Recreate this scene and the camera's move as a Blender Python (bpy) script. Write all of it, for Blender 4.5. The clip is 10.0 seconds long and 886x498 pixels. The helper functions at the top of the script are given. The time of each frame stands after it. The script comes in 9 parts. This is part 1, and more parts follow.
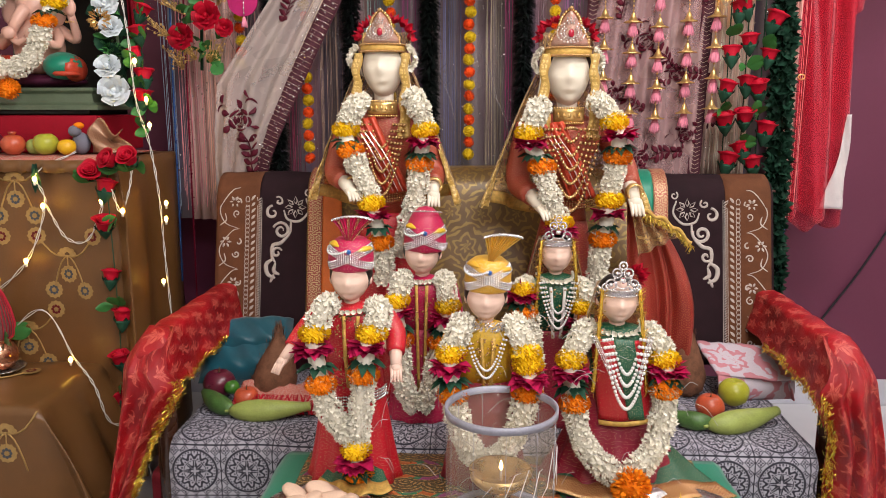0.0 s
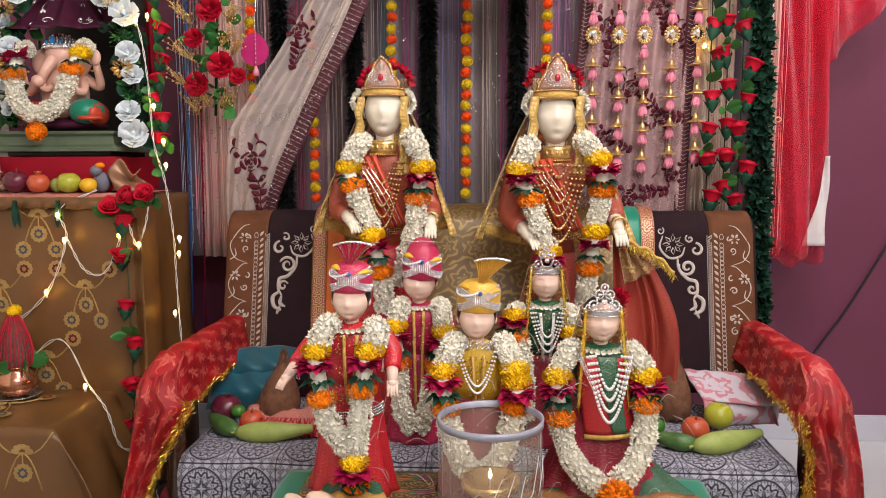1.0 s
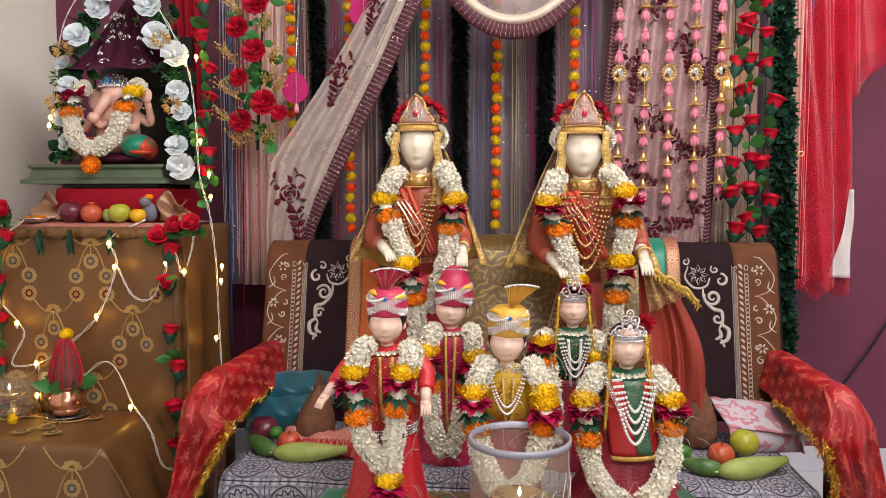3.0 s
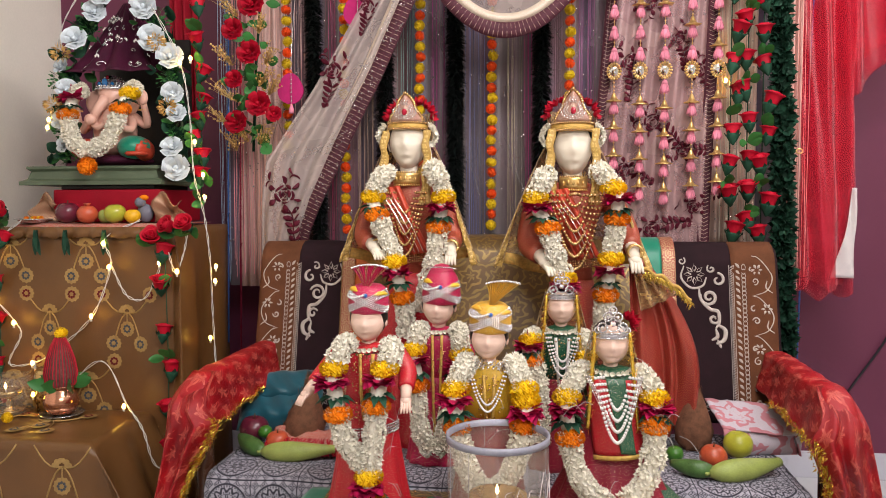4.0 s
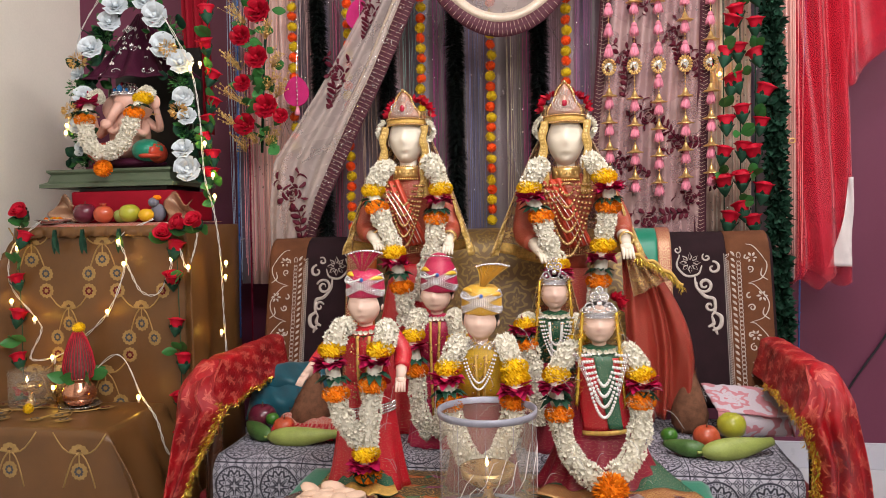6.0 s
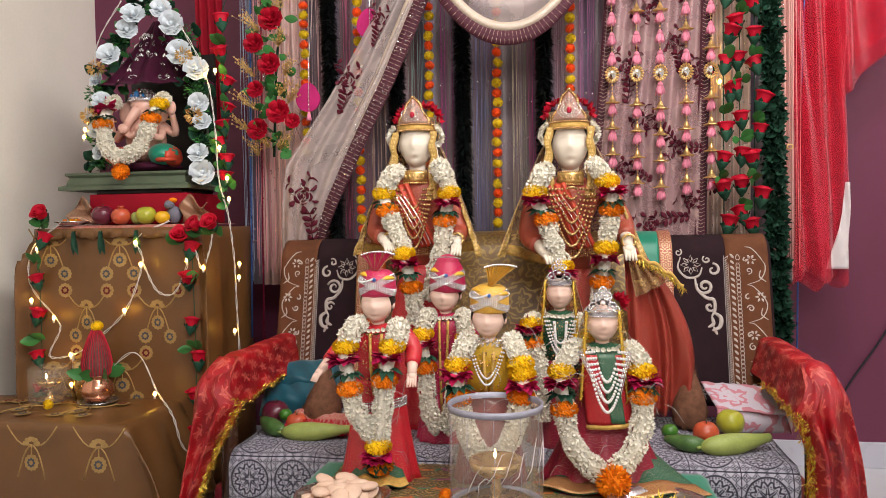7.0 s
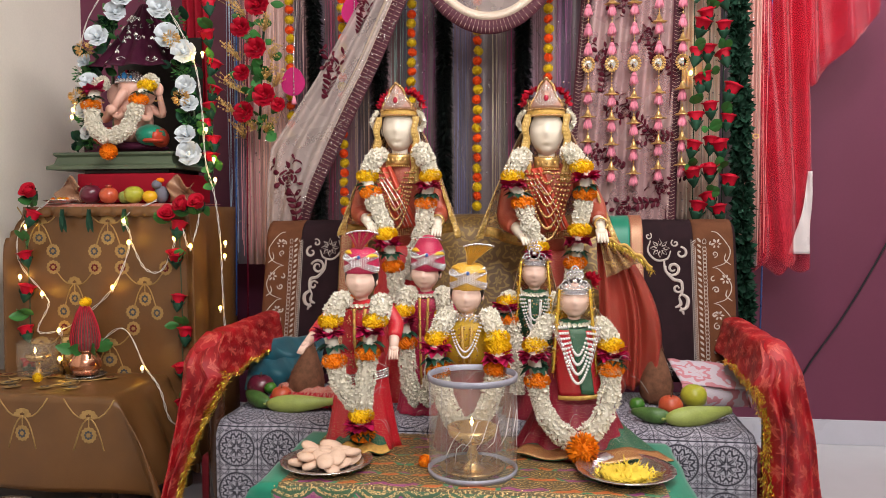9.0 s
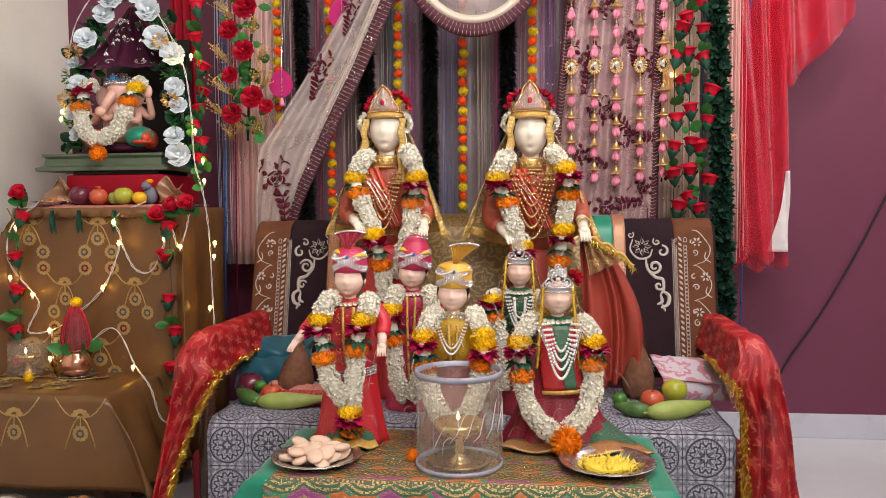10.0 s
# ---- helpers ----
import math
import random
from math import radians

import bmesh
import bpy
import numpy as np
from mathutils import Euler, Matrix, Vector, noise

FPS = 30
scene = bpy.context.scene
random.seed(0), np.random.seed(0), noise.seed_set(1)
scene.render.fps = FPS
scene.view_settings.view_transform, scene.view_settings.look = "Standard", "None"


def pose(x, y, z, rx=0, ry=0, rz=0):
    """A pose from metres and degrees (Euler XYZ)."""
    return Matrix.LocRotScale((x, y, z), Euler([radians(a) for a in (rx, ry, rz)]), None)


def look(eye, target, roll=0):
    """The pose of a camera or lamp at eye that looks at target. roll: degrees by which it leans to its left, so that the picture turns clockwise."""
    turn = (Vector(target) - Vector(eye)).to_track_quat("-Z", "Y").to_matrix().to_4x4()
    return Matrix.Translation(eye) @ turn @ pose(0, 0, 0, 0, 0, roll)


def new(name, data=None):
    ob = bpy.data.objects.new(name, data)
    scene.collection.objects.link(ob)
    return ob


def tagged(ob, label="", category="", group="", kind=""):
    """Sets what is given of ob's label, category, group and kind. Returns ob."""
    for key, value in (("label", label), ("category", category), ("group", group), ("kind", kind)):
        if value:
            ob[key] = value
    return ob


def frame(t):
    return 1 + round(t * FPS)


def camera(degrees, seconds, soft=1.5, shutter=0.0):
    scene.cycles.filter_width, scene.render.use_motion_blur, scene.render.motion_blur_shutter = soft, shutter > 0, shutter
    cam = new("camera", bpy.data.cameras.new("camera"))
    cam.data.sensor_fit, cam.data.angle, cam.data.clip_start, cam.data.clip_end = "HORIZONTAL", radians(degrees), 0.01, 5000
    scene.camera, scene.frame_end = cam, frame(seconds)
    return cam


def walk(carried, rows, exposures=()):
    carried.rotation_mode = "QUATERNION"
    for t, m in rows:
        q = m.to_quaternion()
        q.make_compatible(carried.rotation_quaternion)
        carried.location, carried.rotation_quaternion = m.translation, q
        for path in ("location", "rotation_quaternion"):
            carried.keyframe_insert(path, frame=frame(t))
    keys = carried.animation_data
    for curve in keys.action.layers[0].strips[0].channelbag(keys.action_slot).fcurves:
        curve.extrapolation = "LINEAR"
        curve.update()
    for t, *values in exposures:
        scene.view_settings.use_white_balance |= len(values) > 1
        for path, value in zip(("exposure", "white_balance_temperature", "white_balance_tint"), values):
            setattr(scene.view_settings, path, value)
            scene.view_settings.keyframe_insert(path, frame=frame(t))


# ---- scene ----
cam = camera(60.4, 10.0, soft=0.9)
METRES, EYE, TILT, LEAN, TURN = 0.78, 1.10, -10.5, 0.0, 3.0
ROWS = [
    (0.0, 0.0, 0.0, 0.0, 0.0, 0.0, -0.0),
    (0.5, 0.0052, -0.0869, -0.0633, 0.22, 2.16, -0.03),
    (1.0, 0.0376, -0.1405, -0.0849, 0.59, 4.15, 0.0),
    (1.5, 0.0294, -0.1944, -0.0883, 1.13, 5.28, -0.06),
    (2.0, 0.0192, -0.2266, -0.1081, 1.65, 5.96, -0.21),
    (2.5, 0.012, -0.2444, -0.1129, 2.04, 6.41, -0.37),
    (4.0, 0.1395, -0.2165, -0.1467, 4.27, 7.39, -0.62),
    (4.5, 0.218, -0.1687, -0.17, 5.11, 7.68, -0.53),
    (5.0, 0.2438, -0.1697, -0.1869, 5.76, 7.94, -0.29),
    (5.5, 0.2422, -0.2122, -0.2163, 6.11, 8.16, -0.03),
    (7.0, 0.2222, -0.3747, -0.2571, 6.26, 8.64, -0.22),
    (7.5, 0.2331, -0.3707, -0.2556, 6.09, 8.57, -0.57),
    (8.0, 0.2452, -0.3595, -0.2606, 5.64, 8.31, -0.77),
    (8.5, 0.2357, -0.4367, -0.2855, 5.1, 7.94, -0.73),
    (9.0, 0.2248, -0.4875, -0.2958, 4.55, 7.65, -0.58),
    (9.5, 0.2296, -0.4997, -0.298, 4.05, 7.56, -0.4),
    (10.0, 0.2316, -0.5437, -0.3032, 3.63, 7.6, -0.22),
]
walk(cam, [(t, pose(0, 0, EYE, TILT, LEAN, TURN) @ pose(METRES * x, METRES * y, METRES * z, 90 + pitch, roll, yaw)) for t, x, y, z, yaw, pitch, roll in ROWS])

# ---- world and light ----
world = bpy.data.worlds.new("world")
scene.world = world
world.use_nodes = True
world.node_tree.nodes["Background"].inputs[0].default_value = (0.9, 0.95, 1.0, 1)
world.node_tree.nodes["Background"].inputs[1].default_value = 0.01


def area_lamp(name, place, target, sx, sy, watts, colour):
    data = bpy.data.lights.new(name, "AREA")
    data.shape, data.size, data.size_y, data.energy, data.color = "RECTANGLE", sx, sy, watts, colour
    ob = new(name, data)
    ob.matrix_world = look(place, target)
    return ob


area_lamp("ceiling_tube_light", (0.6, 0.75, 2.62), (-0.7, 2.0, 1.0), 1.5, 0.3, 49, (1.0, 0.955, 0.945))
area_lamp("room_tube_light", (0.9, -1.3, 2.35), (-0.6, 2.2, 1.4), 1.6, 0.5, 50, (1.0, 0.95, 0.945))
area_lamp("wall_tube_light", (1.75, 2.62, 2.40), (1.45, 2.30, 0.5), 1.2, 0.06, 20, (1.0, 0.96, 0.97))


# ---- materials ----
def nodes_of(name):
    m = bpy.data.materials.new(name)
    m.use_nodes = True
    nt = m.node_tree
    return m, nt, nt.nodes["Principled BSDF"]


def add(nt, kind, **inputs):
    n = nt.nodes.new(kind)
    for k, v in inputs.items():
        key = int(k[1:]) if k[0] == "i" and k[1:].isdigit() else k
        if isinstance(v, bpy.types.NodeSocket):
            nt.links.new(v, n.inputs[key])
        else:
            n.inputs[key].default_value = v
    return n


def calc(nt, op, a, b=0.0, c=0.0):
    n = nt.nodes.new("ShaderNodeMath")
    n.operation = op
    for i, v in enumerate((a, b, c)):
        if isinstance(v, bpy.types.NodeSocket):
            nt.links.new(v, n.inputs[i])
        else:
            n.inputs[i].default_value = v
    return n.outputs[0]


def mix(nt, fac, a, b):
    n = nt.nodes.new("ShaderNodeMix")
    n.data_type = "RGBA"
    for i, v in ((0, fac), (6, a), (7, b)):
        if isinstance(v, bpy.types.NodeSocket):
            nt.links.new(v, n.inputs[i])
        else:
            n.inputs[i].default_value = (*v, 1) if isinstance(v, tuple) and len(v) == 3 else v
    return n.outputs[2]


def coords(nt, which="Object"):
    n = nt.nodes.new("ShaderNodeTexCoord")
    s = nt.nodes.new("ShaderNodeSeparateXYZ")
    nt.links.new(n.outputs[which], s.inputs[0])
    return n.outputs[which], s.outputs[0], s.outputs[1], s.outputs[2]


def noise_of(nt, vec, scale, detail=3.0, rough=0.55):
    n = add(nt, "ShaderNodeTexNoise", Vector=vec, Scale=scale, Detail=detail, Roughness=rough)
    return n.outputs[0]


def relief(nt, p, height, strength, distance=0.002):
    b = add(nt, "ShaderNodeBump", Height=height, Strength=strength, Distance=distance)
    nt.links.new(b.outputs[0], p.inputs["Normal"])


def plain(name, colour, rough=0.6, metal=0.0, var=0.25, scale=30.0, fine=300.0, bump=0.25, alpha=1.0, trans=0.0,
          sheen=0.0, coat=0.0, island=0.0, glow=0.0, glow_colour=None, ior=1.45):
    m, nt, p = nodes_of(name)
    vec = coords(nt)[0]
    n1 = noise_of(nt, vec, scale)
    n2 = noise_of(nt, vec, fine, 2.0)
    f = calc(nt, "ADD", calc(nt, "MULTIPLY", n1, 0.65), calc(nt, "MULTIPLY", n2, 0.35))
    if island:
        g = nt.nodes.new("ShaderNodeNewGeometry")
        o = nt.nodes.new("ShaderNodeObjectInfo")
        r = calc(nt, "ADD", calc(nt, "MULTIPLY", g.outputs["Random Per Island"], 0.7), calc(nt, "MULTIPLY", o.outputs["Random"], 0.3))
        f = calc(nt, "ADD", calc(nt, "MULTIPLY", f, 1 - island), calc(nt, "MULTIPLY", r, island))
    dark = tuple(c * (1 - var) for c in colour)
    light = tuple(min(1.0, c * (1 + var)) for c in colour)
    ramp = add(nt, "ShaderNodeMapRange", Value=f, i1=0.3, i2=0.7)
    nt.links.new(mix(nt, ramp.outputs[0], dark, light), p.inputs["Base Color"])
    rr = calc(nt, "MULTIPLY_ADD", n1, 0.2, rough - 0.1)
    nt.links.new(rr, p.inputs["Roughness"])
    p.inputs["Metallic"].default_value = metal
    p.inputs["Specular IOR Level"].default_value = 0.2 if rough > 0.5 else 0.5
    p.inputs["Alpha"].default_value = alpha
    p.inputs["Transmission Weight"].default_value = trans
    p.inputs["IOR"].default_value = ior
    p.inputs["Sheen Weight"].default_value = sheen
    p.inputs["Coat Weight"].default_value = coat
    if glow:
        p.inputs["Emission Color"].default_value = (*(glow_colour or colour), 1)
        p.inputs["Emission Strength"].default_value = glow
    if bump:
        relief(nt, p, n2, bump, 0.001)
    return m


def cells(nt, u, v, size, shift=0.0):
    """Cell-centred coordinates of a repeat of that size in metres; odd rows move by shift cells."""
    vs = calc(nt, "DIVIDE", v, size)
    row = calc(nt, "FLOOR", vs)
    us = calc(nt, "ADD", calc(nt, "DIVIDE", u, size), calc(nt, "MULTIPLY", calc(nt, "MODULO", row, 2.0), shift))
    cu = calc(nt, "SUBTRACT", calc(nt, "FRACT", us), 0.5)
    cv = calc(nt, "SUBTRACT", calc(nt, "FRACT", vs), 0.5)
    r = calc(nt, "SQRT", calc(nt, "ADD", calc(nt, "MULTIPLY", cu, cu), calc(nt, "MULTIPLY", cv, cv)))
    a = calc(nt, "ARCTAN2", cv, cu)
    return cu, cv, r, a


def band(nt, x, low, high):
    return calc(nt, "MULTIPLY", calc(nt, "GREATER_THAN", x, low), calc(nt, "LESS_THAN", x, high))


def damask():
    """Woven black and off-white cover: ringed medallions, leaf wreaths and a small diamond lattice."""
    m, nt, p = nodes_of("damask_cover")
    vec, u, v, _ = coords(nt, "UV")
    wob = noise_of(nt, vec, 60.0, 2.0)
    u2 = calc(nt, "MULTIPLY_ADD", wob, 0.004, u)
    cu, cv, r, a = cells(nt, u2, v, 0.118)

    def any_of(*fs):
        out = fs[0]
        for f in fs[1:]:
            out = calc(nt, "MAXIMUM", out, f)
        return out

    def wave(k, amp, base):
        return calc(nt, "MULTIPLY_ADD", calc(nt, "COSINE", calc(nt, "MULTIPLY", a, k)), amp, base)
    ring = band(nt, r, 0.398, 0.436)
    beads = calc(nt, "MULTIPLY", band(nt, r, 0.365, 0.392), calc(nt, "GREATER_THAN", calc(nt, "COSINE", calc(nt, "MULTIPLY", a, 40.0)), -0.1))
    curls = calc(nt, "MULTIPLY", band(nt, r, 0.235, 0.355), calc(nt, "GREATER_THAN", calc(nt, "SINE", calc(nt, "ADD", calc(nt, "MULTIPLY", r, 46.0), calc(nt, "MULTIPLY", calc(nt, "COSINE", calc(nt, "MULTIPLY", a, 12.0)), 2.6))), -0.25))
    star = calc(nt, "MULTIPLY", calc(nt, "LESS_THAN", r, wave(8.0, 0.055, 0.165)), calc(nt, "GREATER_THAN", r, wave(4.0, 0.030, 0.055)))
    gap = calc(nt, "SUBTRACT", 1.0, calc(nt, "LESS_THAN", calc(nt, "ABSOLUTE", calc(nt, "SINE", calc(nt, "MULTIPLY", a, 4.0))), 0.14))
    star = calc(nt, "MULTIPLY", star, gap)
    thin = band(nt, r, 0.205, 0.218)
    inside = any_of(ring, beads, curls, star, thin)
    su, sv, sr, sa = cells(nt, u2, v, 0.0236)
    dia = calc(nt, "ADD", calc(nt, "ABSOLUTE", su), calc(nt, "ABSOLUTE", sv))
    petals = calc(nt, "LESS_THAN", sr, calc(nt, "MULTIPLY_ADD", calc(nt, "COSINE", calc(nt, "MULTIPLY", sa, 4.0)), 0.10, 0.19))
    petals = calc(nt, "MULTIPLY", petals, calc(nt, "GREATER_THAN", sr, 0.07))
    outside = any_of(band(nt, dia, 0.38, 0.50), petals)
    frame_ = calc(nt, "GREATER_THAN", calc(nt, "MAXIMUM", calc(nt, "ABSOLUTE", cu), calc(nt, "ABSOLUTE", cv)), 0.488)
    in_ring = calc(nt, "LESS_THAN", r, 0.44)
    f = calc(nt, "ADD", calc(nt, "MULTIPLY", inside, in_ring), calc(nt, "MULTIPLY", any_of(outside, frame_), calc(nt, "SUBTRACT", 1.0, in_ring)))
    n = noise_of(nt, vec, 420.0, 2.0)
    big = noise_of(nt, vec, 9.0, 2.0)
    pale = mix(nt, big, (0.30, 0.29, 0.35), (0.47, 0.45, 0.51))
    dark = mix(nt, n, (0.010, 0.010, 0.020), (0.040, 0.038, 0.055))
    nt.links.new(mix(nt, f, pale, dark), p.inputs["Base Color"])
    p.inputs["Roughness"].default_value = 0.85
    relief(nt, p, calc(nt, "ADD", calc(nt, "MULTIPLY", f, 0.5), n), 0.5, 0.001)
    return m


def scallops():
    """Olive-brown silk with rows of fine gold thread fans, rimmed here and there in purple, orange or green."""
    m, nt, p = nodes_of("sequin_scallop_silk")
    vec, u, v, _ = coords(nt, "UV")
    shake = noise_of(nt, vec, 45.0, 3.0)
    u2 = calc(nt, "MULTIPLY_ADD", shake, 0.010, u)
    v2 = calc(nt, "MULTIPLY_ADD", shake, 0.012, v)
    border = calc(nt, "GREATER_THAN", v, 0.398)

    def fans(size):
        cu, cv, r, a = cells(nt, u2, v2, size, 0.5)
        low = calc(nt, "ADD", cv, 0.5)
        return calc(nt, "SQRT", calc(nt, "ADD", calc(nt, "MULTIPLY", cu, cu), calc(nt, "MULTIPLY", low, low)))
    near, wide = fans(0.066), fans(0.092)
    rr = calc(nt, "ADD", calc(nt, "MULTIPLY", wide, border), calc(nt, "MULTIPLY", near, calc(nt, "SUBTRACT", 1.0, border)))
    beads = add(nt, "ShaderNodeTexVoronoi", Vector=vec, Scale=330.0)
    lines = calc(nt, "GREATER_THAN", calc(nt, "SINE", calc(nt, "MULTIPLY", rr, 44.0)), 0.0)
    worn = calc(nt, "GREATER_THAN", noise_of(nt, vec, 130.0, 2.0), 0.42)
    f = calc(nt, "MULTIPLY", calc(nt, "MULTIPLY", lines, worn), calc(nt, "LESS_THAN", beads.outputs["Distance"], 0.62))
    gold = mix(nt, beads.outputs["Distance"], (0.80, 0.60, 0.28), (0.42, 0.26, 0.09))
    hue = noise_of(nt, vec, 17.0, 0.0)
    ground = mix(nt, noise_of(nt, vec, 6.0, 2.0), (0.055, 0.075, 0.030), (0.16, 0.085, 0.035))
    ground = mix(nt, calc(nt, "MULTIPLY", border, 0.75), ground, (0.03, 0.13, 0.06))
    rim = mix(nt, calc(nt, "GREATER_THAN", hue, 0.47), (0.30, 0.05, 0.20), (0.02, 0.22, 0.11))
    rim = mix(nt, calc(nt, "GREATER_THAN", hue, 0.56), rim, (0.55, 0.13, 0.03))
    tint = mix(nt, band(nt, rr, 0.70, 0.90), ground, rim)
    f = calc(nt, "MULTIPLY", f, calc(nt, "SUBTRACT", 1.0, calc(nt, "MULTIPLY", band(nt, rr, 0.72, 0.88), 0.8)))
    nt.links.new(mix(nt, f, tint, gold), p.inputs["Base Color"])
    nt.links.new(calc(nt, "MULTIPLY", f, 0.6), p.inputs["Metallic"])
    p.inputs["Roughness"].default_value = 0.40
    relief(nt, p, calc(nt, "ADD", f, beads.outputs["Distance"]), 0.8, 0.002)
    return m


def lace(name, colour, accent, alpha, cell, holes):
    """Sheer net with denser woven flowers."""
    m, nt, p = nodes_of(name)
    vec, u, v, _ = coords(nt, "UV")
    warp = noise_of(nt, vec, 14.0, 2.0)
    cu, cv, r, a = cells(nt, calc(nt, "MULTIPLY_ADD", warp, 0.09, u), v, cell, 0.5)
    flower = calc(nt, "LESS_THAN", r, calc(nt, "MULTIPLY_ADD", calc(nt, "COSINE", calc(nt, "MULTIPLY", a, 5.0)), 0.09, 0.24))
    eye = calc(nt, "GREATER_THAN", r, 0.08)
    flower = calc(nt, "MULTIPLY", flower, eye)
    n = noise_of(nt, vec, 60.0, 3.0)
    vein = calc(nt, "GREATER_THAN", noise_of(nt, vec, 34.0, 1.0), 0.60)
    f = calc(nt, "MAXIMUM", flower, calc(nt, "MULTIPLY", vein, 0.5))
    nt.links.new(mix(nt, calc(nt, "MULTIPLY", f, 0.8), tuple(c for c in colour), accent), p.inputs["Base Color"])
    fold = calc(nt, "MULTIPLY", noise_of(nt, vec, 7.0, 2.0), 0.35)
    al = calc(nt, "ADD", calc(nt, "MULTIPLY_ADD", f, holes, alpha), calc(nt, "MULTIPLY", calc(nt, "SUBTRACT", fold, 0.17), 0.8))
    nt.links.new(calc(nt, "MINIMUM", calc(nt, "MAXIMUM", al, 0.05), 1.0), p.inputs["Alpha"])
    p.inputs["Roughness"].default_value = 0.38
    p.inputs["Sheen Weight"].default_value = 0.3
    relief(nt, p, n, 0.3, 0.001)
    return m


def brocade(name, ground, thread, cell, cut=0.2, metal=0.5, rough=0.45):
    """Silk with a woven metallic vine pattern."""
    m, nt, p = nodes_of(name)
    vec, u, v, _ = coords(nt, "UV")
    warp = noise_of(nt, vec, 18.0, 2.0)
    cu, cv, r, a = cells(nt, calc(nt, "MULTIPLY_ADD", warp, cell * 0.5, u), calc(nt, "MULTIPLY_ADD", warp, cell * 0.4, v), cell, 0.5)
    s = calc(nt, "SINE", calc(nt, "ADD", calc(nt, "MULTIPLY", r, 26.0), calc(nt, "MULTIPLY", calc(nt, "COSINE", calc(nt, "MULTIPLY", a, 6.0)), 1.6)))
    f = calc(nt, "GREATER_THAN", s, cut)
    n = noise_of(nt, vec, 500.0, 2.0)
    g2 = noise_of(nt, vec, 12.0)
    base = mix(nt, g2, tuple(c * 0.75 for c in ground), tuple(min(1, c * 1.25) for c in ground))
    th = mix(nt, n, tuple(c * 0.6 for c in thread), thread)
    nt.links.new(mix(nt, f, base, th), p.inputs["Base Color"])
    nt.links.new(calc(nt, "MULTIPLY", f, metal), p.inputs["Metallic"])
    p.inputs["Roughness"].default_value = rough
    relief(nt, p, calc(nt, "ADD", calc(nt, "MULTIPLY", f, 0.6), n), 0.4, 0.001)
    return m


def woven_red():
    """Thin deep red silk net with paler woven flower sprigs."""
    m, nt, p = nodes_of("red_sprig_net")
    vec, u, v, _ = coords(nt, "UV")
    big = noise_of(nt, vec, 9.0, 3.0)
    base = mix(nt, add(nt, "ShaderNodeMapRange", Value=big, i1=0.35, i2=0.65).outputs[0], (0.24, 0.003, 0.008), (0.50, 0.008, 0.016))
    warp = noise_of(nt, vec, 22.0, 2.0)
    cu, cv, r, a = cells(nt, calc(nt, "MULTIPLY_ADD", warp, 0.05, u), calc(nt, "MULTIPLY_ADD", warp, 0.03, v), 0.058, 0.5)
    flower = calc(nt, "LESS_THAN", r, calc(nt, "MULTIPLY_ADD", calc(nt, "COSINE", calc(nt, "MULTIPLY", a, 5.0)), 0.11, 0.25))
    veins = calc(nt, "GREATER_THAN", calc(nt, "COSINE", calc(nt, "MULTIPLY", a, 15.0)), -0.55)
    flower = calc(nt, "MULTIPLY", calc(nt, "MULTIPLY", flower, veins), calc(nt, "GREATER_THAN", r, 0.05))
    stem = calc(nt, "LESS_THAN", calc(nt, "ABSOLUTE", calc(nt, "SUBTRACT", cu, calc(nt, "MULTIPLY", calc(nt, "SINE", calc(nt, "MULTIPLY", cv, 6.283)), 0.2))), 0.045)
    f = calc(nt, "MAXIMUM", flower, calc(nt, "MULTIPLY", stem, 0.6))
    fine = noise_of(nt, vec, 420.0, 2.0)
    nt.links.new(mix(nt, calc(nt, "MULTIPLY", f, 0.8), base, (0.62, 0.12, 0.085)), p.inputs["Base Color"])
    nt.links.new(calc(nt, "MINIMUM", calc(nt, "MULTIPLY_ADD", f, 0.2, calc(nt, "MULTIPLY_ADD", big, 0.4, 0.64)), 1.0), p.inputs["Alpha"])
    p.inputs["Roughness"].default_value = 0.36
    relief(nt, p, calc(nt, "ADD", calc(nt, "MULTIPLY", big, 3.0), calc(nt, "ADD", f, fine)), 0.55, 0.003)
    return m


def curtain_cloth():
    """Satin backing in soft upright bands of taupe, mauve, grey-green and slate."""
    m, nt, p = nodes_of("banded_satin")
    vec, x, y, z = coords(nt)
    flat = add(nt, "ShaderNodeCombineXYZ", i0=x, i1=0.0, i2=calc(nt, "MULTIPLY", z, 0.03)).outputs[0]
    n = noise_of(nt, flat, 7.0, 2.0)
    ramp = nt.nodes.new("ShaderNodeValToRGB")
    el = ramp.color_ramp.elements
    el[0].position, el[0].color = 0.28, (0.09, 0.075, 0.10, 1)
    el[1].position, el[1].color = 0.72, (0.22, 0.13, 0.11, 1)
    for pos, col in ((0.38, (0.15, 0.06, 0.12, 1)), (0.46, (0.13, 0.10, 0.10, 1)), (0.53, (0.10, 0.07, 0.14, 1)), (0.60, (0.20, 0.08, 0.11, 1))):
        e = el.new(pos)
        e.color = col
    nt.links.new(n, ramp.inputs[0])
    fine = noise_of(nt, add(nt, "ShaderNodeCombineXYZ", i0=x, i1=0.0, i2=calc(nt, "MULTIPLY", z, 0.01)).outputs[0], 160.0, 2.0)
    nt.links.new(mix(nt, calc(nt, "MULTIPLY", fine, 0.32), ramp.outputs[0], (0.30, 0.26, 0.25)), p.inputs["Base Color"])
    p.inputs["Roughness"].default_value = 0.36
    p.inputs["Sheen Weight"].default_value = 0.3
    relief(nt, p, fine, 0.5, 0.003)
    return m


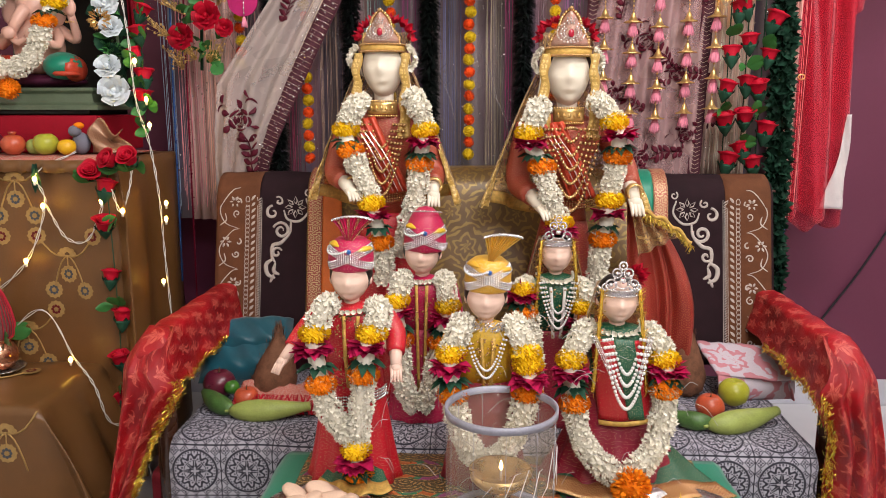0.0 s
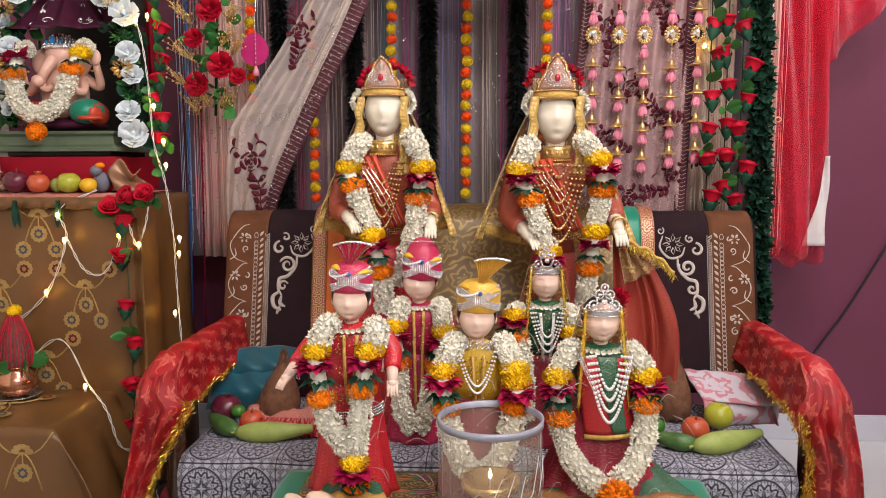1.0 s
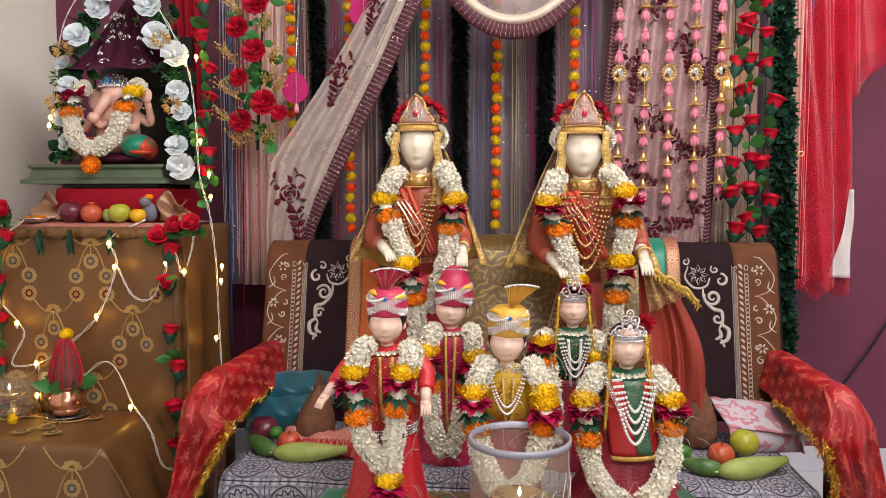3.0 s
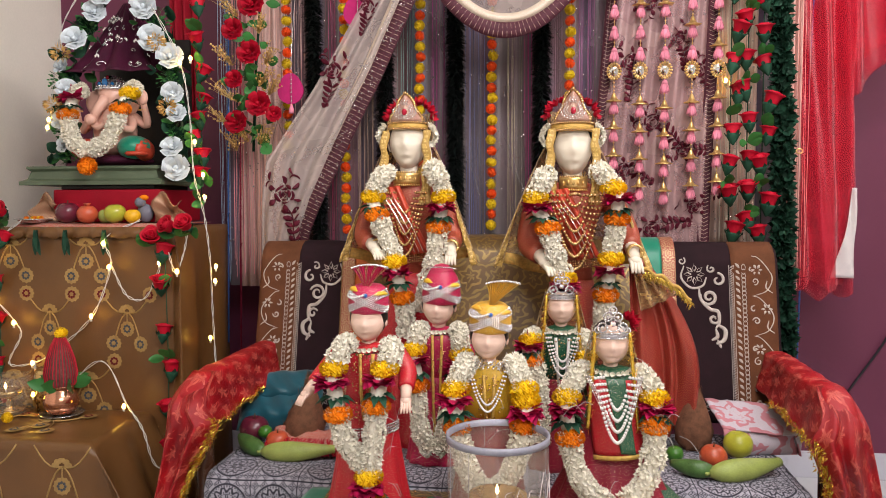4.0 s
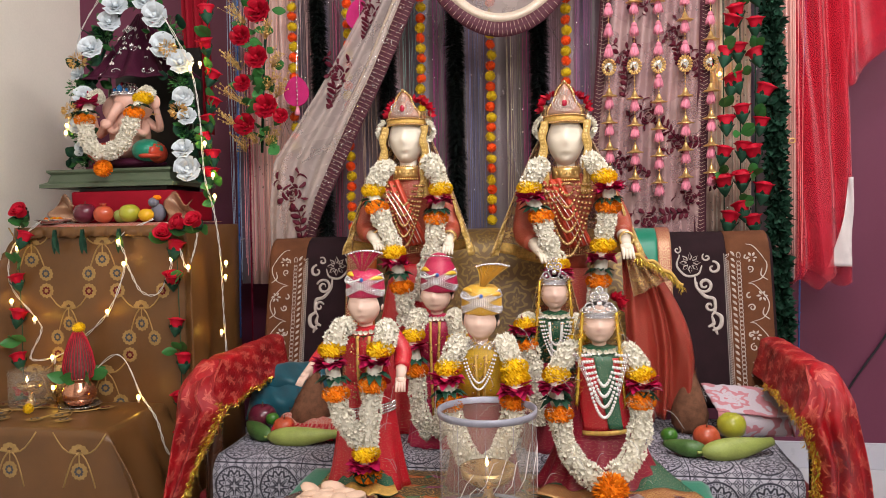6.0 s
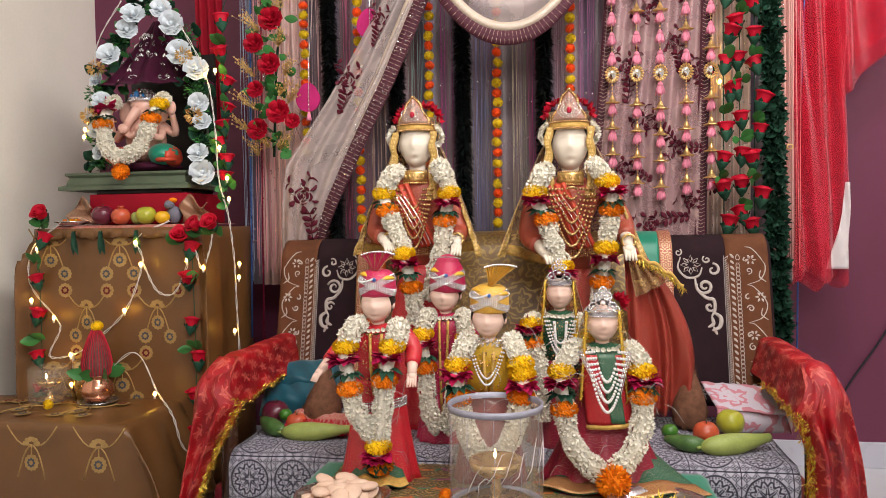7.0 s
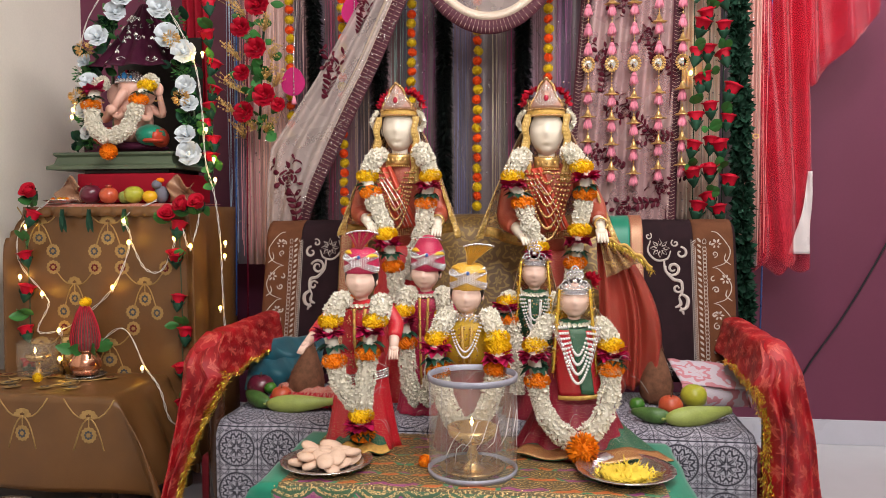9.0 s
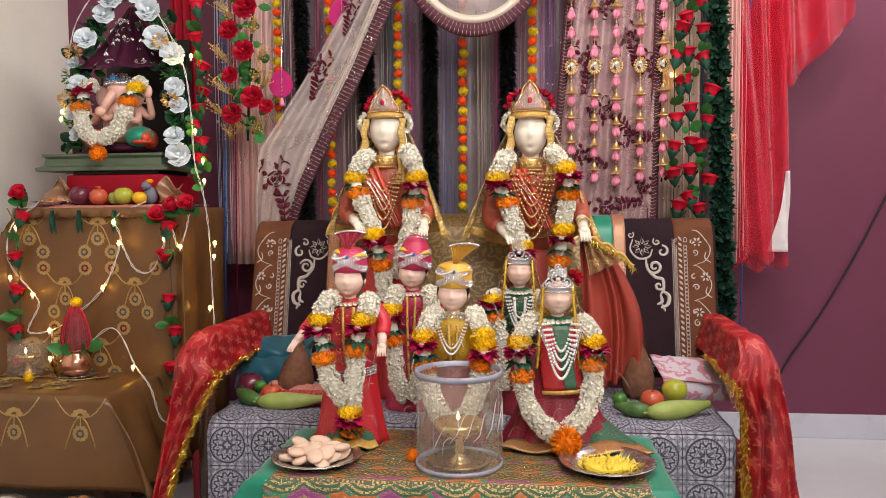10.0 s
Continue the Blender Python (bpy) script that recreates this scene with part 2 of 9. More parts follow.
def floor_tiles():
    m, nt, p = nodes_of("grey_floor_tile")
    vec, x, y, z = coords(nt)
    n = noise_of(nt, vec, 3.0, 5.0)
    nt.links.new(mix(nt, n, (0.46, 0.46, 0.48), (0.60, 0.60, 0.62)), p.inputs["Base Color"])
    p.inputs["Roughness"].default_value = 0.22
    return m


M_WALL = plain("plum_wall_paint", (0.145, 0.030, 0.068), 0.5, var=0.06, scale=3, fine=120, bump=0.12)
M_CREAM = plain("cream_wall_paint", (0.88, 0.83, 0.73), 0.6, var=0.05, scale=3, fine=120, bump=0.12)
M_CEIL = plain("white_ceiling_paint", (0.78, 0.77, 0.74), 0.7, var=0.03, scale=4, fine=90, bump=0.1)
M_SKIRT = plain("pale_grey_skirting", (0.55, 0.55, 0.62), 0.3, var=0.05, scale=8, fine=200, bump=0.05)
M_FLOOR = floor_tiles()
M_DAMASK = damask()
M_SCALLOP = scallops()
M_REDNET = woven_red()
M_REDSILK = plain("dark_red_upholstery", (0.16, 0.012, 0.02), 0.6, var=0.3, bump=0.3)
M_ARMWOOD = plain("polished_dark_wood", (0.055, 0.022, 0.012), 0.25, var=0.35, scale=14, fine=90, bump=0.1, coat=0.4)
M_BROWNB = plain("dark_brown_blanket", (0.022, 0.010, 0.013), 0.9, var=0.3, scale=20, fine=500, bump=0.6)
M_TANB = plain("tan_blanket_border", (0.125, 0.047, 0.022), 0.9, var=0.25, scale=25, fine=500, bump=0.6)
M_EMB = plain("cream_embroidery", (0.50, 0.44, 0.40), 0.85, var=0.2, scale=80, fine=600, bump=0.6)
M_GOLDBRO = brocade("gold_green_brocade", (0.15, 0.085, 0.028), (0.36, 0.24, 0.085), 0.095, 0.45, 0.7, 0.28)
M_TABLECLOTH = plain("brown_gold_tablecloth", (0.135, 0.060, 0.018), 0.40, var=0.22, scale=7, fine=420, bump=0.35)
M_TINSELG = plain("gold_tinsel", (0.80, 0.52, 0.09), 0.25, metal=0.85, var=0.35, island=0.7, bump=0)
M_GOLD = plain("worn_gold", (0.78, 0.52, 0.20), 0.32, metal=0.85, var=0.3, scale=60, fine=500, bump=0.3)
M_GOLDSEQ = plain("gold_sequin_foil", (0.86, 0.66, 0.34), 0.18, metal=0.95, var=0.3, island=0.7, bump=0)
M_SILVER = plain("silver_stones", (0.78, 0.76, 0.78), 0.2, metal=0.8, var=0.3, island=0.6, bump=0.1)
M_STEEL = plain("steel_plate", (0.62, 0.61, 0.60), 0.25, metal=0.95, var=0.12, scale=30, fine=200, bump=0.08)
M_COPPER = plain("polished_copper", (0.62, 0.30, 0.19), 0.22, metal=0.95, var=0.2, scale=25, fine=150, bump=0.1)
M_BRASS = plain("brass", (0.62, 0.42, 0.18), 0.28, metal=0.9, var=0.2, scale=40, fine=300, bump=0.1)
M_WHITE = plain("white_petals", (0.82, 0.78, 0.67), 0.7, var=0.10, scale=40, island=0.6, bump=0)
M_YELLOW = plain("yellow_marigold", (0.88, 0.55, 0.010), 0.7, var=0.18, scale=60, island=0.6, bump=0)
M_ORANGE = plain("orange_marigold", (0.84, 0.22, 0.006), 0.7, var=0.25, scale=60, island=0.6, bump=0)
M_ROSE = plain("red_rose_petals", (0.40, 0.004, 0.020), 0.55, var=0.3, scale=50, island=0.5, bump=0)
M_PINKROSE = plain("magenta_rose_petals", (0.36, 0.008, 0.06), 0.55, var=0.3, scale=50, island=0.5, bump=0)
M_WROSE = plain("white_rose_petals", (0.66, 0.72, 0.76), 0.6, var=0.12, scale=40, island=0.5, bump=0)
M_LEAF = plain("green_leaf", (0.035, 0.16, 0.035), 0.5, var=0.4, scale=40, island=0.7, bump=0)
M_DLEAF = plain("dark_green_leaf", (0.014, 0.052, 0.030), 0.6, var=0.4, scale=40, island=0.7, bump=0)
M_BLACKT = plain("black_green_tinsel", (0.004, 0.007, 0.006), 0.6, var=0.5, island=0.7, bump=0)


# ---- mesh tools ----
class Geo:
    """Vertices and faces of one mesh, in world metres, with a material slot for each face."""

    def __init__(self):
        self.v, self.f, self.m, self.uv = [], [], [], []

    def face(self, ids, m=0, uv=None):
        self.f.append(ids)
        self.m.append(m)
        self.uv.append(uv)

    def tube(self, pts, radii, seg=8, m=0, flat=1.0, caps=True):
        pts = [Vector(p) for p in pts]
        if not hasattr(radii, "__len__"):
            radii = [radii] * len(pts)
        base, side = len(self.v), None
        for i, p in enumerate(pts):
            d = (pts[min(i + 1, len(pts) - 1)] - pts[max(i - 1, 0)]).normalized()
            if side is None:
                side = d.orthogonal().normalized() if abs(d.z) > 0.98 or abs(d.y) > 0.5 else Vector((0, 1, 0)).cross(d).normalized()
            side = (side - d * side.dot(d)).normalized()
            up = d.cross(side)
            for k in range(seg):
                a = 2 * math.pi * k / seg
                self.v.append(p + (side * math.cos(a) + up * (math.sin(a) * flat)) * radii[i])
        n = len(pts)
        for i in range(n - 1):
            for k in range(seg):
                a, b = base + i * seg + k, base + i * seg + (k + 1) % seg
                self.face((a, b, b + seg, a + seg), m)
        if caps:
            self.face(tuple(base + k for k in reversed(range(seg))), m)
            self.face(tuple(base + (n - 1) * seg + k for k in range(seg)), m)
        return self

    def lathe(self, c, prof, seg=24, m=0, sx=1.0, sy=1.0, wob=None, caps=True):
        base = len(self.v)
        for r, z in prof:
            for k in range(seg):
                a = 2 * math.pi * k / seg
                w = wob(a, z) if wob else 1.0
                self.v.append(Vector((c[0] + r * w * math.cos(a) * sx, c[1] + r * w * math.sin(a) * sy, c[2] + z)))
        for i in range(len(prof) - 1):
            for k in range(seg):
                a, b = base + i * seg + k, base + i * seg + (k + 1) % seg
                self.face((a, b, b + seg, a + seg), m, [(j / seg * 0.3, q) for j, q in ((k, prof[i][1]), (k + 1, prof[i][1]), (k + 1, prof[i + 1][1]), (k, prof[i + 1][1]))])
        if caps:
            self.face(tuple(base + k for k in reversed(range(seg))), m)
            self.face(tuple(base + (len(prof) - 1) * seg + k for k in range(seg)), m)
        return self

    def ball(self, c, r, seg=12, rings=8, m=0, turn=None, bumpy=0.0):
        rx, ry, rz = r if hasattr(r, "__len__") else (r, r, r)
        base, c = len(self.v), Vector(c)
        for i in range(rings + 1):
            th = math.pi * i / rings
            for k in range(seg):
                a = 2 * math.pi * k / seg
                w = 1 + (bumpy * noise.noise(Vector((math.cos(a) * math.sin(th) * 2 + c.x * 40, math.sin(a) * math.sin(th) * 2 + c.y * 31, math.cos(th) * 2 + c.z * 17))) if bumpy else 0)
                q = Vector((rx * math.sin(th) * math.cos(a), ry * math.sin(th) * math.sin(a), -rz * math.cos(th))) * w
                self.v.append(c + (turn @ q if turn else q))
        for i in range(rings):
            for k in range(seg):
                a, b = base + i * seg + k, base + i * seg + (k + 1) % seg
                self.face((a, b, b + seg, a + seg), m)
        return self

    def box(self, lo, hi, m=0, bevel=0.0):
        bm = bmesh.new()
        bmesh.ops.create_cube(bm, size=1.0)
        for v in bm.verts:
            v.co = Vector([lo[i] + (v.co[i] + 0.5) * (hi[i] - lo[i]) for i in range(3)])
        if bevel:
            bmesh.ops.bevel(bm, geom=bm.edges[:], offset=bevel, segments=2, profile=0.6, affect="EDGES")
        base = len(self.v)
        bm.verts.index_update()
        self.v += [v.co.copy() for v in bm.verts]
        for f in bm.faces:
            nx, ny, nz = (abs(c) for c in f.normal)
            uv = [(v.co.y, v.co.z) if nx > ny and nx > nz else (v.co.x, v.co.z) if ny > nz else (v.co.x, v.co.y) for v in f.verts]
            self.face(tuple(base + v.index for v in f.verts), m, uv)
        bm.free()
        return self

    def sheet(self, fn, nu, nv, size=(1.0, 1.0), m=0, both=0.0):
        """A cloth fn(u, v) for u, v in 0..1; size scales its texture to metres; both: thickness."""
        base = len(self.v)
        grid = [[Vector(fn(i / nu, j / nv)) for i in range(nu + 1)] for j in range(nv + 1)]
        for row in grid:
            self.v += row
        w = nu + 1
        for j in range(nv):
            for i in range(nu):
                a = base + j * w + i
                uv = [(q[0] / nu * size[0], q[1] / nv * size[1]) for q in ((i, j), (i + 1, j), (i + 1, j + 1), (i, j + 1))]
                self.face((a, a + 1, a + w + 1, a + w), m, uv)
        return self

    def petal(self, p, d, up, length, width, m=0, curl=0.3):
        """A small folded petal from p along d."""
        base = len(self.v)
        s = d.cross(up)
        s = s.normalized() if s.length > 1e-6 else d.orthogonal().normalized()
        n = s.cross(d)
        mid = p + d * (length * 0.55)
        self.v += [p, mid + s * (width / 2) + n * (width * 0.15), p + d * length + n * (length * curl), mid - s * (width / 2) + n * (width * 0.15), mid - n * (width * 0.08)]
        self.face((base, base + 1, base + 4), m)
        self.face((base + 1, base + 2, base + 4), m)
        self.face((base + 2, base + 3, base + 4), m)
        self.face((base + 3, base, base + 4), m)

    def blossom(self, p, n, size, count=6, m=0, tilt=0.6):
        n = Vector(n).normalized()
        s = n.orthogonal().normalized()
        q = n.cross(s)
        off = random.random() * 6.28
        for k in range(count):
            a = off + 2 * math.pi * k / count + random.uniform(-0.2, 0.2)
            d = (s * math.cos(a) + q * math.sin(a) + n * tilt * random.uniform(0.7, 1.4)).normalized()
            self.petal(Vector(p), d, n, size * random.uniform(0.8, 1.15), size * 0.6, m)

    def ruffle(self, c, r, count, size, m=0, width=0.7):
        """A dense ball of petals, as a marigold or pompom has."""
        c = Vector(c)
        rr = r if hasattr(r, "__len__") else (r, r, r)
        for k in range(count):
            z = 1 - 2 * (k + 0.5) / count
            a = k * 2.39996
            q = math.sqrt(1 - z * z)
            d = Vector((q * math.cos(a), q * math.sin(a), z))
            p = c + Vector((d.x * rr[0], d.y * rr[1], d.z * rr[2])) * 0.72
            d = (d + Vector((random.uniform(-0.35, 0.35), random.uniform(-0.35, 0.35), random.uniform(-0.35, 0.35)))).normalized()
            self.petal(p, d, d.orthogonal(), size, size * width, m, random.uniform(-0.2, 0.5))

    def mesh(self, name, mats, origin=(0, 0, 0), smooth=True):
        me = bpy.data.meshes.new(name)
        o = Vector(origin)
        me.from_pydata([tuple(p - o) for p in self.v], [], self.f)
        for mt in mats if isinstance(mats, (list, tuple)) else [mats]:
            me.materials.append(mt)
        me.polygons.foreach_set("material_index", self.m)
        if any(u is not None for u in self.uv):
            layer = me.uv_layers.new(name="UVMap")
            flat = []
            for ids, u in zip(self.f, self.uv):
                for k, i in enumerate(ids):
                    flat += list(u[k]) if u is not None else [self.v[i].x, self.v[i].z]
            layer.data.foreach_set("uv", flat)
        me.polygons.foreach_set("use_smooth", [smooth] * len(self.f))
        me.update()
        return me


def thing(name, place, label, category, group="", kind=""):
    ob = new(name)
    ob.empty_display_size = 0.05
    ob.location = place
    return tagged(ob, label, category, group, kind)


def part(name, geo, mats, parent, label="", smooth=True, solid=0.0):
    origin, up = Vector((0, 0, 0)), parent
    while up is not None:
        origin += up.location
        up = up.parent
    me = geo.mesh(name, mats, origin, smooth)
    ob = new(name, me)
    ob.parent = parent
    if label:
        tagged(ob, label)
    if solid:
        md = ob.modifiers.new("thickness", "SOLIDIFY")
        md.thickness, md.offset = solid, 0
    return ob


def single(name, geo, mats, label, category, group="", kind="", smooth=True, solid=0.0):
    """A thing that is one mesh, its origin at the foot of it."""
    xs, ys, zs = zip(*geo.v)
    o = Vector(((min(xs) + max(xs)) / 2, (min(ys) + max(ys)) / 2, min(zs)))
    ob = new(name, geo.mesh(name, mats, o, smooth))
    ob.location = o
    if solid:
        md = ob.modifiers.new("thickness", "SOLIDIFY")
        md.thickness, md.offset = solid, 0
    return tagged(ob, label, category, group, kind)


def lerp(a, b, t):
    return a + (b - a) * t


def wav(x, seed=0.0):
    return noise.noise(Vector((x, seed * 3.7, seed)))


def smooth_path(pts, n):
    """Points along a soft curve through the given ones."""
    pts = [Vector(p) for p in pts]
    ext = [pts[0] * 2 - pts[1]] + pts + [pts[-1] * 2 - pts[-2]]
    out = []
    for i in range(n + 1):
        s = i / n * (len(pts) - 1)
        k = min(int(s), len(pts) - 2)
        t = s - k
        a, b, c, d = ext[k], ext[k + 1], ext[k + 2], ext[k + 3]
        out.append(0.5 * ((2 * b) + (c - a) * t + (2 * a - 5 * b + 4 * c - d) * t * t + (3 * b - a - 3 * c + d) * t ** 3))
    return out


def interp(table, t):
    for (a, p), (b, q) in zip(table, table[1:]):
        if t <= b:
            k = (t - a) / (b - a)
            return p + (q - p) * max(0.0, k)
    return table[-1][1]


# ---- the room ----
XL, XR, YB, YF, ZC = -1.86, 2.6, 2.80, -2.6, 2.7
single("floor", Geo().box((XL - 0.1, YF - 0.1, -0.1), (XR + 0.1, YB + 0.1, 0.0)), M_FLOOR, "pale grey polished tile floor of the room", "floor", kind="structure", smooth=False)
single("ceiling", Geo().box((XL - 0.1, YF - 0.1, ZC), (XR + 0.1, YB + 0.1, ZC + 0.1)), M_CEIL, "plain white painted room ceiling", "ceiling", kind="structure", smooth=False)
single("wall_back", Geo().box((XL - 0.1, YB, 0.0), (XR + 0.1, YB + 0.12, ZC)), M_WALL, "plum purple painted wall behind the shrine", "wall", kind="structure", smooth=False)
single("wall_left", Geo().box((XL - 0.12, YF, 0.0), (XL, YB, ZC)), M_CREAM, "cream painted side wall beside the altar", "wall", kind="structure", smooth=False)
single("wall_right", Geo().box((XR, YF, 0.0), (XR + 0.12, YB, ZC)), M_CREAM, "cream painted plain side wall", "wall", kind="structure", smooth=False)
single("wall_front", Geo().box((XL - 0.1, YF - 0.12, 0.0), (XR + 0.1, YF, ZC)), M_CREAM, "cream painted plain end wall", "wall", kind="structure", smooth=False)
single("baseboard", Geo().box((XL, YB - 0.012, 0.0), (XR, YB, 0.10), bevel=0.003), M_SKIRT, "pale grey tile skirting along the plum wall", "baseboard", kind="structure", smooth=False)
single("baseboard", Geo().box((XL, YF, 0.0), (XL + 0.012, YB - 0.014, 0.10), bevel=0.003), M_SKIRT, "pale grey tile skirting along the cream wall", "baseboard", kind="structure", smooth=False)

# ---- the sofa ----
SX0, SX1 = -0.645, 0.69          # inner faces of the arms
SEAT = 0.362


def build_sofa():
    sofa = thing("sofa", (0.03, 1.95, 0), "two-seat sofa dressed with patterned festive covers", "sofa")
    g = Geo().box((SX0 - 0.15, 1.66, 0.06), (SX1 + 0.15, 2.40, 0.24), bevel=0.02)
    part("base", g, M_REDSILK, sofa)
    for x in (SX0 - 0.1, SX1 + 0.1):
        for y in (1.72, 2.34):
            part("leg", Geo().lathe((x, y, 0), [(0.018, 0), (0.026, 0.06)], 12), M_BROWNB, sofa)
    part("seat", Geo().box((SX0 + 0.002, 1.615, 0.242), (SX1 - 0.002, 2.06, SEAT - 0.012), bevel=0.025), M_REDSILK, sofa)
    bk = Geo()
    bk.sheet(lambda u, v: back_point(lerp(SX0 - 0.12, SX1 + 0.12, u), v, -0.012), 12, 22)
    part("backrest", bk, M_BROWNB, sofa, solid=0.02)
    for s, xb, xf in ((-1, -0.735, -0.748), (1, 0.790, 0.792)):
        rail = smooth_path([(xb, 2.16, 0.572), (lerp(xb, xf, 0.5), 1.9, 0.570), (xf, 1.69, 0.556), (xf, 1.650, 0.540)], 18)
        part("armrest", Geo().tube(rail, [0.024] + [0.031] * 17 + [0.022], 16, flat=0.85), M_ARMWOOD, sofa)
        part("arm_post", Geo().tube([(xf, 1.675, 0.06), (xf, 1.675, 0.30), (xf, 1.672, 0.56)], [0.028, 0.024, 0.027], 14), M_ARMWOOD, sofa)
    return sofa


def back_point(x, v, out=0.0):
    """A point of the backrest's face; v runs from the seat up, over the rounded top and down behind."""
    s = v * 0.86
    if s < 0.44:
        t = s / 0.44
        y, z, ny, nz = 2.055 + 0.10 * t, 0.40 + 0.43 * t, -0.97, 0.22
    elif s < 0.44 + 0.235:
        a = (s - 0.44) / 0.235 * math.pi
        y, z = 2.23 - 0.075 * math.cos(a + 0.0), 0.83 + 0.075 * math.sin(a)
        ny, nz = -math.cos(a), math.sin(a)
    else:
        t = (s - 0.675) / 0.185
        y, z, ny, nz = 2.305, 0.83 - 0.3 * t, 1.0, 0.0
    return Vector((x, y + ny * out, z + nz * out))


sofa = build_sofa()


def blanket(x0, x1, border_left, label):
    """A dark brown blanket over the backrest with a tan border and cream embroidery."""
    b = thing("blanket", ((x0 + x1) / 2, 2.1, 0.4), label, "blanket")
    wd = 0.125
    xa, xb = (x0 + wd, x1) if border_left else (x0, x1 - wd)

    def at(x, v, out):
        return back_point(x, v, out + 0.006 + 0.004 * wav(x * 9 + v * 2, 2))

    part("field", Geo().sheet(lambda u, v: at(lerp(xa, xb, u), v, 0), 20, 30, (xb - xa, 0.86)), M_BROWNB, b, solid=0.006)
    xc, xd = (x0, xa) if border_left else (xb, x1)
    part("border", Geo().sheet(lambda u, v: at(lerp(xc, xd, u), v, 0.001), 8, 30, (wd, 0.86)), M_TANB, b, solid=0.006)
    xr = xa if border_left else xb
    d = 1 if border_left else -1
    rope, leaves, loops = Geo(), Geo(), Geo()
    for k in range(66):
        p, q = at(xr - 0.005, 0.008 * k, 0.004), at(xr + 0.005, 0.008 * k + 0.008, 0.004)
        rope.tube([p, (p + q) / 2, q], [0.0008, 0.0022, 0.0008], 5, flat=0.4)
    for sg in (-1, 1):
        rope.tube([at(xr + sg * 0.0065, 0.53 * i / 30, 0.004) for i in range(31)], 0.0009, 4, flat=0.4)
    part("rope_edge", rope, M_EMB, b, "cream stitched rope edge")
    for k in range(25):
        v = 0.005 + 0.0215 * k
        p, q = at(xr - d * 0.012, v + 0.015, 0.004), at(xr - d * 0.024, v, 0.004)
        leaves.tube([p, p.lerp(q, 0.35), p.lerp(q, 0.7), q], [0.0008, 0.0042, 0.0038, 0.0006], 6, flat=0.25)
    part("leaf_row", leaves, M_EMB, b, "row of cream stitched leaves")
    for k in range(36):
        v = 0.005 + 0.0148 * k
        loops.tube([at(xr - d * 0.035 + 0.0055 * math.cos(w), v + 0.0098 * math.sin(w), 0.004) for w in (2 * math.pi * i / 14 + 0.6 * d for i in range(15))], 0.0011, 4, flat=0.4)
    part("loop_row", loops, M_EMB, b, "row of cream stitched loops")

    def spiral(geo, cx, cv, r0, turns, spin, start, w=0.0035):
        pts = []
        for i in range(26):
            t = i / 25
            a = start + spin * turns * 2 * math.pi * t
            r = r0 * (1 - 0.8 * t)
            pts.append(at(cx + r * math.cos(a), cv + r * math.sin(a) / 0.86, 0.004))
        geo.tube(pts, [w * (0.45 + 0.75 * math.sin(math.pi * (0.15 + 0.8 * i / 25))) for i in range(26)], 6, flat=0.25)

    def curve(geo, pts, w):
        path = smooth_path([(x, v, 0) for x, v in pts], 6 * len(pts))
        n = len(path)
        geo.tube([at(q.x, q.y, 0.004) for q in path], [w * (0.35 + 0.8 * math.sin(math.pi * (0.08 + 0.84 * i / (n - 1)))) for i in range(n)], 6, flat=0.25)

    def flower(geo, cx, cv, r, n, open_=True):
        for k in range(n):
            a = 2 * math.pi * k / n
            pts = [(cx + r * q * math.cos(a + o), cv + r * q * math.sin(a + o) / 0.86) for q, o in ((0.35, 0), (0.75, -0.26), (1.15, 0), (0.75, 0.26), (0.35, 0))]
            if open_:
                geo.tube([at(x, v, 0.004) for x, v in pts], r * 0.085, 5, flat=0.3)
            else:
                geo.tube([at(pts[0][0], pts[0][1], 0.004), at((pts[1][0] + pts[3][0]) / 2, (pts[1][1] + pts[3][1]) / 2, 0.004), at(pts[2][0], pts[2][1], 0.004)], [r * 0.1, r * 0.3, r * 0.12], 6, flat=0.15)

    # one flowing scroll below an eight-petalled flower
    scroll = Geo()
    fx, fv = xr + d * 0.105, 0.497
    flower(scroll, fx, fv, 0.027, 8)
    curve(scroll, [(fx + d * 0.030, fv + 0.030), (fx + d * 0.038, fv - 0.012), (fx + d * 0.012, fv - 0.046), (fx - d * 0.022, fv - 0.040), (fx - d * 0.034, fv - 0.010)], 0.0034)
    spiral(scroll, fx + d * 0.036, fv + 0.045, 0.011, 1.1, d, 1.0, 0.0022)
    spiral(scroll, fx - d * 0.048, fv + 0.020, 0.013, 1.1, -d, 2.2, 0.0026)
    spiral(scroll, fx - d * 0.066, fv - 0.018, 0.020, 1.0, d, 1.6, 0.0040)
    curve(scroll, [(fx - d * 0.012, fv - 0.048), (fx - d * 0.016, fv - 0.085), (fx - d * 0.040, fv - 0.118), (fx - d * 0.064, fv - 0.128), (fx - d * 0.066, fv - 0.165), (fx - d * 0.056, fv - 0.185)], 0.0050)
    spiral(scroll, fx - d * 0.040, fv - 0.078, 0.025, 1.5, -d, 2.8, 0.0042)
    spiral(scroll, fx - d * 0.052, fv - 0.152, 0.016, 1.1, d, 0.4, 0.0036)
    curve(scroll, [(fx - d * 0.060, fv - 0.170), (fx - d * 0.082, fv - 0.190), (fx - d * 0.078, fv - 0.222), (fx - d * 0.056, fv - 0.236)], 0.0058)
    curve(scroll, [(fx - d * 0.056, fv - 0.186), (fx - d * 0.060, fv - 0.212), (fx - d * 0.044, fv - 0.224)], 0.0050)
    curve(scroll, [(fx - d * 0.060, fv - 0.222), (fx - d * 0.070, fv - 0.250)], 0.0040)
    flower(scroll, fx - d * 0.01, 0.045, 0.024, 8)
    part("embroidery", scroll, M_EMB, b, "cream scroll and flower embroidery")
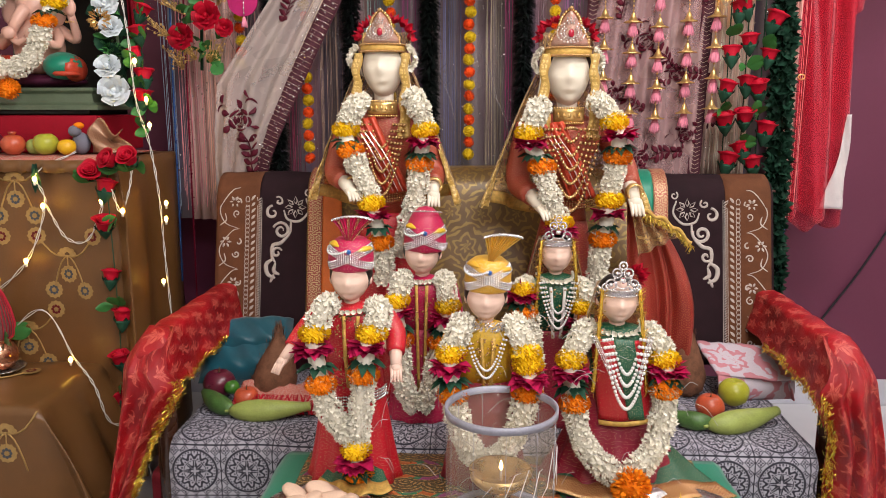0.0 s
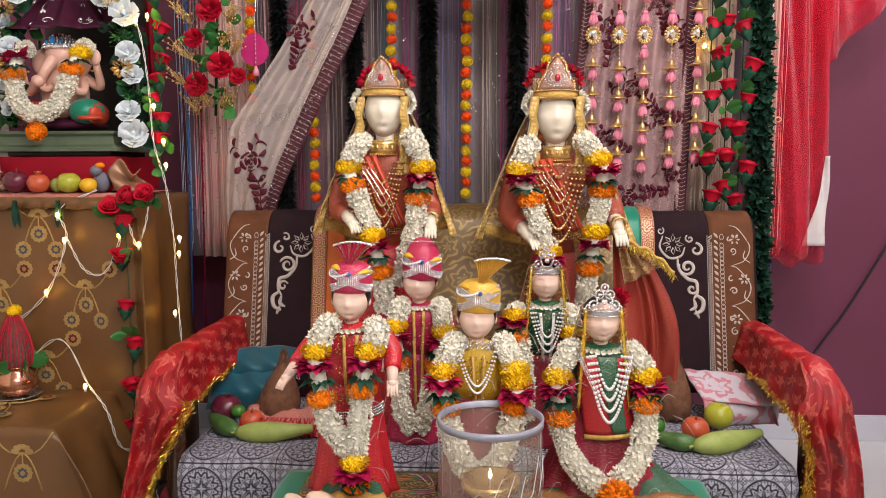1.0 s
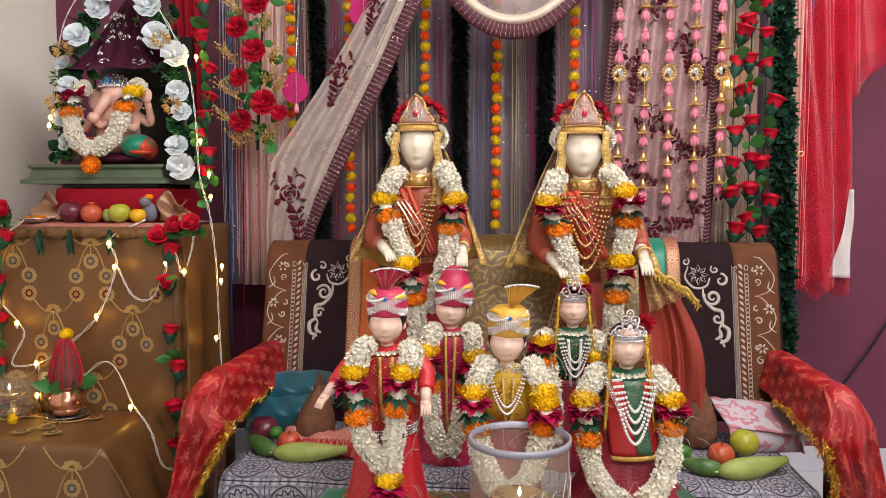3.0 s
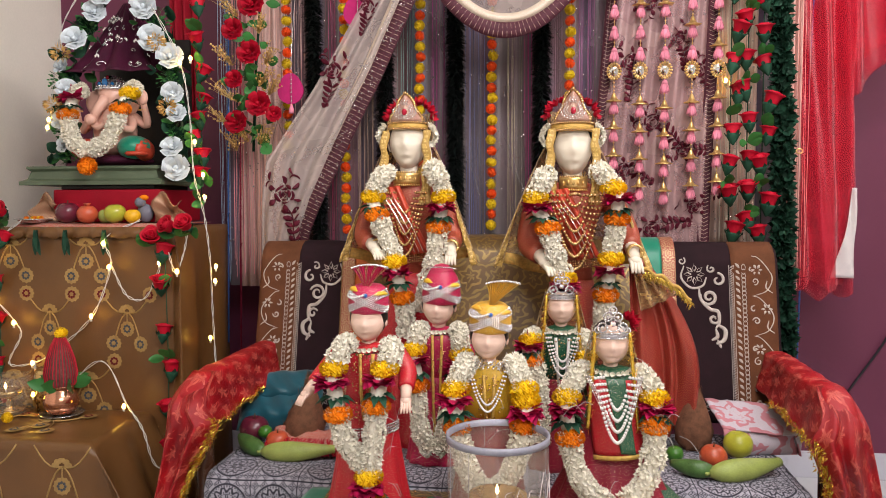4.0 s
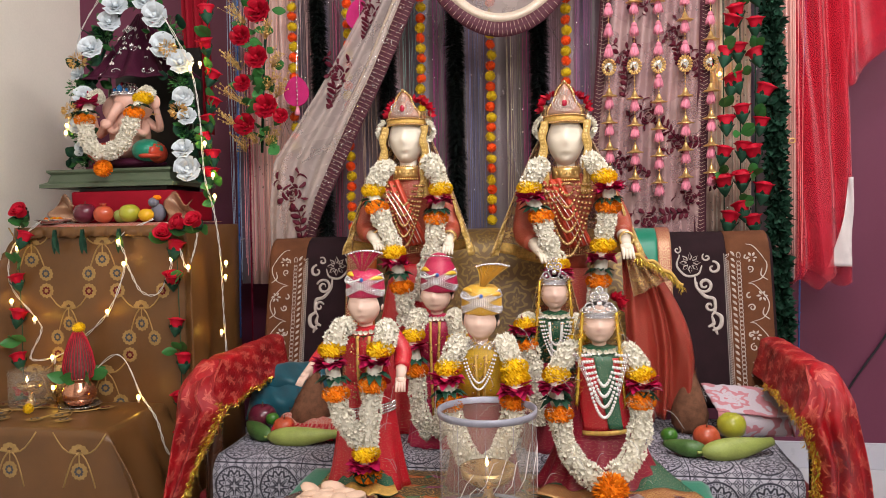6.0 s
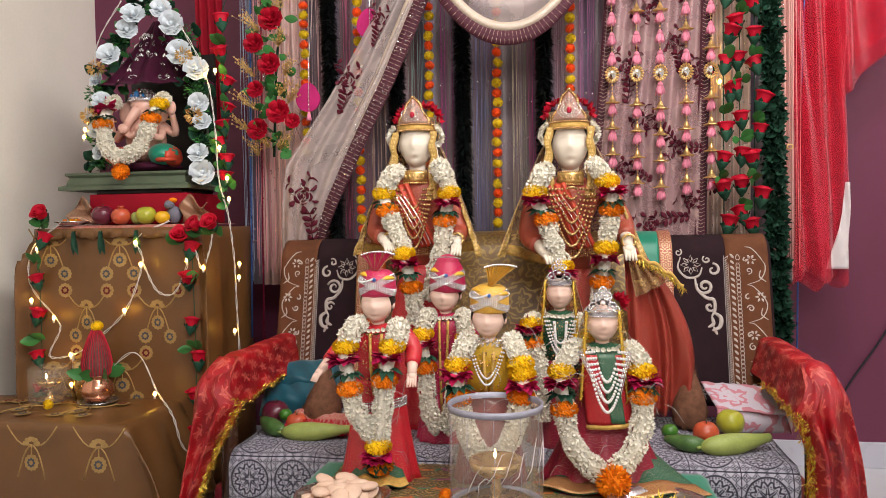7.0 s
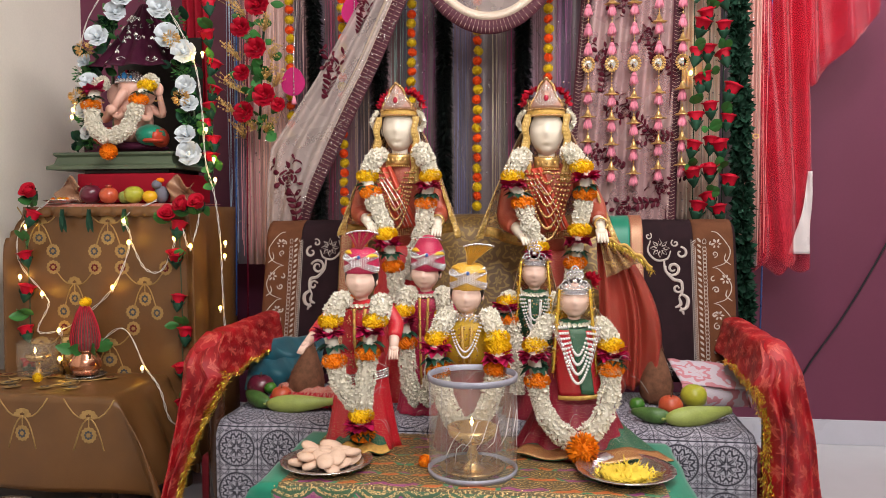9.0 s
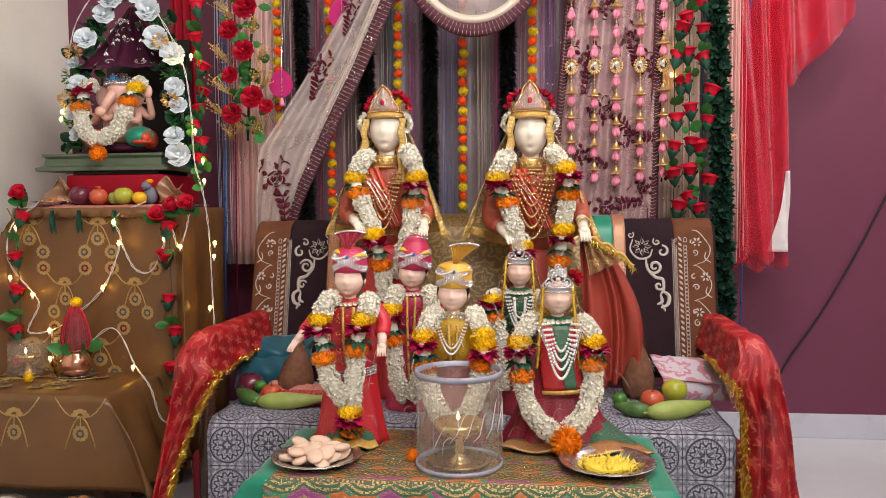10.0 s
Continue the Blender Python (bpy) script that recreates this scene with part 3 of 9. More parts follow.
    vine = Geo()
    bx = (xc + xd) / 2 - d * 0.022
    for k in range(4):
        cv = 0.06 + 0.135 * k
        flower(vine, bx - d * 0.012 * (-1) ** k, cv + 0.05, 0.014, 6, False)
        curve(vine, [(bx + d * 0.022, cv - 0.04), (bx - d * 0.016, cv - 0.02), (bx - d * 0.030, cv + 0.03), (bx + d * 0.004, cv + 0.085), (bx + d * 0.026, cv + 0.095)], 0.0018)
        spiral(vine, bx + d * 0.018, cv + 0.010, 0.011, 1.2, d * (-1) ** k, 1.5 * k, 0.0020)
        spiral(vine, bx + d * 0.024, cv + 0.050, 0.010, 0.7, -d, 0.7 * k, 0.0024)
        curve(vine, [(bx - d * 0.030, cv - 0.03), (bx - d * 0.012, cv - 0.012), (bx - d * 0.016, cv + 0.012)], 0.0020)
    part("border_vine", vine, M_EMB, b, "fine cream vine embroidery on the border")


blanket(-0.765, -0.47, True, "dark brown blanket with tan border and cream embroidery")
blanket(0.50, 0.80, False, "dark brown blanket with tan border and cream embroidery")
gold_cover = Geo().sheet(lambda u, v: back_point(lerp(-0.50, 0.47, u), v * 0.98, 0.010 + 0.006 * wav(u * 8, 5)) + Vector((0, 0, 0.03 * math.sin(math.pi * u) * v)), 40, 30, (0.97, 0.86))
single("brocade_cover", gold_cover, M_GOLDBRO, "gold and olive sequinned brocade over the sofa back", "sofa cover", solid=0.005)


def draped_seat():
    """The woven cover: over the seat, down the front, with rounded front edge."""
    def at(u, v):
        x = lerp(SX0 - 0.055, SX1 + 0.04, u)
        s = v * 0.82
        if s < 0.44:
            y, z = 2.05 - s, SEAT + 0.003
        elif s < 0.50:
            a = (s - 0.44) / 0.06 * math.pi / 2
            y, z = 1.61 - 0.04 * math.sin(a), SEAT + 0.003 - 0.04 * (1 - math.cos(a))
        else:
            y, z = 1.57 + 0.01 * wav(x * 8, 1), SEAT - 0.037 - (s - 0.5)
        z += 0.006 * wav(x * 7 + y * 5, 3) * (1 if s < 0.5 else 0)
        return (x, y - 0.012 * wav(x * 5, 8) * max(0, s - 0.5), z)
    t = thing("seat_cover", (0.02, 1.8, SEAT), "black and off-white damask woven cover over the sofa seat", "sofa cover")
    split = 0.472 / 0.82
    part("top_panel", Geo().sheet(lambda u, v: at(u, v * split), 60, 30, (SX1 - SX0 + 0.095, 0.472)), M_DAMASK, t, solid=0.004)
    part("front_fall", Geo().sheet(lambda u, v: at(u, lerp(split, 1, v)), 60, 24, (SX1 - SX0 + 0.095, 0.348)), M_DAMASK, t, solid=0.004)


draped_seat()


ARM_IN = {-1: ((0.10, -0.825), (0.205, -0.80), (0.36, -0.728), (0.443, -0.684), (0.49, -0.655), (0.53, -0.690), (0.60, -0.712)),
          1: ((0.05, 0.748), (0.20, 0.744), (0.40, 0.748), (0.46, 0.728), (0.505, 0.715), (0.55, 0.742), (0.60, 0.757))}
ARM_OUT = {-1: ((0.10, -0.872), (0.205, -0.858), (0.40, -0.825), (0.56, -0.793), (0.60, -0.780)),
           1: ((0.05, 0.912), (0.20, 0.892), (0.35, 0.870), (0.575, 0.832), (0.60, 0.825))}


def arm_cover(side):
    """Thin red net over a slim wooden arm, falling in loose folds in front, gold tinsel along its inner edge."""
    xb, xf = (-0.735, -0.748) if side < 0 else (0.790, 0.792)
    t = thing("arm_cover", (xf, 1.7, 0.06), "sheer red net cloth with gold tinsel edging over sofa arm", "arm cover", "covers on the sofa arms")

    def saddle(u, v):
        # u from the inner hem over the arm to the outer hem, v from the back to the front
        y = lerp(2.12, 1.588, v)
        xm = lerp(xb, xf, v)
        top = 0.606 - 0.006 * v - 0.05 * (max(0, v - 0.85) / 0.15) ** 2 + 0.004 * wav(y * 21, side)
        if u < 0.4:
            k = (0.4 - u) / 0.4
            q = Vector((-side * (0.034 + 0.022 * k + 0.005 * math.sin(y * 46 + side) * k), 0, -0.020 - 0.098 * k * (0.85 + 0.25 * v + 0.12 * wav(y * 9, 4))))
        elif u < 0.6:
            a = (u - 0.4) / 0.2 * math.pi
            q = Vector((-side * 0.034 * math.cos(a), 0, -0.020 + 0.020 * math.sin(a) ** 0.7))
        else:
            k = (u - 0.6) / 0.4
            q = Vector((side * (0.034 + 0.010 * k + 0.006 * math.sin(y * 40) * k), 0, -0.020 - 0.16 * k))
        return Vector((xm + q.x + 0.003 * wav(y * 30 + u * 8, 5), y, top + q.z))

    def fall(u, v):
        # the front fall, from inside to outside, top to hem
        low = lerp(0.13, 0.07, u) if side < 0 else 0.05
        z = lerp(0.598, low, v ** 0.9)
        a, b = interp(ARM_IN[side], z), interp(ARM_OUT[side], z)
        drop = (0.598 - z) / 0.5
        fold = 0.016 * math.sin(u * 15 + side + 1.5 * drop + 2 * wav(u * 3, side)) * min(1, drop * 3)
        lip = 0.11 * max(0.0, 1 - drop * 7) ** 1.5
        bulge = 0.022 * math.sin(math.pi * u) * min(1, drop * 6)
        return Vector((lerp(a, b, u) + 0.006 * math.sin(drop * 9 + u * 11) * drop, 1.562 + lip + 0.02 * u + fold - bulge, z + 0.004 * wav(u * 9 + v * 6, 9)))
    part("net", Geo().sheet(saddle, 48, 60, (0.36, 0.52)), M_REDNET, t, solid=0.001)
    part("front_fall", Geo().sheet(fall, 48, 70, (0.22, 0.58)), M_REDNET, t, solid=0.001)
    tin = Geo()

    def tuft(p, lo, hi):
        d = Vector((random.gauss(0, 1), random.gauss(-0.3, 0.7), random.gauss(0, 1))).normalized()
        tin.petal(p, d, d.orthogonal(), random.uniform(lo, hi), 0.0024)
    for k in range(1300):
        v = random.uniform(0.16, 1.0)
        tuft(fall(random.uniform(-0.02, 0.10), v) + Vector((0, -0.008, 0)), 0.008, 0.018)
    for k in range(500 if side < 0 else 0):
        tuft(fall(random.random(), random.uniform(0.96, 1.0)) + Vector((0, -0.006, -0.004)), 0.008, 0.018)
    for k in range(420):
        tuft(saddle(random.uniform(0.0, 0.04), random.uniform(0.35, 1.0)) + Vector((-side * 0.004, 0, 0)), 0.008, 0.016)
    tagged(part("tinsel_edging", tin, M_TINSELG, t, "gold tinsel edging"), kind="stuff")


arm_cover(-1)
arm_cover(1)

# ---- low table in front of the sofa ----
TT = 0.355
TX0, TX1, TY0, TY1 = -0.425, 0.505, 1.165, 1.555
M_WOOD = plain("dark_table_wood", (0.09, 0.045, 0.02), 0.5, var=0.3, scale=12, fine=80)
M_GREENSILK = plain("green_silk", (0.005, 0.21, 0.125), 0.4, var=0.18, scale=14, fine=500, bump=0.25, sheen=0.2)
M_PEACH = brocade("copper_gold_ribbon", (0.30, 0.035, 0.03), (0.78, 0.56, 0.30), 0.030, 0.15, 0.5)
low = thing("low_table", ((TX0 + TX1) / 2, 1.36, 0), "low wooden table hidden under a silk cloth", "table")
part("tabletop", Geo().box((TX0 + 0.01, TY0 + 0.01, TT - 0.03), (TX1 - 0.01, TY1, TT - 0.006), bevel=0.004), M_WOOD, low)
for lx in (TX0 + 0.05, TX1 - 0.05):
    for ly in (TY0 + 0.05, TY1 - 0.05):
        part("leg", Geo().box((lx - 0.02, ly - 0.02, 0), (lx + 0.02, ly + 0.02, TT - 0.031), bevel=0.003), M_WOOD, low)


def cloth_over(x0, x1, y0, y1, z, drop, u, v, ripple=0.008, flare=0.03):
    """A cloth lying on a rectangle and hanging down its front and sides; u, v over the whole spread."""
    w, d = x1 - x0, y1 - y0
    sx, sy = u * (w + 2 * drop) - drop, d - v * (d + drop)
    ox = max(0.0, -sx) if sx < 0 else max(0.0, sx - w)
    oy = max(0.0, -sy)
    cx, cy = min(max(sx, 0), w), max(sy, 0)
    dz, both = max(ox, oy), min(ox, oy)
    px = x0 + cx + (-1 if sx < 0 else 1) * (min(ox, 0.008) + flare * ox + 0.4 * min(both, 0.12))
    py = y0 + cy - (min(oy, 0.008) + flare * oy + 0.4 * min(both, 0.12))
    if oy:
        py -= ripple * math.sin(px * 31) * min(1, oy / 0.08)
    if ox:
        px += ripple * math.sin(py * 37) * min(1, ox / 0.08)
    return (px, py, z - max(0, dz - 0.005) + 0.002 * wav(sx * 14 + sy * 9, 4))


tc = thing("silk_tablecloth", (0.04, 1.36, TT), "green silk tablecloth with sequinned scallop pattern on the low table", "tablecloth")
part("green_border", Geo().sheet(lambda u, v: cloth_over(TX0, TX1, TY0, TY1, TT - 0.003, 0.30, u, v), 70, 40, (1.5, 0.7)), M_GREENSILK, tc, "plain green silk border", solid=0.002)
part("sequin_field", Geo().sheet(lambda u, v: Vector(cloth_over(TX0 + 0.055, TX1 - 0.055, TY0, TY1, TT, 0.30, lerp(0.2 + 0.0, 0.8, u), v)) + Vector((0, -0.003, 0)), 60, 44, (0.82, 0.69)), M_SCALLOP, tc, "gold sequinned scallop field", solid=0.002)
glint = Geo()
for k in range(1500):
    p = Vector(cloth_over(TX0 + 0.055, TX1 - 0.055, TY0, TY1, TT, 0.30, random.uniform(0.2, 0.8), random.random()))
    glint.ball(p + Vector((0, -0.004, 0.0025)), random.choice((0.0010, 0.0014, 0.0020)), 5, 4)
tagged(part("sequins", glint, M_GOLDSEQ, tc, "scattered gold sequins"), kind="stuff")
# ---- altar on the other side: tall table, small table ----
AX0, AX1, AY0, AY1, AZ = -1.545, -0.985, 1.995, 2.40, 0.968
altar = thing("altar_table", ((AX0 + AX1) / 2, 2.2, 0), "tall altar table hidden under brown brocade cloth", "table")
part("tabletop", Geo().box((AX0 + 0.012, AY0 + 0.012, AZ - 0.035), (AX1 - 0.012, AY1, AZ - 0.008), bevel=0.004), M_WOOD, altar)
for lx in (AX0 + 0.05, AX1 - 0.05):
    for ly in (AY0 + 0.05, AY1 - 0.05):
        part("leg", Geo().box((lx - 0.02, ly - 0.02, 0), (lx + 0.02, ly + 0.02, AZ - 0.036), bevel=0.003), M_WOOD, altar)

M_MOTIFC = plain("pale_gold_thread", (0.38, 0.24, 0.085), 0.5, metal=0.3, var=0.25, scale=60, fine=600, bump=0.4)
M_MOTIFR = plain("maroon_thread", (0.13, 0.012, 0.014), 0.6, var=0.25, scale=60)
M_MOTIFB = plain("slate_thread", (0.07, 0.075, 0.085), 0.6, var=0.25, scale=60)


def vine_motifs(at, cols, rows, dx, dz, u0, v0, keep):
    """Woven flower rosettes on curved stems; at(u, v, out) gives a place on the cloth."""
    flowers, stem, fans = [], Geo(), []

    def disc(geo, u, v, r, out, n, lobes, depth, m=0):
        base = len(geo.v)
        geo.v.append(Vector(at(u, v, out + 0.0005)))
        for k in range(n):
            a = 2 * math.pi * k / n
            q = r * (1 + depth * math.cos(lobes * a))
            geo.v.append(Vector(at(u + q * math.cos(a), v + q * math.sin(a), out)))
        for k in range(n):
            geo.face((base, base + 1 + k, base + 1 + (k + 1) % n), m)

    for i in range(cols):
        for j in range(rows):
            u, v = u0 + i * dx + (dx / 2 if j % 2 else 0), v0 + j * dz
            if not keep(u, v):
                continue
            for du, dv, kind in ((-0.080, 0.055, 0), (0.080, 0.055, 0), (0.0, -0.050, 1), (-0.046, -0.095, 1), (0.046, -0.095, 1)):
                cu, cv = u + du, v + dv
                pts = [at(u + du * t, v + dv * t + (0.022 if du else 0) * math.sin(math.pi * t) * (-1 if dv > 0 else 1), 0.0016) for t in (0, 0.2, 0.4, 0.6, 0.8, 1)]
                stem.tube(pts, 0.0026, 4, flat=0.4)
                if not keep(cu, cv):
                    continue
                g = Geo()
                disc(g, cu, cv, 0.0235, 0.0022, 36, 12, 0.08)
                for q in range(8):
                    a = 2 * math.pi * q / 8
                    disc(g, cu + 0.0098 * math.cos(a), cv + 0.0098 * math.sin(a), 0.0040, 0.0042, 8, 1, 0, 1)
                disc(g, cu, cv, 0.0035, 0.0046, 8, 1, 0, 0)
                flowers.append((g, kind))
            f = Geo()
            for q in range(5):
                a = math.pi * (0.1 + 0.8 * q / 4)
                disc(f, u + 0.018 * math.cos(a), v + 0.018 * math.sin(a), 0.0085, 0.0026 + 0.0004 * q, 14, 2, 0.3)
            fans.append(f)
    return flowers, fans, stem


def add_motifs(c, motifs):
    flowers, fans, stem = motifs
    part("stem_tracery", stem, M_MOTIFC, c)
    for g, kind in flowers:
        part("rosette", g, [M_MOTIFC, M_MOTIFB if kind else M_MOTIFR], c)
    for g in fans:
        part("palmette", g, M_MOTIFC, c)


def brocade_cloth(name, place, label, geo, motifs):
    c = thing(name, place, label, "tablecloth")
    part("cloth", geo, M_TABLECLOTH, c, solid=0.003)
    add_motifs(c, motifs)


def altar_front(u, v, out):
    return Vector((u, AY0 - 0.022 - out - 0.008 * math.sin(u * 23) * min(1, (AZ - v) / 0.2) - 0.01 * (AZ - v), v))


def altar_cloth(u, v):
    p = Vector(cloth_over(AX0, AX1, AY0, AY1, AZ - 0.005, 0.88, u, v, 0.0, 0.01))
    if p.y < AY0 - 0.004 and AX0 - 0.006 <= p.x <= AX1 + 0.006:
        p.y = altar_front(p.x, p.z, 0).y
    elif p.x > AX1 + 0.004 or p.x < AX0 - 0.004:
        p.x += 0.012 * math.sin(p.y * 28) * min(1, (AZ - p.z) / 0.2)
    return p


brocade_cloth("altar_cloth", ((AX0 + AX1) / 2, 2.0, 0.1), "brown gold brocade cloth with flower rosettes over the altar table",
              Geo().sheet(altar_cloth, 90, 60, (2.3, 1.3)),
              vine_motifs(altar_front, 4, 5, 0.25, 0.205, AX0 + 0.045, 0.09, lambda u, v: AX0 + 0.025 < u < AX1 - 0.025 and v < AZ - 0.03))

BX0, BX1, BY0, BY1, BZ = -1.80, -1.055, 1.655, 1.975, 0.408
small = thing("side_table", ((BX0 + BX1) / 2, 1.85, 0), "small low table hidden under brown brocade cloth", "table")
part("tabletop", Geo().box((BX0 + 0.012, BY0 + 0.012, BZ - 0.035), (BX1 - 0.012, BY1, BZ - 0.008), bevel=0.004), M_WOOD, small)
for lx in (BX0 + 0.05, BX1 - 0.05):
    for ly in (BY0 + 0.05, BY1 - 0.05):
        part("leg", Geo().box((lx - 0.018, ly - 0.018, 0), (lx + 0.018, ly + 0.018, BZ - 0.036), bevel=0.003), M_WOOD, small)


def small_front(u, v, out):
    return Vector((u, BY0 - 0.018 - out - 0.006 * math.sin(u * 19) * min(1, (BZ - v) / 0.2) - 0.06 * (BZ - v), v))


def small_cloth(u, v):
    p = Vector(cloth_over(BX0, BX1, BY0, BY1, BZ - 0.005, 0.28, u, v, 0.0, 0.06))
    if p.y < BY0 - 0.004 and BX0 - 0.006 <= p.x <= BX1 + 0.006:
        p.y = small_front(p.x, p.z, 0).y
    elif p.x > BX1 + 0.004:
        k = min(1, (BZ - p.z) / 0.15)
        p.x += 0.016 * math.sin(p.y * 40) * k + 0.10 * (BZ - p.z) / 0.29
    return p


brocade_cloth("side_table_cloth", ((BX0 + BX1) / 2, 1.85, 0.12), "brown gold brocade cloth hanging in folds over the small table",
              Geo().sheet(small_cloth, 70, 40, (1.3, 0.53)),
              vine_motifs(small_front, 5, 1, 0.21, 0.15, BX0 + 0.05, 0.345, lambda u, v: BX0 + 0.02 < u < BX1 - 0.02 and BZ - 0.155 < v < BZ - 0.02))
add_motifs(bpy.data.objects["side_table_cloth"], vine_motifs(lambda u, v, out: Vector((u, v, BZ - 0.001 + out)), 4, 1, 0.2, 0.13, BX0 + 0.12, BY0 + 0.17, lambda u, v: BX0 + 0.03 < u < BX1 - 0.03 and BY0 + 0.02 < v < BY1 - 0.02))


# ---- shared flowers ----
def place(name, me, parent, at, turn=(0, 0, 0), size=1.0, label=""):
    """A part on shared mesh data at a place in the world."""
    ob = new(name, me)
    ob.parent = parent
    origin, up = Vector((0, 0, 0)), parent
    while up is not None:
        origin += up.location
        up = up.parent
    ob.matrix_basis = Matrix.Translation(Vector(at) - origin) @ Euler(turn).to_matrix().to_4x4() @ Matrix.Diagonal((size, size, size, 1))
    if label:
        tagged(ob, label)
    return ob


def cup_petal(g, base, a, r0, r1, h, w, m=0, flare=0.3):
    """One rose petal as a curved patch round the upright axis."""
    n0 = len(g.v)
    for j in range(5):
        t = j / 4
        rr = lerp(r0, r1, t ** 1.3) + flare * r1 * max(0, t - 0.6) ** 1.2
        half = w * (math.sin(math.pi * min(1, 0.22 + 0.62 * t)) ** 0.7) / 2
        for i in range(5):
            s = (i / 4 - 0.5) * 2
            aa = a + s * half
            zz = h * t * (1 - 0.16 * abs(s) ** 2 * t) - (0.25 * h * max(0, t - 0.75))
            q = rr * (1 + 0.05 * abs(s))
            g.v.append(Vector(base) + Vector((q * math.cos(aa), q * math.sin(aa), zz)))
    for j in range(4):
        for i in range(4):
            k = n0 + j * 5 + i
            g.face((k, k + 1, k + 6, k + 5), m)


def rose_mesh(name, mt, r=0.04, layers=5):
    g = Geo()
    g.ball((0, 0, r * 0.25), (r * 0.22, r * 0.22, r * 0.4), 8, 6)
    for q in range(layers):
        f = (q + 1) / layers
        n = 3 + q
        for k in range(n):
            a = 2 * math.pi * (k + 0.37 * q) / n + random.uniform(-0.15, 0.15)
            cup_petal(g, (0, 0, -r * 0.30 * f), a, r * 0.20 * f, r * (0.16 + 0.66 * f), r * (1.0 - 0.18 * f), 3.4 / n ** 0.5, 0, 0.05 + 0.42 * f)
    return g.mesh(name, mt)


def bud_mesh(name):
    """A cloth rosebud: a flaring cup of overlapping petals with a rolled lip, a wound heart and a green calyx."""
    g = Geo()

    def lobes(a, z):
        return 1 + (0.10 * math.cos(3 * a) + 0.05 * math.cos(5 * a + 1)) * (z / 0.055) ** 2
    g.lathe((0, 0, 0), [(0.003, -0.004), (0.012, 0.004), (0.0175, 0.016), (0.0195, 0.030), (0.0225, 0.043), (0.0290, 0.051), (0.0305, 0.0500), (0.0245, 0.0455), (0.0170, 0.040), (0.0150, 0.030)], 24, 0, wob=lobes)
    for q, (r, h, off) in enumerate(((0.0165, 0.0535, 0.4), (0.0115, 0.0560, 1.7), (0.0065, 0.0565, 3.0))):
        g.lathe((0, 0, 0.024), [(r * 0.75, 0.0), (r * 0.95, (h - 0.024) * 0.7), (r * 1.18, h - 0.024), (r * 1.0, h - 0.0265), (r * 0.7, 0.004)], 16, 0, wob=lambda a, z: 1 + 0.13 * math.cos(3 * a + off) * (z / 0.03))
    g.lathe((0, 0, 0), [(0.002, -0.014), (0.006, -0.008), (0.0135, 0.003), (0.0188, 0.015), (0.0200, 0.021), (0.0185, 0.020)], 20, 1, wob=lambda a, z: 1 + (0.05 * math.cos(5 * a) if z > 0.012 else 0))
    for k in range(5):
        a = 2 * math.pi * k / 5
        d = Vector((math.cos(a) * 0.35, math.sin(a) * 0.35, 1)).normalized()
        g.petal(Vector((0.0185 * math.cos(a), 0.0185 * math.sin(a), 0.014)), d, Vector((math.cos(a), math.sin(a), 0)), 0.019, 0.014, 1, 0.05)
    return g.mesh(name, [M_ROSE, M_DLEAF])


def leaf_mesh(name, mt, length=0.05, width=0.03):
    g = Geo()
    for j in range(6):
        t = j / 5
        w = width * math.sin(math.pi * (0.04 + 0.93 * t)) ** 0.8 / 2
        for i in range(3):
            s = i - 1
            g.v.append(Vector((s * w, 0.004 * abs(s) - 0.35 * length * t * t * 0.5, length * t)))
    for j in range(5):
        for i in range(2):
            k = j * 3 + i
            g.face((k, k + 1, k + 4, k + 3))
    return g.mesh(name, mt)


def pompom_mesh(name, mt, r, count=170):
    g = Geo()
    g.ball((0, 0, 0), r * 0.75, 10, 7)
    g.ruffle((0, 0, 0), r, count, r * 0.36, 0, 0.6)
    return g.mesh(name, mt)


M_POMY = plain("yellow_wool", (0.66, 0.46, 0.015), 0.85, var=0.25, scale=60, island=0.5, bump=0)
M_POMO = plain("orange_red_wool", (0.82, 0.085, 0.012), 0.85, var=0.25, scale=60, island=0.5, bump=0)
ROSE_R = rose_mesh("rose_red", M_ROSE)
ROSE_W = rose_mesh("rose_white", M_WROSE)
BUD = bud_mesh("rose_bud")
LEAF = leaf_mesh("leaf", M_LEAF)
DLEAF = leaf_mesh("dark_leaf", M_DLEAF, 0.05, 0.045)
POM_Y = pompom_mesh("pompom_yellow", M_POMY, 0.0175)
POM_O = pompom_mesh("pompom_orange", M_POMO, 0.0165)
MARI_Y = pompom_mesh("marigold_yellow", M_YELLOW, 0.022)
MARI_O = pompom_mesh("marigold_orange", M_ORANGE, 0.036, 300)

M_FILM = plain("clear_film_print", (0.55, 0.52, 0.52), 0.2, var=0.1, alpha=0.22, bump=0)
# ---- backdrop ----
ZT = 2.16
rod = thing("curtain_rod", (0, 2.42, ZT), "thin metal rod that carries the backdrop hangings", "curtain rod")
part("rod", Geo().tube([(-1.62, 2.42, ZT), (1.36, 2.42, ZT)], 0.010, 10), M_STEEL, rod)
for bx in (-1.6, 0.0, 1.34):
    part("bracket", Geo().tube([(bx, 2.42, ZT), (bx, 2.62, ZT + 0.0), (bx, YB, ZT)], 0.008, 8), M_STEEL, rod)


M_SATIN = curtain_cloth()


def backdrop_at(u, v):
    x = lerp(-1.00, 0.96, u)
    z = lerp(0.74, ZT, v)
    return (x, 2.475 + 0.016 * math.sin(x * 46 + 1.5 * wav(x * 3)) + 0.010 * wav(x * 14, 3) - 0.045 * v ** 3, z)


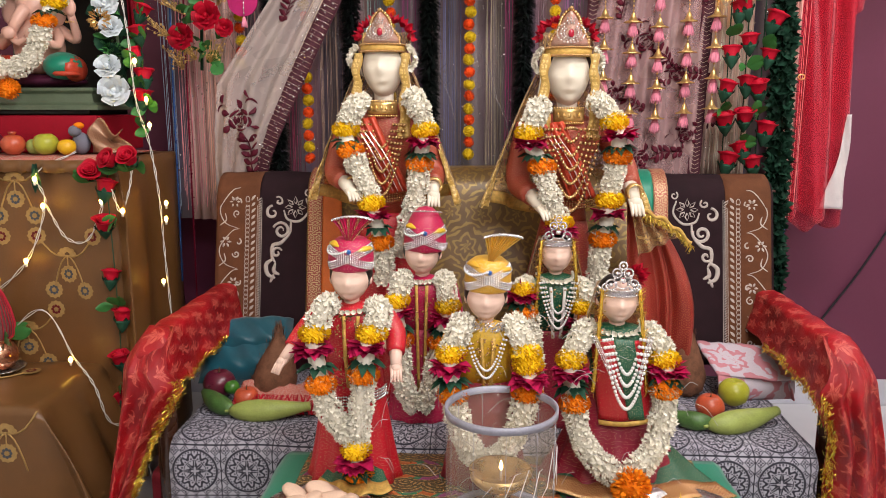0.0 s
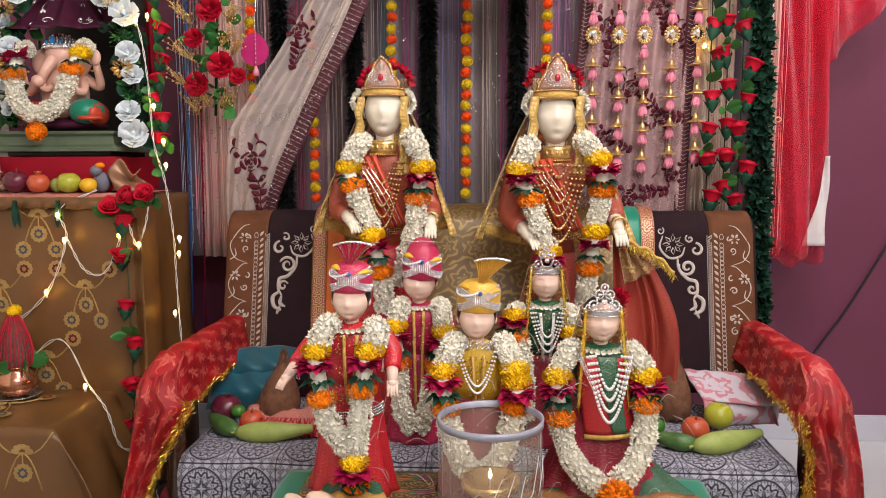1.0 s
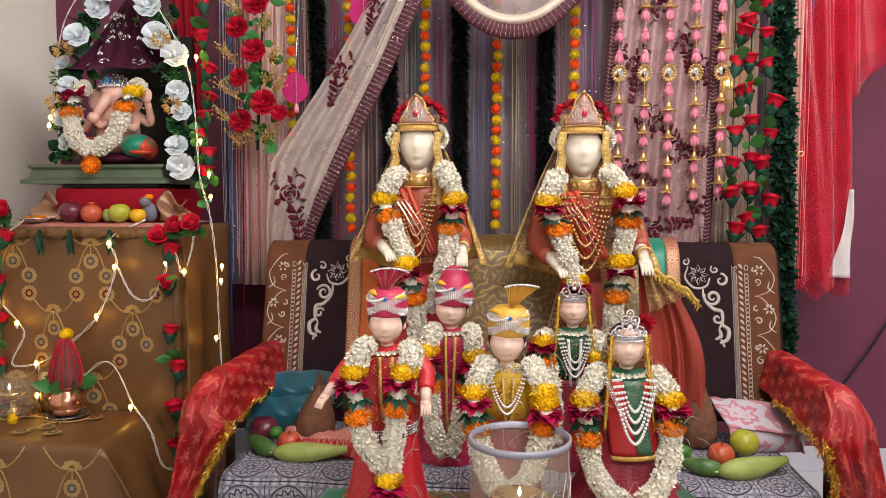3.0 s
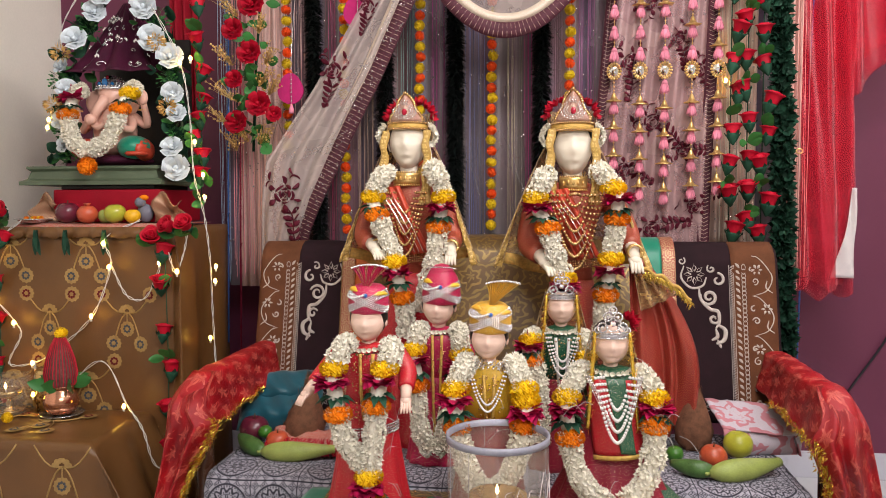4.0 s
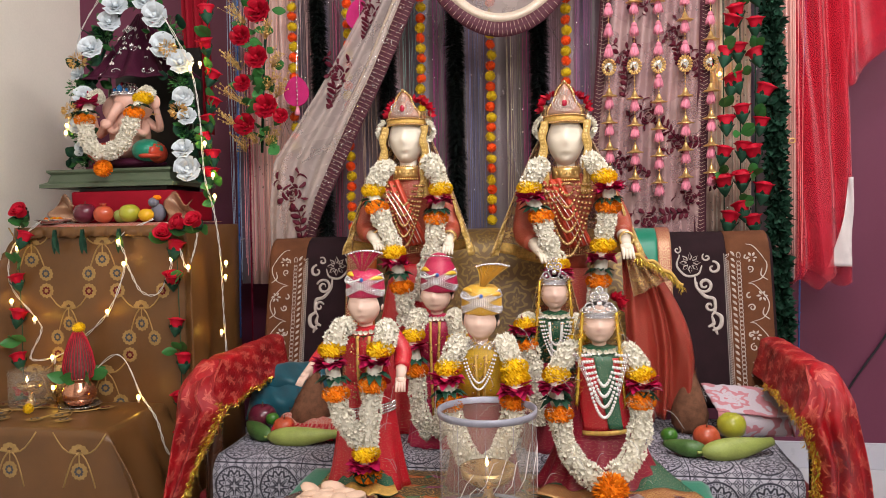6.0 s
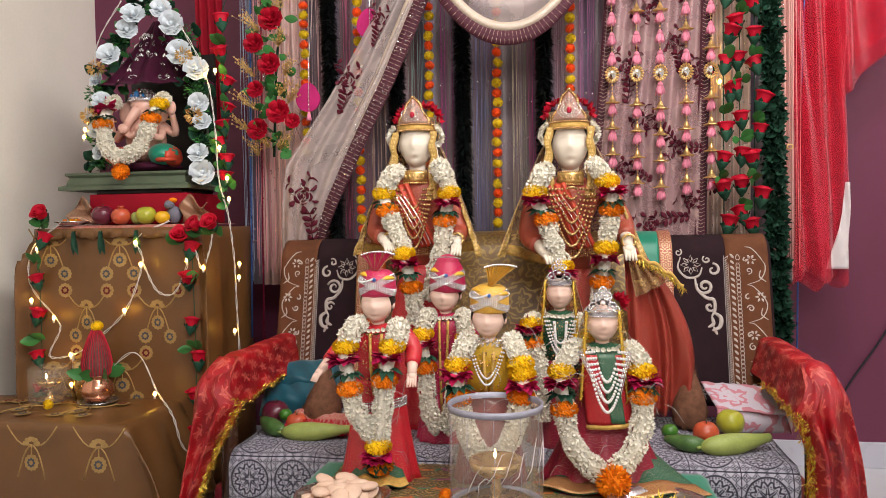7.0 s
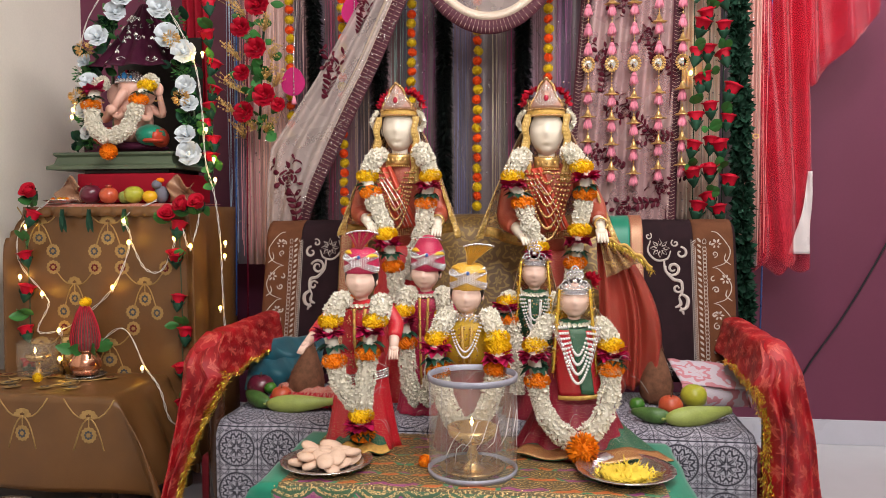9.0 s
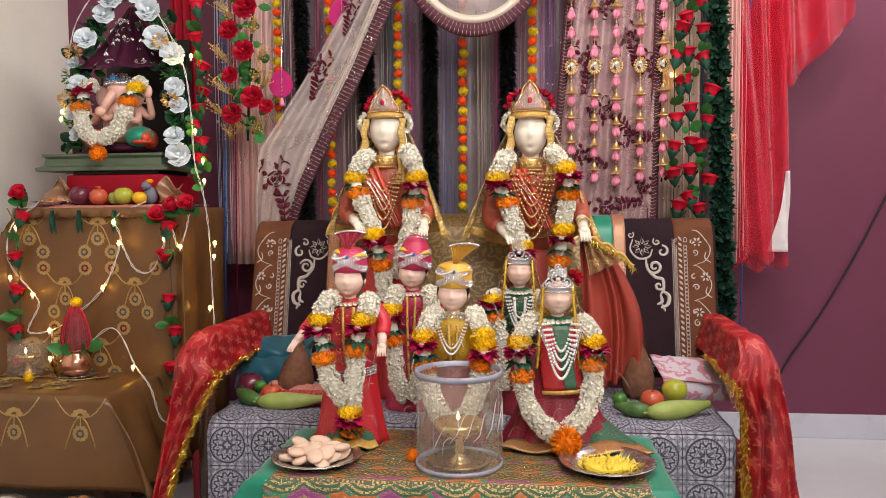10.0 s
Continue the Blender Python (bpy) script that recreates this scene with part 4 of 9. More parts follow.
single("backdrop_curtain", Geo().sheet(backdrop_at, 240, 12, (1.96, 1.4)), M_SATIN, "satin backdrop curtain in soft taupe, mauve and slate bands", "curtain", solid=0.002)

THREADS = (
    (-1.01, -0.965, (0.36, 0.46, 0.62), "blue and silver"), (-0.96, -0.885, (0.62, 0.27, 0.30), "dusty rose"),
    (-0.88, -0.79, (0.62, 0.38, 0.32), "rose gold"), (-0.785, -0.70, (0.58, 0.38, 0.36), "rose tan"),
    (-0.62, -0.565, (0.26, 0.04, 0.09), "maroon"), (-0.52, -0.44, (0.30, 0.20, 0.15), "tan"), (-0.37, -0.305, (0.16, 0.26, 0.24), "sea green"),
    (-0.255, -0.195, (0.28, 0.03, 0.16), "magenta purple"), (-0.135, -0.07, (0.13, 0.14, 0.28), "slate blue"), (0.0, 0.055, (0.30, 0.25, 0.17), "olive tan"),
    (0.06, 0.09, (0.34, 0.02, 0.14), "magenta"), (0.15, 0.195, (0.26, 0.16, 0.20), "mauve"), (0.235, 0.30, (0.24, 0.08, 0.18), "plum"), (0.70, 0.80, (0.80, 0.62, 0.50), "peach gold"),
    (0.885, 0.965, (0.62, 0.34, 0.30), "coral"))
for tx0, tx1, tcol, tname in THREADS:
    g = Geo()
    n = int((tx1 - tx0) / 0.0042)
    for k in range(n):
        x = lerp(tx0, tx1, (k + random.random()) / n)
        y = random.uniform(2.40, 2.43)
        dx, bot = random.gauss(0, 0.006), 0.80 + random.uniform(-0.05, 0.05)
        g.tube([(x, 2.42, ZT), (x + dx, y, 1.5), (x + dx * 0.4 + random.gauss(0, 0.003), y, bot)], random.uniform(0.0005, 0.0012), 4, caps=False)
    tmat = plain("thread_" + tname.replace(" ", "_"), tcol, 0.32, metal=0.15, var=0.55, scale=20, island=0.8, bump=0)
    single("thread_curtain", g, tmat, "shiny " + tname + " thread strands hanging from the rod", "thread curtain", "thread curtains of the backdrop", kind="stuff")

for px0, px1, pz, pcol, plab in ((0.672, 0.815, 0.86, (0.74, 0.54, 0.45), "peach satin panel behind the rose strings"), (-0.945, -0.775, 0.74, (0.66, 0.44, 0.40), "beige rose satin panel at the backdrop's edge"), (0.885, 0.955, 0.80, (0.66, 0.36, 0.31), "coral satin strip beside the leaf garland")):
    pg = Geo().sheet(lambda u, v: (lerp(px0, px1, u), 2.440 + 0.009 * math.sin(u * 31 + px0) - 0.018 * v, lerp(pz, ZT, v)), 40, 6, (px1 - px0, 1.3))
    single("satin_panel", pg, plain("satin_" + plab.split()[0], pcol, 0.32, var=0.18, scale=6, fine=300, bump=0.3), plab, "curtain", "satin panels of the backdrop", solid=0.0015)
spark = Geo()
for k in range(1700):
    x, z = random.uniform(-0.98, 0.93), random.uniform(0.9, 2.0)
    spark.ball((x, 2.39 + random.uniform(-0.01, 0.01), z), random.choice((0.0010, 0.0014, 0.0018, 0.0024, 0.0034)), 5, 4)
single("sequin_beads", spark, M_SILVER, "tiny silver sequin beads scattered on the backdrop threads", "beads", kind="stuff")


br = Geo()
for k in range(22):
    x, z = random.uniform(-0.95, 0.25), random.uniform(0.95, 1.6)
    s = random.choice((-1, 1))
    stem = smooth_path([(x, 2.385, z), (x + s * 0.02, 2.38, z + 0.08), (x + s * 0.06, 2.385, z + 0.15), (x + s * 0.13, 2.38, z + 0.20)], 16)
    br.tube(stem, [0.0013 - 0.00005 * i for i in range(17)], 5)
    for q in (5, 8, 11, 14):
        o = stem[q]
        br.tube(smooth_path([o, o + Vector((s * 0.012, 0, 0.03)), o + Vector((s * 0.012 + 0.02, 0, 0.055))], 6), 0.0007, 4)
        lc = o + Vector((-s * 0.02, 0.004, 0.018))
        br.tube([lc + Vector((0.016 * math.cos(w * 0.6), 0, 0.024 * math.sin(w * 0.6))) for w in range(12)], 0.0005, 4)
single("clear_film_branches", br, M_FILM, "pale branch pattern on clear film over the backdrop", "clear film", kind="stuff")


def tinsel_rope(x0, x1, top, bottom, y, r, label, mt, n):
    g = Geo()
    g.tube([(x1, y, bottom), ((x0 + x1) / 2, y, (top + bottom) / 2), (x0, y, top)], 0.004, 6)
    for k in range(n):
        t = (k + random.random()) / n
        z = lerp(bottom, top, t)
        a = k * 2.4
        d = Vector((math.cos(a), math.sin(a) * 0.8, random.uniform(-0.45, 0.25))).normalized()
        g.petal(Vector((lerp(x1, x0, t), y, z)), d, Vector((0, 0, 1)), r * random.uniform(0.7, 1.15), 0.006, 0, -0.15)
    return single("tinsel_garland", g, mt, label, "garland", "dark tinsel garlands of the backdrop")


for xa, xb, zb in ((-0.665, -0.635, 0.80), (-0.41, -0.40, 0.85), (-0.167, -0.166, 0.85), (0.12, 0.118, 0.85)):
    tinsel_rope(xa, xb, ZT, zb, 2.375, 0.040, "black-green fringed tinsel garland hanging on the backdrop", M_BLACKT, 6500)


def pompom_string(x0, x1, top, bottom, first):
    s = thing("pompom_string", (x0, 2.35, bottom), "string of yellow and orange wool pompoms on the backdrop", "garland", "pompom strings of the backdrop")
    part("cord", Geo().tube([(x1, 2.345, bottom), (x0, 2.345, top)], 0.0012, 5), M_EMB, s)
    n = int((top - bottom) / 0.0345)
    for k in range(n):
        t = k / n
        yel = (k + first) % 2 == 0
        place("pompom", POM_Y if yel else POM_O, s, (lerp(x1, x0, t) + random.gauss(0, 0.0015), 2.343, lerp(bottom, top, t) + 0.016 + random.gauss(0, 0.0015)), (random.random() * 3, random.random() * 3, 0))


pompom_string(-0.741, -0.735, ZT, 1.215, 0)
pompom_string(-0.543, -0.535, ZT, 0.93, 1)
pompom_string(-0.280, -0.282, ZT, 1.12, 0)
pompom_string(-0.038, -0.045, ZT, 0.945, 0)
pompom_string(0.216, 0.205, ZT, 1.12, 1)

M_TASSEL = plain("pink_tassel_thread", (0.72, 0.24, 0.33), 0.7, var=0.25, scale=60, island=0.6, bump=0)


def tassel_mesh():
    g = Geo()
    for k in range(120):
        a, q = k * 2.4, math.sqrt(k / 120)
        d = Vector((math.cos(a) * q * 0.33, math.sin(a) * q * 0.33, -1)).normalized()
        p = Vector((math.cos(a) * 0.004 * q, math.sin(a) * 0.004 * q, 0.0))
        g.petal(p, d, Vector((math.cos(a), math.sin(a), 0.1)), 0.038 * random.uniform(0.85, 1.08), 0.0042, 0, 0.0)
    g.lathe((0, 0, -0.012), [(0.009, 0), (0.007, 0.007), (0.002, 0.012)], 8)
    return g.mesh("tassel", M_TASSEL)


def bell_mesh():
    g = Geo()
    g.lathe((0, 0, 0), [(0.021, -0.002), (0.0205, 0.0), (0.011, 0.004), (0.007, 0.012), (0.004, 0.02), (0.0015, 0.024)], 24, wob=lambda a, z: 1 + (0.14 * math.cos(6 * a) if z < 0.003 else 0))
    return g.mesh("bell_cap", M_GOLD)


TASSEL, BELL = tassel_mesh(), bell_mesh()
M_MIRROR = plain("mirror_glass", (0.85, 0.86, 0.84), 0.05, metal=1.0, var=0.02, bump=0)


def tassel_string(x, zb, zm):
    s = thing("tassel_string", (x, 2.28, zb), "hanging string of pink tassels, gold bell caps and a small mirror", "hanging ornament", "pink tassel strings of the backdrop")
    y = 2.285
    beads = Geo()
    for k in range(int((ZT - zb) / 0.0125)):
        beads.ball((x, y, zb + 0.03 + 0.0125 * k), 0.0030, 6, 5)
    beads.tube([(x, y, zb + 0.03), (x, y, ZT - 0.04), (x, 2.42, ZT)], 0.0009, 4)
    part("bead_cord", beads, M_GOLD, s, "gold bead cord")
    z = zb
    while z < ZT - 0.08:
        if abs(z + 0.02 - zm) < 0.04:
            m = Geo().lathe((0, 0, 0), [(0.0, -0.002), (0.017, -0.002), (0.017, 0.002), (0.0, 0.002)], 20)
            m.v = [Vector((p.x + x, p.z + y, p.y * 1.2 + zm)) for p in m.v]
            mir = part("mirror", m, M_MIRROR, s, "oval mirror in a gold bead ring")
            ring = Geo()
            for q in range(16):
                a = 2 * math.pi * q / 16
                ring.ball((x + 0.0205 * math.cos(a), y - 0.001, zm + 0.0245 * math.sin(a)), 0.0042, 7, 5)
            part("bead_ring", ring, M_GOLD, mir)
            z = zm + 0.032
            continue
        place("tassel", TASSEL, s, (x, y, z + 0.042), (0, 0, random.random() * 3), 1.2)
        if z < zm - 0.11 or random.random() < 0.5:
            place("bell_cap", BELL, s, (x, y, z + 0.040), (0, 0, random.random() * 3), 1.15)
            z += 0.086
        else:
            z += 0.066


for tx, tz in ((0.345, 1.067), (0.425, 1.056), (0.500, 1.042), (0.582, 1.058), (0.660, 1.070)):
    tassel_string(tx, tz - 0.012, 1.445)

# sheer drapes with maroon sequin trim
M_SHEER = lace("pale_sheer_net", (0.56, 0.46, 0.43), (0.60, 0.50, 0.46), 0.40, 0.3, 0.05)
M_SHEERP = lace("pink_sheer_net", (0.56, 0.34, 0.34), (0.60, 0.40, 0.38), 0.42, 0.3, 0.05)
M_TRIM = brocade("maroon_sequin_trim", (0.050, 0.004, 0.014), (0.17, 0.035, 0.06), 0.014, 0.8, 0.2, 0.7)
M_TRIMC = brocade("cream_sequin_band", (0.52, 0.40, 0.30), (0.78, 0.70, 0.60), 0.014, 0.4, 0.5, 0.4)
M_MAROON = plain("maroon_embroidery", (0.09, 0.008, 0.02), 0.6, var=0.3, scale=80, bump=0.4)


def embroidered_flower(parent, at, u, v, s, turn):
    """A maroon rose with a curved stem and paired leaves, stitched flat on a cloth at(u, v) in metres."""
    g = Geo()
    ct, st_ = math.cos(turn - 0.5), math.sin(turn - 0.5)

    def on(x, y):
        return at(u + s * (x * ct - y * st_), v + s * (x * st_ + y * ct))

    def leaf(x, y, a, l, w):
        g.tube([on(x + math.cos(a) * l * q, y + math.sin(a) * l * q) for q in (0, 0.3, 0.6, 0.85, 1)], [0.0006, w * s * 0.8, w * s, w * s * 0.6, 0.0004], 6, flat=0.12)

    def arc(x, y, r, a0, a1, w):
        g.tube([on(x + r * math.cos(lerp(a0, a1, i / 8)), y + r * math.sin(lerp(a0, a1, i / 8))) for i in range(9)], [w * s * (0.4 + 0.6 * math.sin(math.pi * i / 8)) for i in range(9)], 5, flat=0.15)
    for k in range(3):
        for q in range(3 + k):
            a = 2 * math.pi * q / (3 + k) + 0.8 * k
            arc(0, 0, 0.005 + 0.0062 * k, a, a + 5.2 / (3 + k), 0.0042)
    for q in range(6):
        a = 2 * math.pi * q / 6 + 0.3
        leaf(0.020 * math.cos(a), 0.020 * math.sin(a), a + 0.35, 0.017, 0.0062)
    stem = [(0.004 * math.sin(k * 0.9), -0.026 - 0.0135 * k) for k in range(6)]
    g.tube([on(x, y) for x, y in stem], 0.0012 * s, 4, flat=0.3)
    for k, (x, y) in enumerate(stem[1:]):
        for sg in (-1, 1):
            leaf(x, y, math.pi / 2 + sg * (1.15 - 0.1 * k), 0.022 - 0.0015 * k, 0.0058)
    for sg in (-1, 1):
        arc(sg * 0.026, 0.022, 0.010, 0 if sg > 0 else math.pi, 2.6 if sg > 0 else math.pi - 2.6, 0.0022)
        leaf(sg * 0.026, 0.034, math.pi / 2 + sg * 0.4, 0.017, 0.0052)
    part("flower_embroidery", g, M_MAROON, parent, "maroon embroidered rose spray")


def ribbon_geo(path, half, nrm, n=60, off=0.0, lift=-0.004):
    g = Geo()
    total = 0.0
    pts = [Vector(path(i / n)) for i in range(n + 1)]
    ln = [0.0]
    for a, b in zip(pts, pts[1:]):
        total += (b - a).length
        ln.append(total)
    base = 0
    for i, p in enumerate(pts):
        d = (pts[min(i + 1, n)] - pts[max(i - 1, 0)]).normalized()
        s = d.cross(Vector(nrm)).normalized()
        for k in (-1, 0, 1):
            g.v.append(p + s * (off + half * k) + Vector((0, lift - (0.002 if k == 0 else 0), 0)))
    for i in range(n):
        for k in range(2):
            a = i * 3 + k
            g.face((a, a + 1, a + 4, a + 3), 0, [(ln[i], k * half), (ln[i], (k + 1) * half), (ln[i + 1], (k + 1) * half), (ln[i + 1], k * half)])
    return g


LEFT_EDGE = ((0.55, -0.835), (0.74, -0.815), (0.95, -0.80), (1.17, -0.775), (1.40, -0.615), (1.70, -0.435), (2.16, -0.20))
RIGHT_EDGE = ((0.55, -0.71), (0.74, -0.70), (0.88, -0.675), (0.95, -0.655), (1.23, -0.515), (1.45, -0.40), (1.70, -0.285), (2.16, -0.10))


def gauze_left(u, v):
    z = lerp(0.55, ZT, v)
    a, b = interp(LEFT_EDGE, z), interp(RIGHT_EDGE, z)
    x = lerp(a, b, u)
    return (x, 2.225 + 0.014 * math.sin(u * 21 + v * 2) * (0.4 + v) + 0.01 * wav(u * 5 + v * 7, 6) + 0.19 * max(0, v - 0.82) / 0.18 + (0.10 * max(0, 0.3 - v) / 0.3), z)


gz = thing("sheer_drape", (-0.6, 2.22, 0.55), "pale sheer net drape with maroon sequin edge, gathered aside", "drape")
part("net", Geo().sheet(gauze_left, 40, 60, (0.3, 1.7)), M_SHEER, gz, solid=0.0008)
EDGE_V0 = 0.20
part("trim", ribbon_geo(lambda t: gauze_left(0.985, lerp(EDGE_V0, 1, t)), 0.024, (0, 1, 0), 70), M_TRIM, gz, "maroon sequin trim", solid=0.001)
part("cream_band", ribbon_geo(lambda t: gauze_left(0.985, lerp(0.32, 1, t)), 0.013, (0, 1, 0), 70, off=0.036), M_TRIMC, gz, "cream sequinned band", solid=0.001)
gz_seq = Geo()
for k in range(420):
    p = Vector(gauze_left(0.985, random.uniform(EDGE_V0, 1)))
    gz_seq.ball(p + Vector((random.uniform(-0.05, 0.022), -0.010, random.uniform(-0.015, 0.015))), random.choice((0.0016, 0.0022, 0.0032)), 5, 4)
teeth = Geo()
for k in range(96):
    t = k / 96
    p = Vector(gauze_left(0.985, lerp(EDGE_V0, 1, t)))
    q = Vector(gauze_left(0.985, min(1, lerp(EDGE_V0, 1, t) + 0.004)))
    s = (q - p).normalized().cross(Vector((0, 1, 0)))
    for sg, l in ((-1, 0.021), (1, 0.021)):
        teeth.tube([p + s * sg * 0.004 + Vector((0, -0.008, 0)), p + s * sg * l + Vector((0, -0.007, 0))], [0.0008, 0.0005], 4)
tagged(part("trim_sequins", gz_seq, M_SILVER, gz, "scattered silver sequins"), kind="stuff")
part("trim_stitches", teeth, M_TRIMC, gz, "silver zigzag stitches on the trim")


def gz_at(x, z):
    v = (z - 0.55) / (ZT - 0.55)
    a, b = interp(LEFT_EDGE, z), interp(RIGHT_EDGE, z)
    return Vector(gauze_left((x - a) / (b - a), v)) + Vector((0, -0.003, 0))


for fx, fz, fs, ft in ((-0.71, 1.065, 1.65, 0.7), (-0.545, 1.46, 1.30, 0.3), (-0.43, 1.66, 1.0, 0.3), (-0.33, 1.88, 1.0, 0.4)):
    embroidered_flower(gz, gz_at, fx, fz, fs, ft)

sw = thing("swag", (0.0, 2.2, 1.55), "cream net swag edged with maroon sequin trim", "drape")


def swag_at(t, down=0.0):
    x = lerp(-0.40, 0.43, t)
    return Vector((x, 2.20 + 0.02 * math.cos(math.pi * (t - 0.5)) * -1 + 0.2 * abs(2 * t - 1) ** 6, 1.555 + 0.62 * abs(2 * t - 1.0) ** 2.1 + down))


part("net", Geo().sheet(lambda u, v: swag_at(u, 0.02 + 0.13 * v + 0.1 * v * (1 - abs(2 * u - 1))) + Vector((0, 0.012 * math.sin(v * 12), 0)), 40, 16, (0.8, 0.25)), M_SHEER, sw, solid=0.0008)
part("trim", ribbon_geo(lambda t: swag_at(t), 0.024, (0, 1, 0), 60, lift=-0.022), M_TRIM, sw, "maroon sequin trim", solid=0.001)
part("cream_band", ribbon_geo(lambda t: swag_at(t, 0.036), 0.014, (0, 1, 0), 60, lift=-0.022), M_TRIMC, sw, "cream sequinned band", solid=0.001)
teeth = Geo()
for k in range(64):
    t = k / 64
    p, q = swag_at(t), swag_at(t + 0.004)
    s = (q - p).normalized().cross(Vector((0, 1, 0)))
    for sg in (-1, 1):
        teeth.tube([p + s * sg * 0.004 + Vector((0, -0.027, 0)), p + s * sg * 0.02 + Vector((0, -0.026, 0))], [0.0008, 0.0005], 4)
part("trim_stitches", teeth, M_TRIMC, sw, "silver zigzag stitches on the trim")

R_L = ((0.80, 0.27), (1.23, 0.298), (1.56, 0.325), (2.16, 0.37))
R_R = ((0.80, 0.628), (0.91, 0.636), (1.55, 0.655), (2.16, 0.675))


def gauze_right(u, v):
    z = lerp(0.80, ZT, v)
    return (lerp(interp(R_L, z), interp(R_R, z), u), 2.325 + 0.010 * math.sin(u * 44 + 2 * wav(v * 2)) + 0.008 * wav(u * 9, 2) + 0.10 * max(0, v - 0.9) / 0.1, z)


gr = thing("sheer_drape", (0.46, 2.32, 0.8), "pink sheer net panel with maroon flowers and trimmed edges", "drape")
part("net", Geo().sheet(gauze_right, 90, 20, (0.36, 1.36)), M_SHEERP, gr, solid=0.0008)
for q in (0.02, 0.98):
    part("trim", ribbon_geo(lambda t: gauze_right(q, t), 0.018, (0, 1, 0), 40), M_TRIM, gr, "maroon sequin trim", solid=0.001)
    teeth = Geo()
    for k in range(110):
        p = Vector(gauze_right(q, k / 110)) + Vector((0, -0.008, 0))
        teeth.tube([p + Vector((-0.012, 0, 0.003)), p + Vector((0, 0, -0.003)), p + Vector((0.012, 0, 0.003))], 0.0007, 4)
    part("trim_stitches", teeth, M_TRIMC, gr, "silver zigzag stitches on the trim")


def gr_at(x, z):
    a, b = interp(R_L, z), interp(R_R, z)
    return Vector(gauze_right((x - a) / (b - a), (z - 0.80) / (ZT - 0.80))) + Vector((0, -0.004, 0))


for k, (fx, fz) in enumerate(((0.40, 1.48), (0.545, 1.55), (0.61, 1.45), (0.47, 1.29), (0.38, 1.14), (0.565, 1.20), (0.47, 0.95), (0.60, 1.02), (0.46, 1.66), (0.57, 1.75), (0.42, 1.85))):
    embroidered_flower(gr, gr_at, fx, fz, 1.1 if k % 3 else 1.35, 0.5 + 0.3 * k)

# red rose strings
for rx, rz0, rz1, rn in ((0.695, 0.915, 2.02, 0), (0.745, 0.95, 2.02, 1), (0.790, 0.91, 2.02, 2)):
    s = thing("rose_string", (rx, 2.27, rz0), "string of red cloth rosebuds with green leaves", "garland", "red rose strings")
    part("stem", Geo().tube([(rx, 2.27, rz0), (rx, 2.27, ZT - 0.05), (rx, 2.42, ZT)], 0.0018, 5), M_DLEAF, s)
    z, k = rz0, rn
    while z < rz1:
        place("rosebud", BUD, s, (rx + random.gauss(0, 0.008), 2.262, z), (random.uniform(-0.35, 0.35), random.uniform(-0.3, 0.3), random.random() * 6), random.uniform(0.92, 1.12))
        if (k % 2) == 0:
            for q in range(3):
                place("leaf", LEAF, s, (rx, 2.262, z - 0.04), (random.uniform(0.6, 1.1), random.uniform(-1.9, 1.9), 0), random.uniform(0.8, 1.2))
        z += 0.094 if k % 3 else 0.118
        k += 1

# dark leaf garland
lg = thing("leaf_garland", (0.86, 2.27, 0.55), "thick dark green cloth-leaf garland hanging beside the backdrop", "garland")
part("cord", Geo().tube([(0.872, 2.275, 0.55), (0.855, 2.275, 1.1), (0.838, 2.275, 1.62), (0.835, 2.42, ZT)], 0.004, 6), M_DLEAF, lg)
gl = Geo()
for k in range(620):
    t = (k + random.random()) / 620
    z = lerp(0.55, ZT - 0.02, t)
    x = interp(((0.55, 0.872), (1.1, 0.855), (1.62, 0.838), (2.2, 0.83)), z)
    a = k * 2.4
    rr = 0.045 * (0.85 + 0.35 * wav(z * 22, 2))
    d = Vector((math.cos(a), math.sin(a) * 0.8, random.uniform(-0.5, 0.7))).normalized()
    p = Vector((x, 2.275 + 0.14 * max(0, z - 1.7) / 0.46, z)) + d * rr * random.uniform(0.1, 0.55)
    gl.blossom(p, d, 0.026 * random.uniform(0.8, 1.3), 6, 0, 0.45)
lv = part("leaves", gl, M_DLEAF, lg, "ruffled dark green leaves")
tagged(lv, kind="stuff")
part("ring", Geo().tube([(0.885 + 0.009 * math.cos(a * 0.42), 2.225, 1.185 + 0.007 * math.sin(a * 0.42)) for a in range(16)], 0.0022, 6), M_GOLD, lg, "small gold ring")

# red net cloth with a white satin edge
M_NETRED = lace("bright_red_tulle", (0.66, 0.004, 0.030), (0.72, 0.015, 0.05), 0.40, 0.4, 0.05)
M_SATINW = plain("white_satin", (0.72, 0.66, 0.66), 0.3, var=0.1, scale=12, fine=300, bump=0.3)
rc = thing("tulle_drape", (1.03, 2.5, 0.72), "bright red tulle drape hanging beside the plum wall", "drape")


def tulle(k, x0, x1, z0, y):
    def at(u, v):
        z = lerp(z0 + 0.04 * wav(u * 4, k), ZT, v)
        top = lerp(1.0, 1.14, u)
        x = lerp(lerp(x0, x1, u), top, max(0, (z - 1.75)) / 0.45 * 0.5)
        return (x + 0.010 * wav(v * 6 + u * 3, k), y + 0.026 * math.sin(u * 13 + k * 2 + v * 4 + 2.5 * wav(u * 3 + v * 2, k)) + 0.014 * wav(u * 7 + v * 4, k) - (y - 2.42) * max(0, v - 0.85) / 0.15, z)
    return Geo().sheet(at, 34, 40, (x1 - x0, 1.4))


part("net", tulle(1, 0.935, 1.12, 0.75, 2.47), M_NETRED, rc, solid=0.0008)
part("net", tulle(2, 0.95, 1.145, 0.72, 2.51), M_NETRED, rc, solid=0.0008)


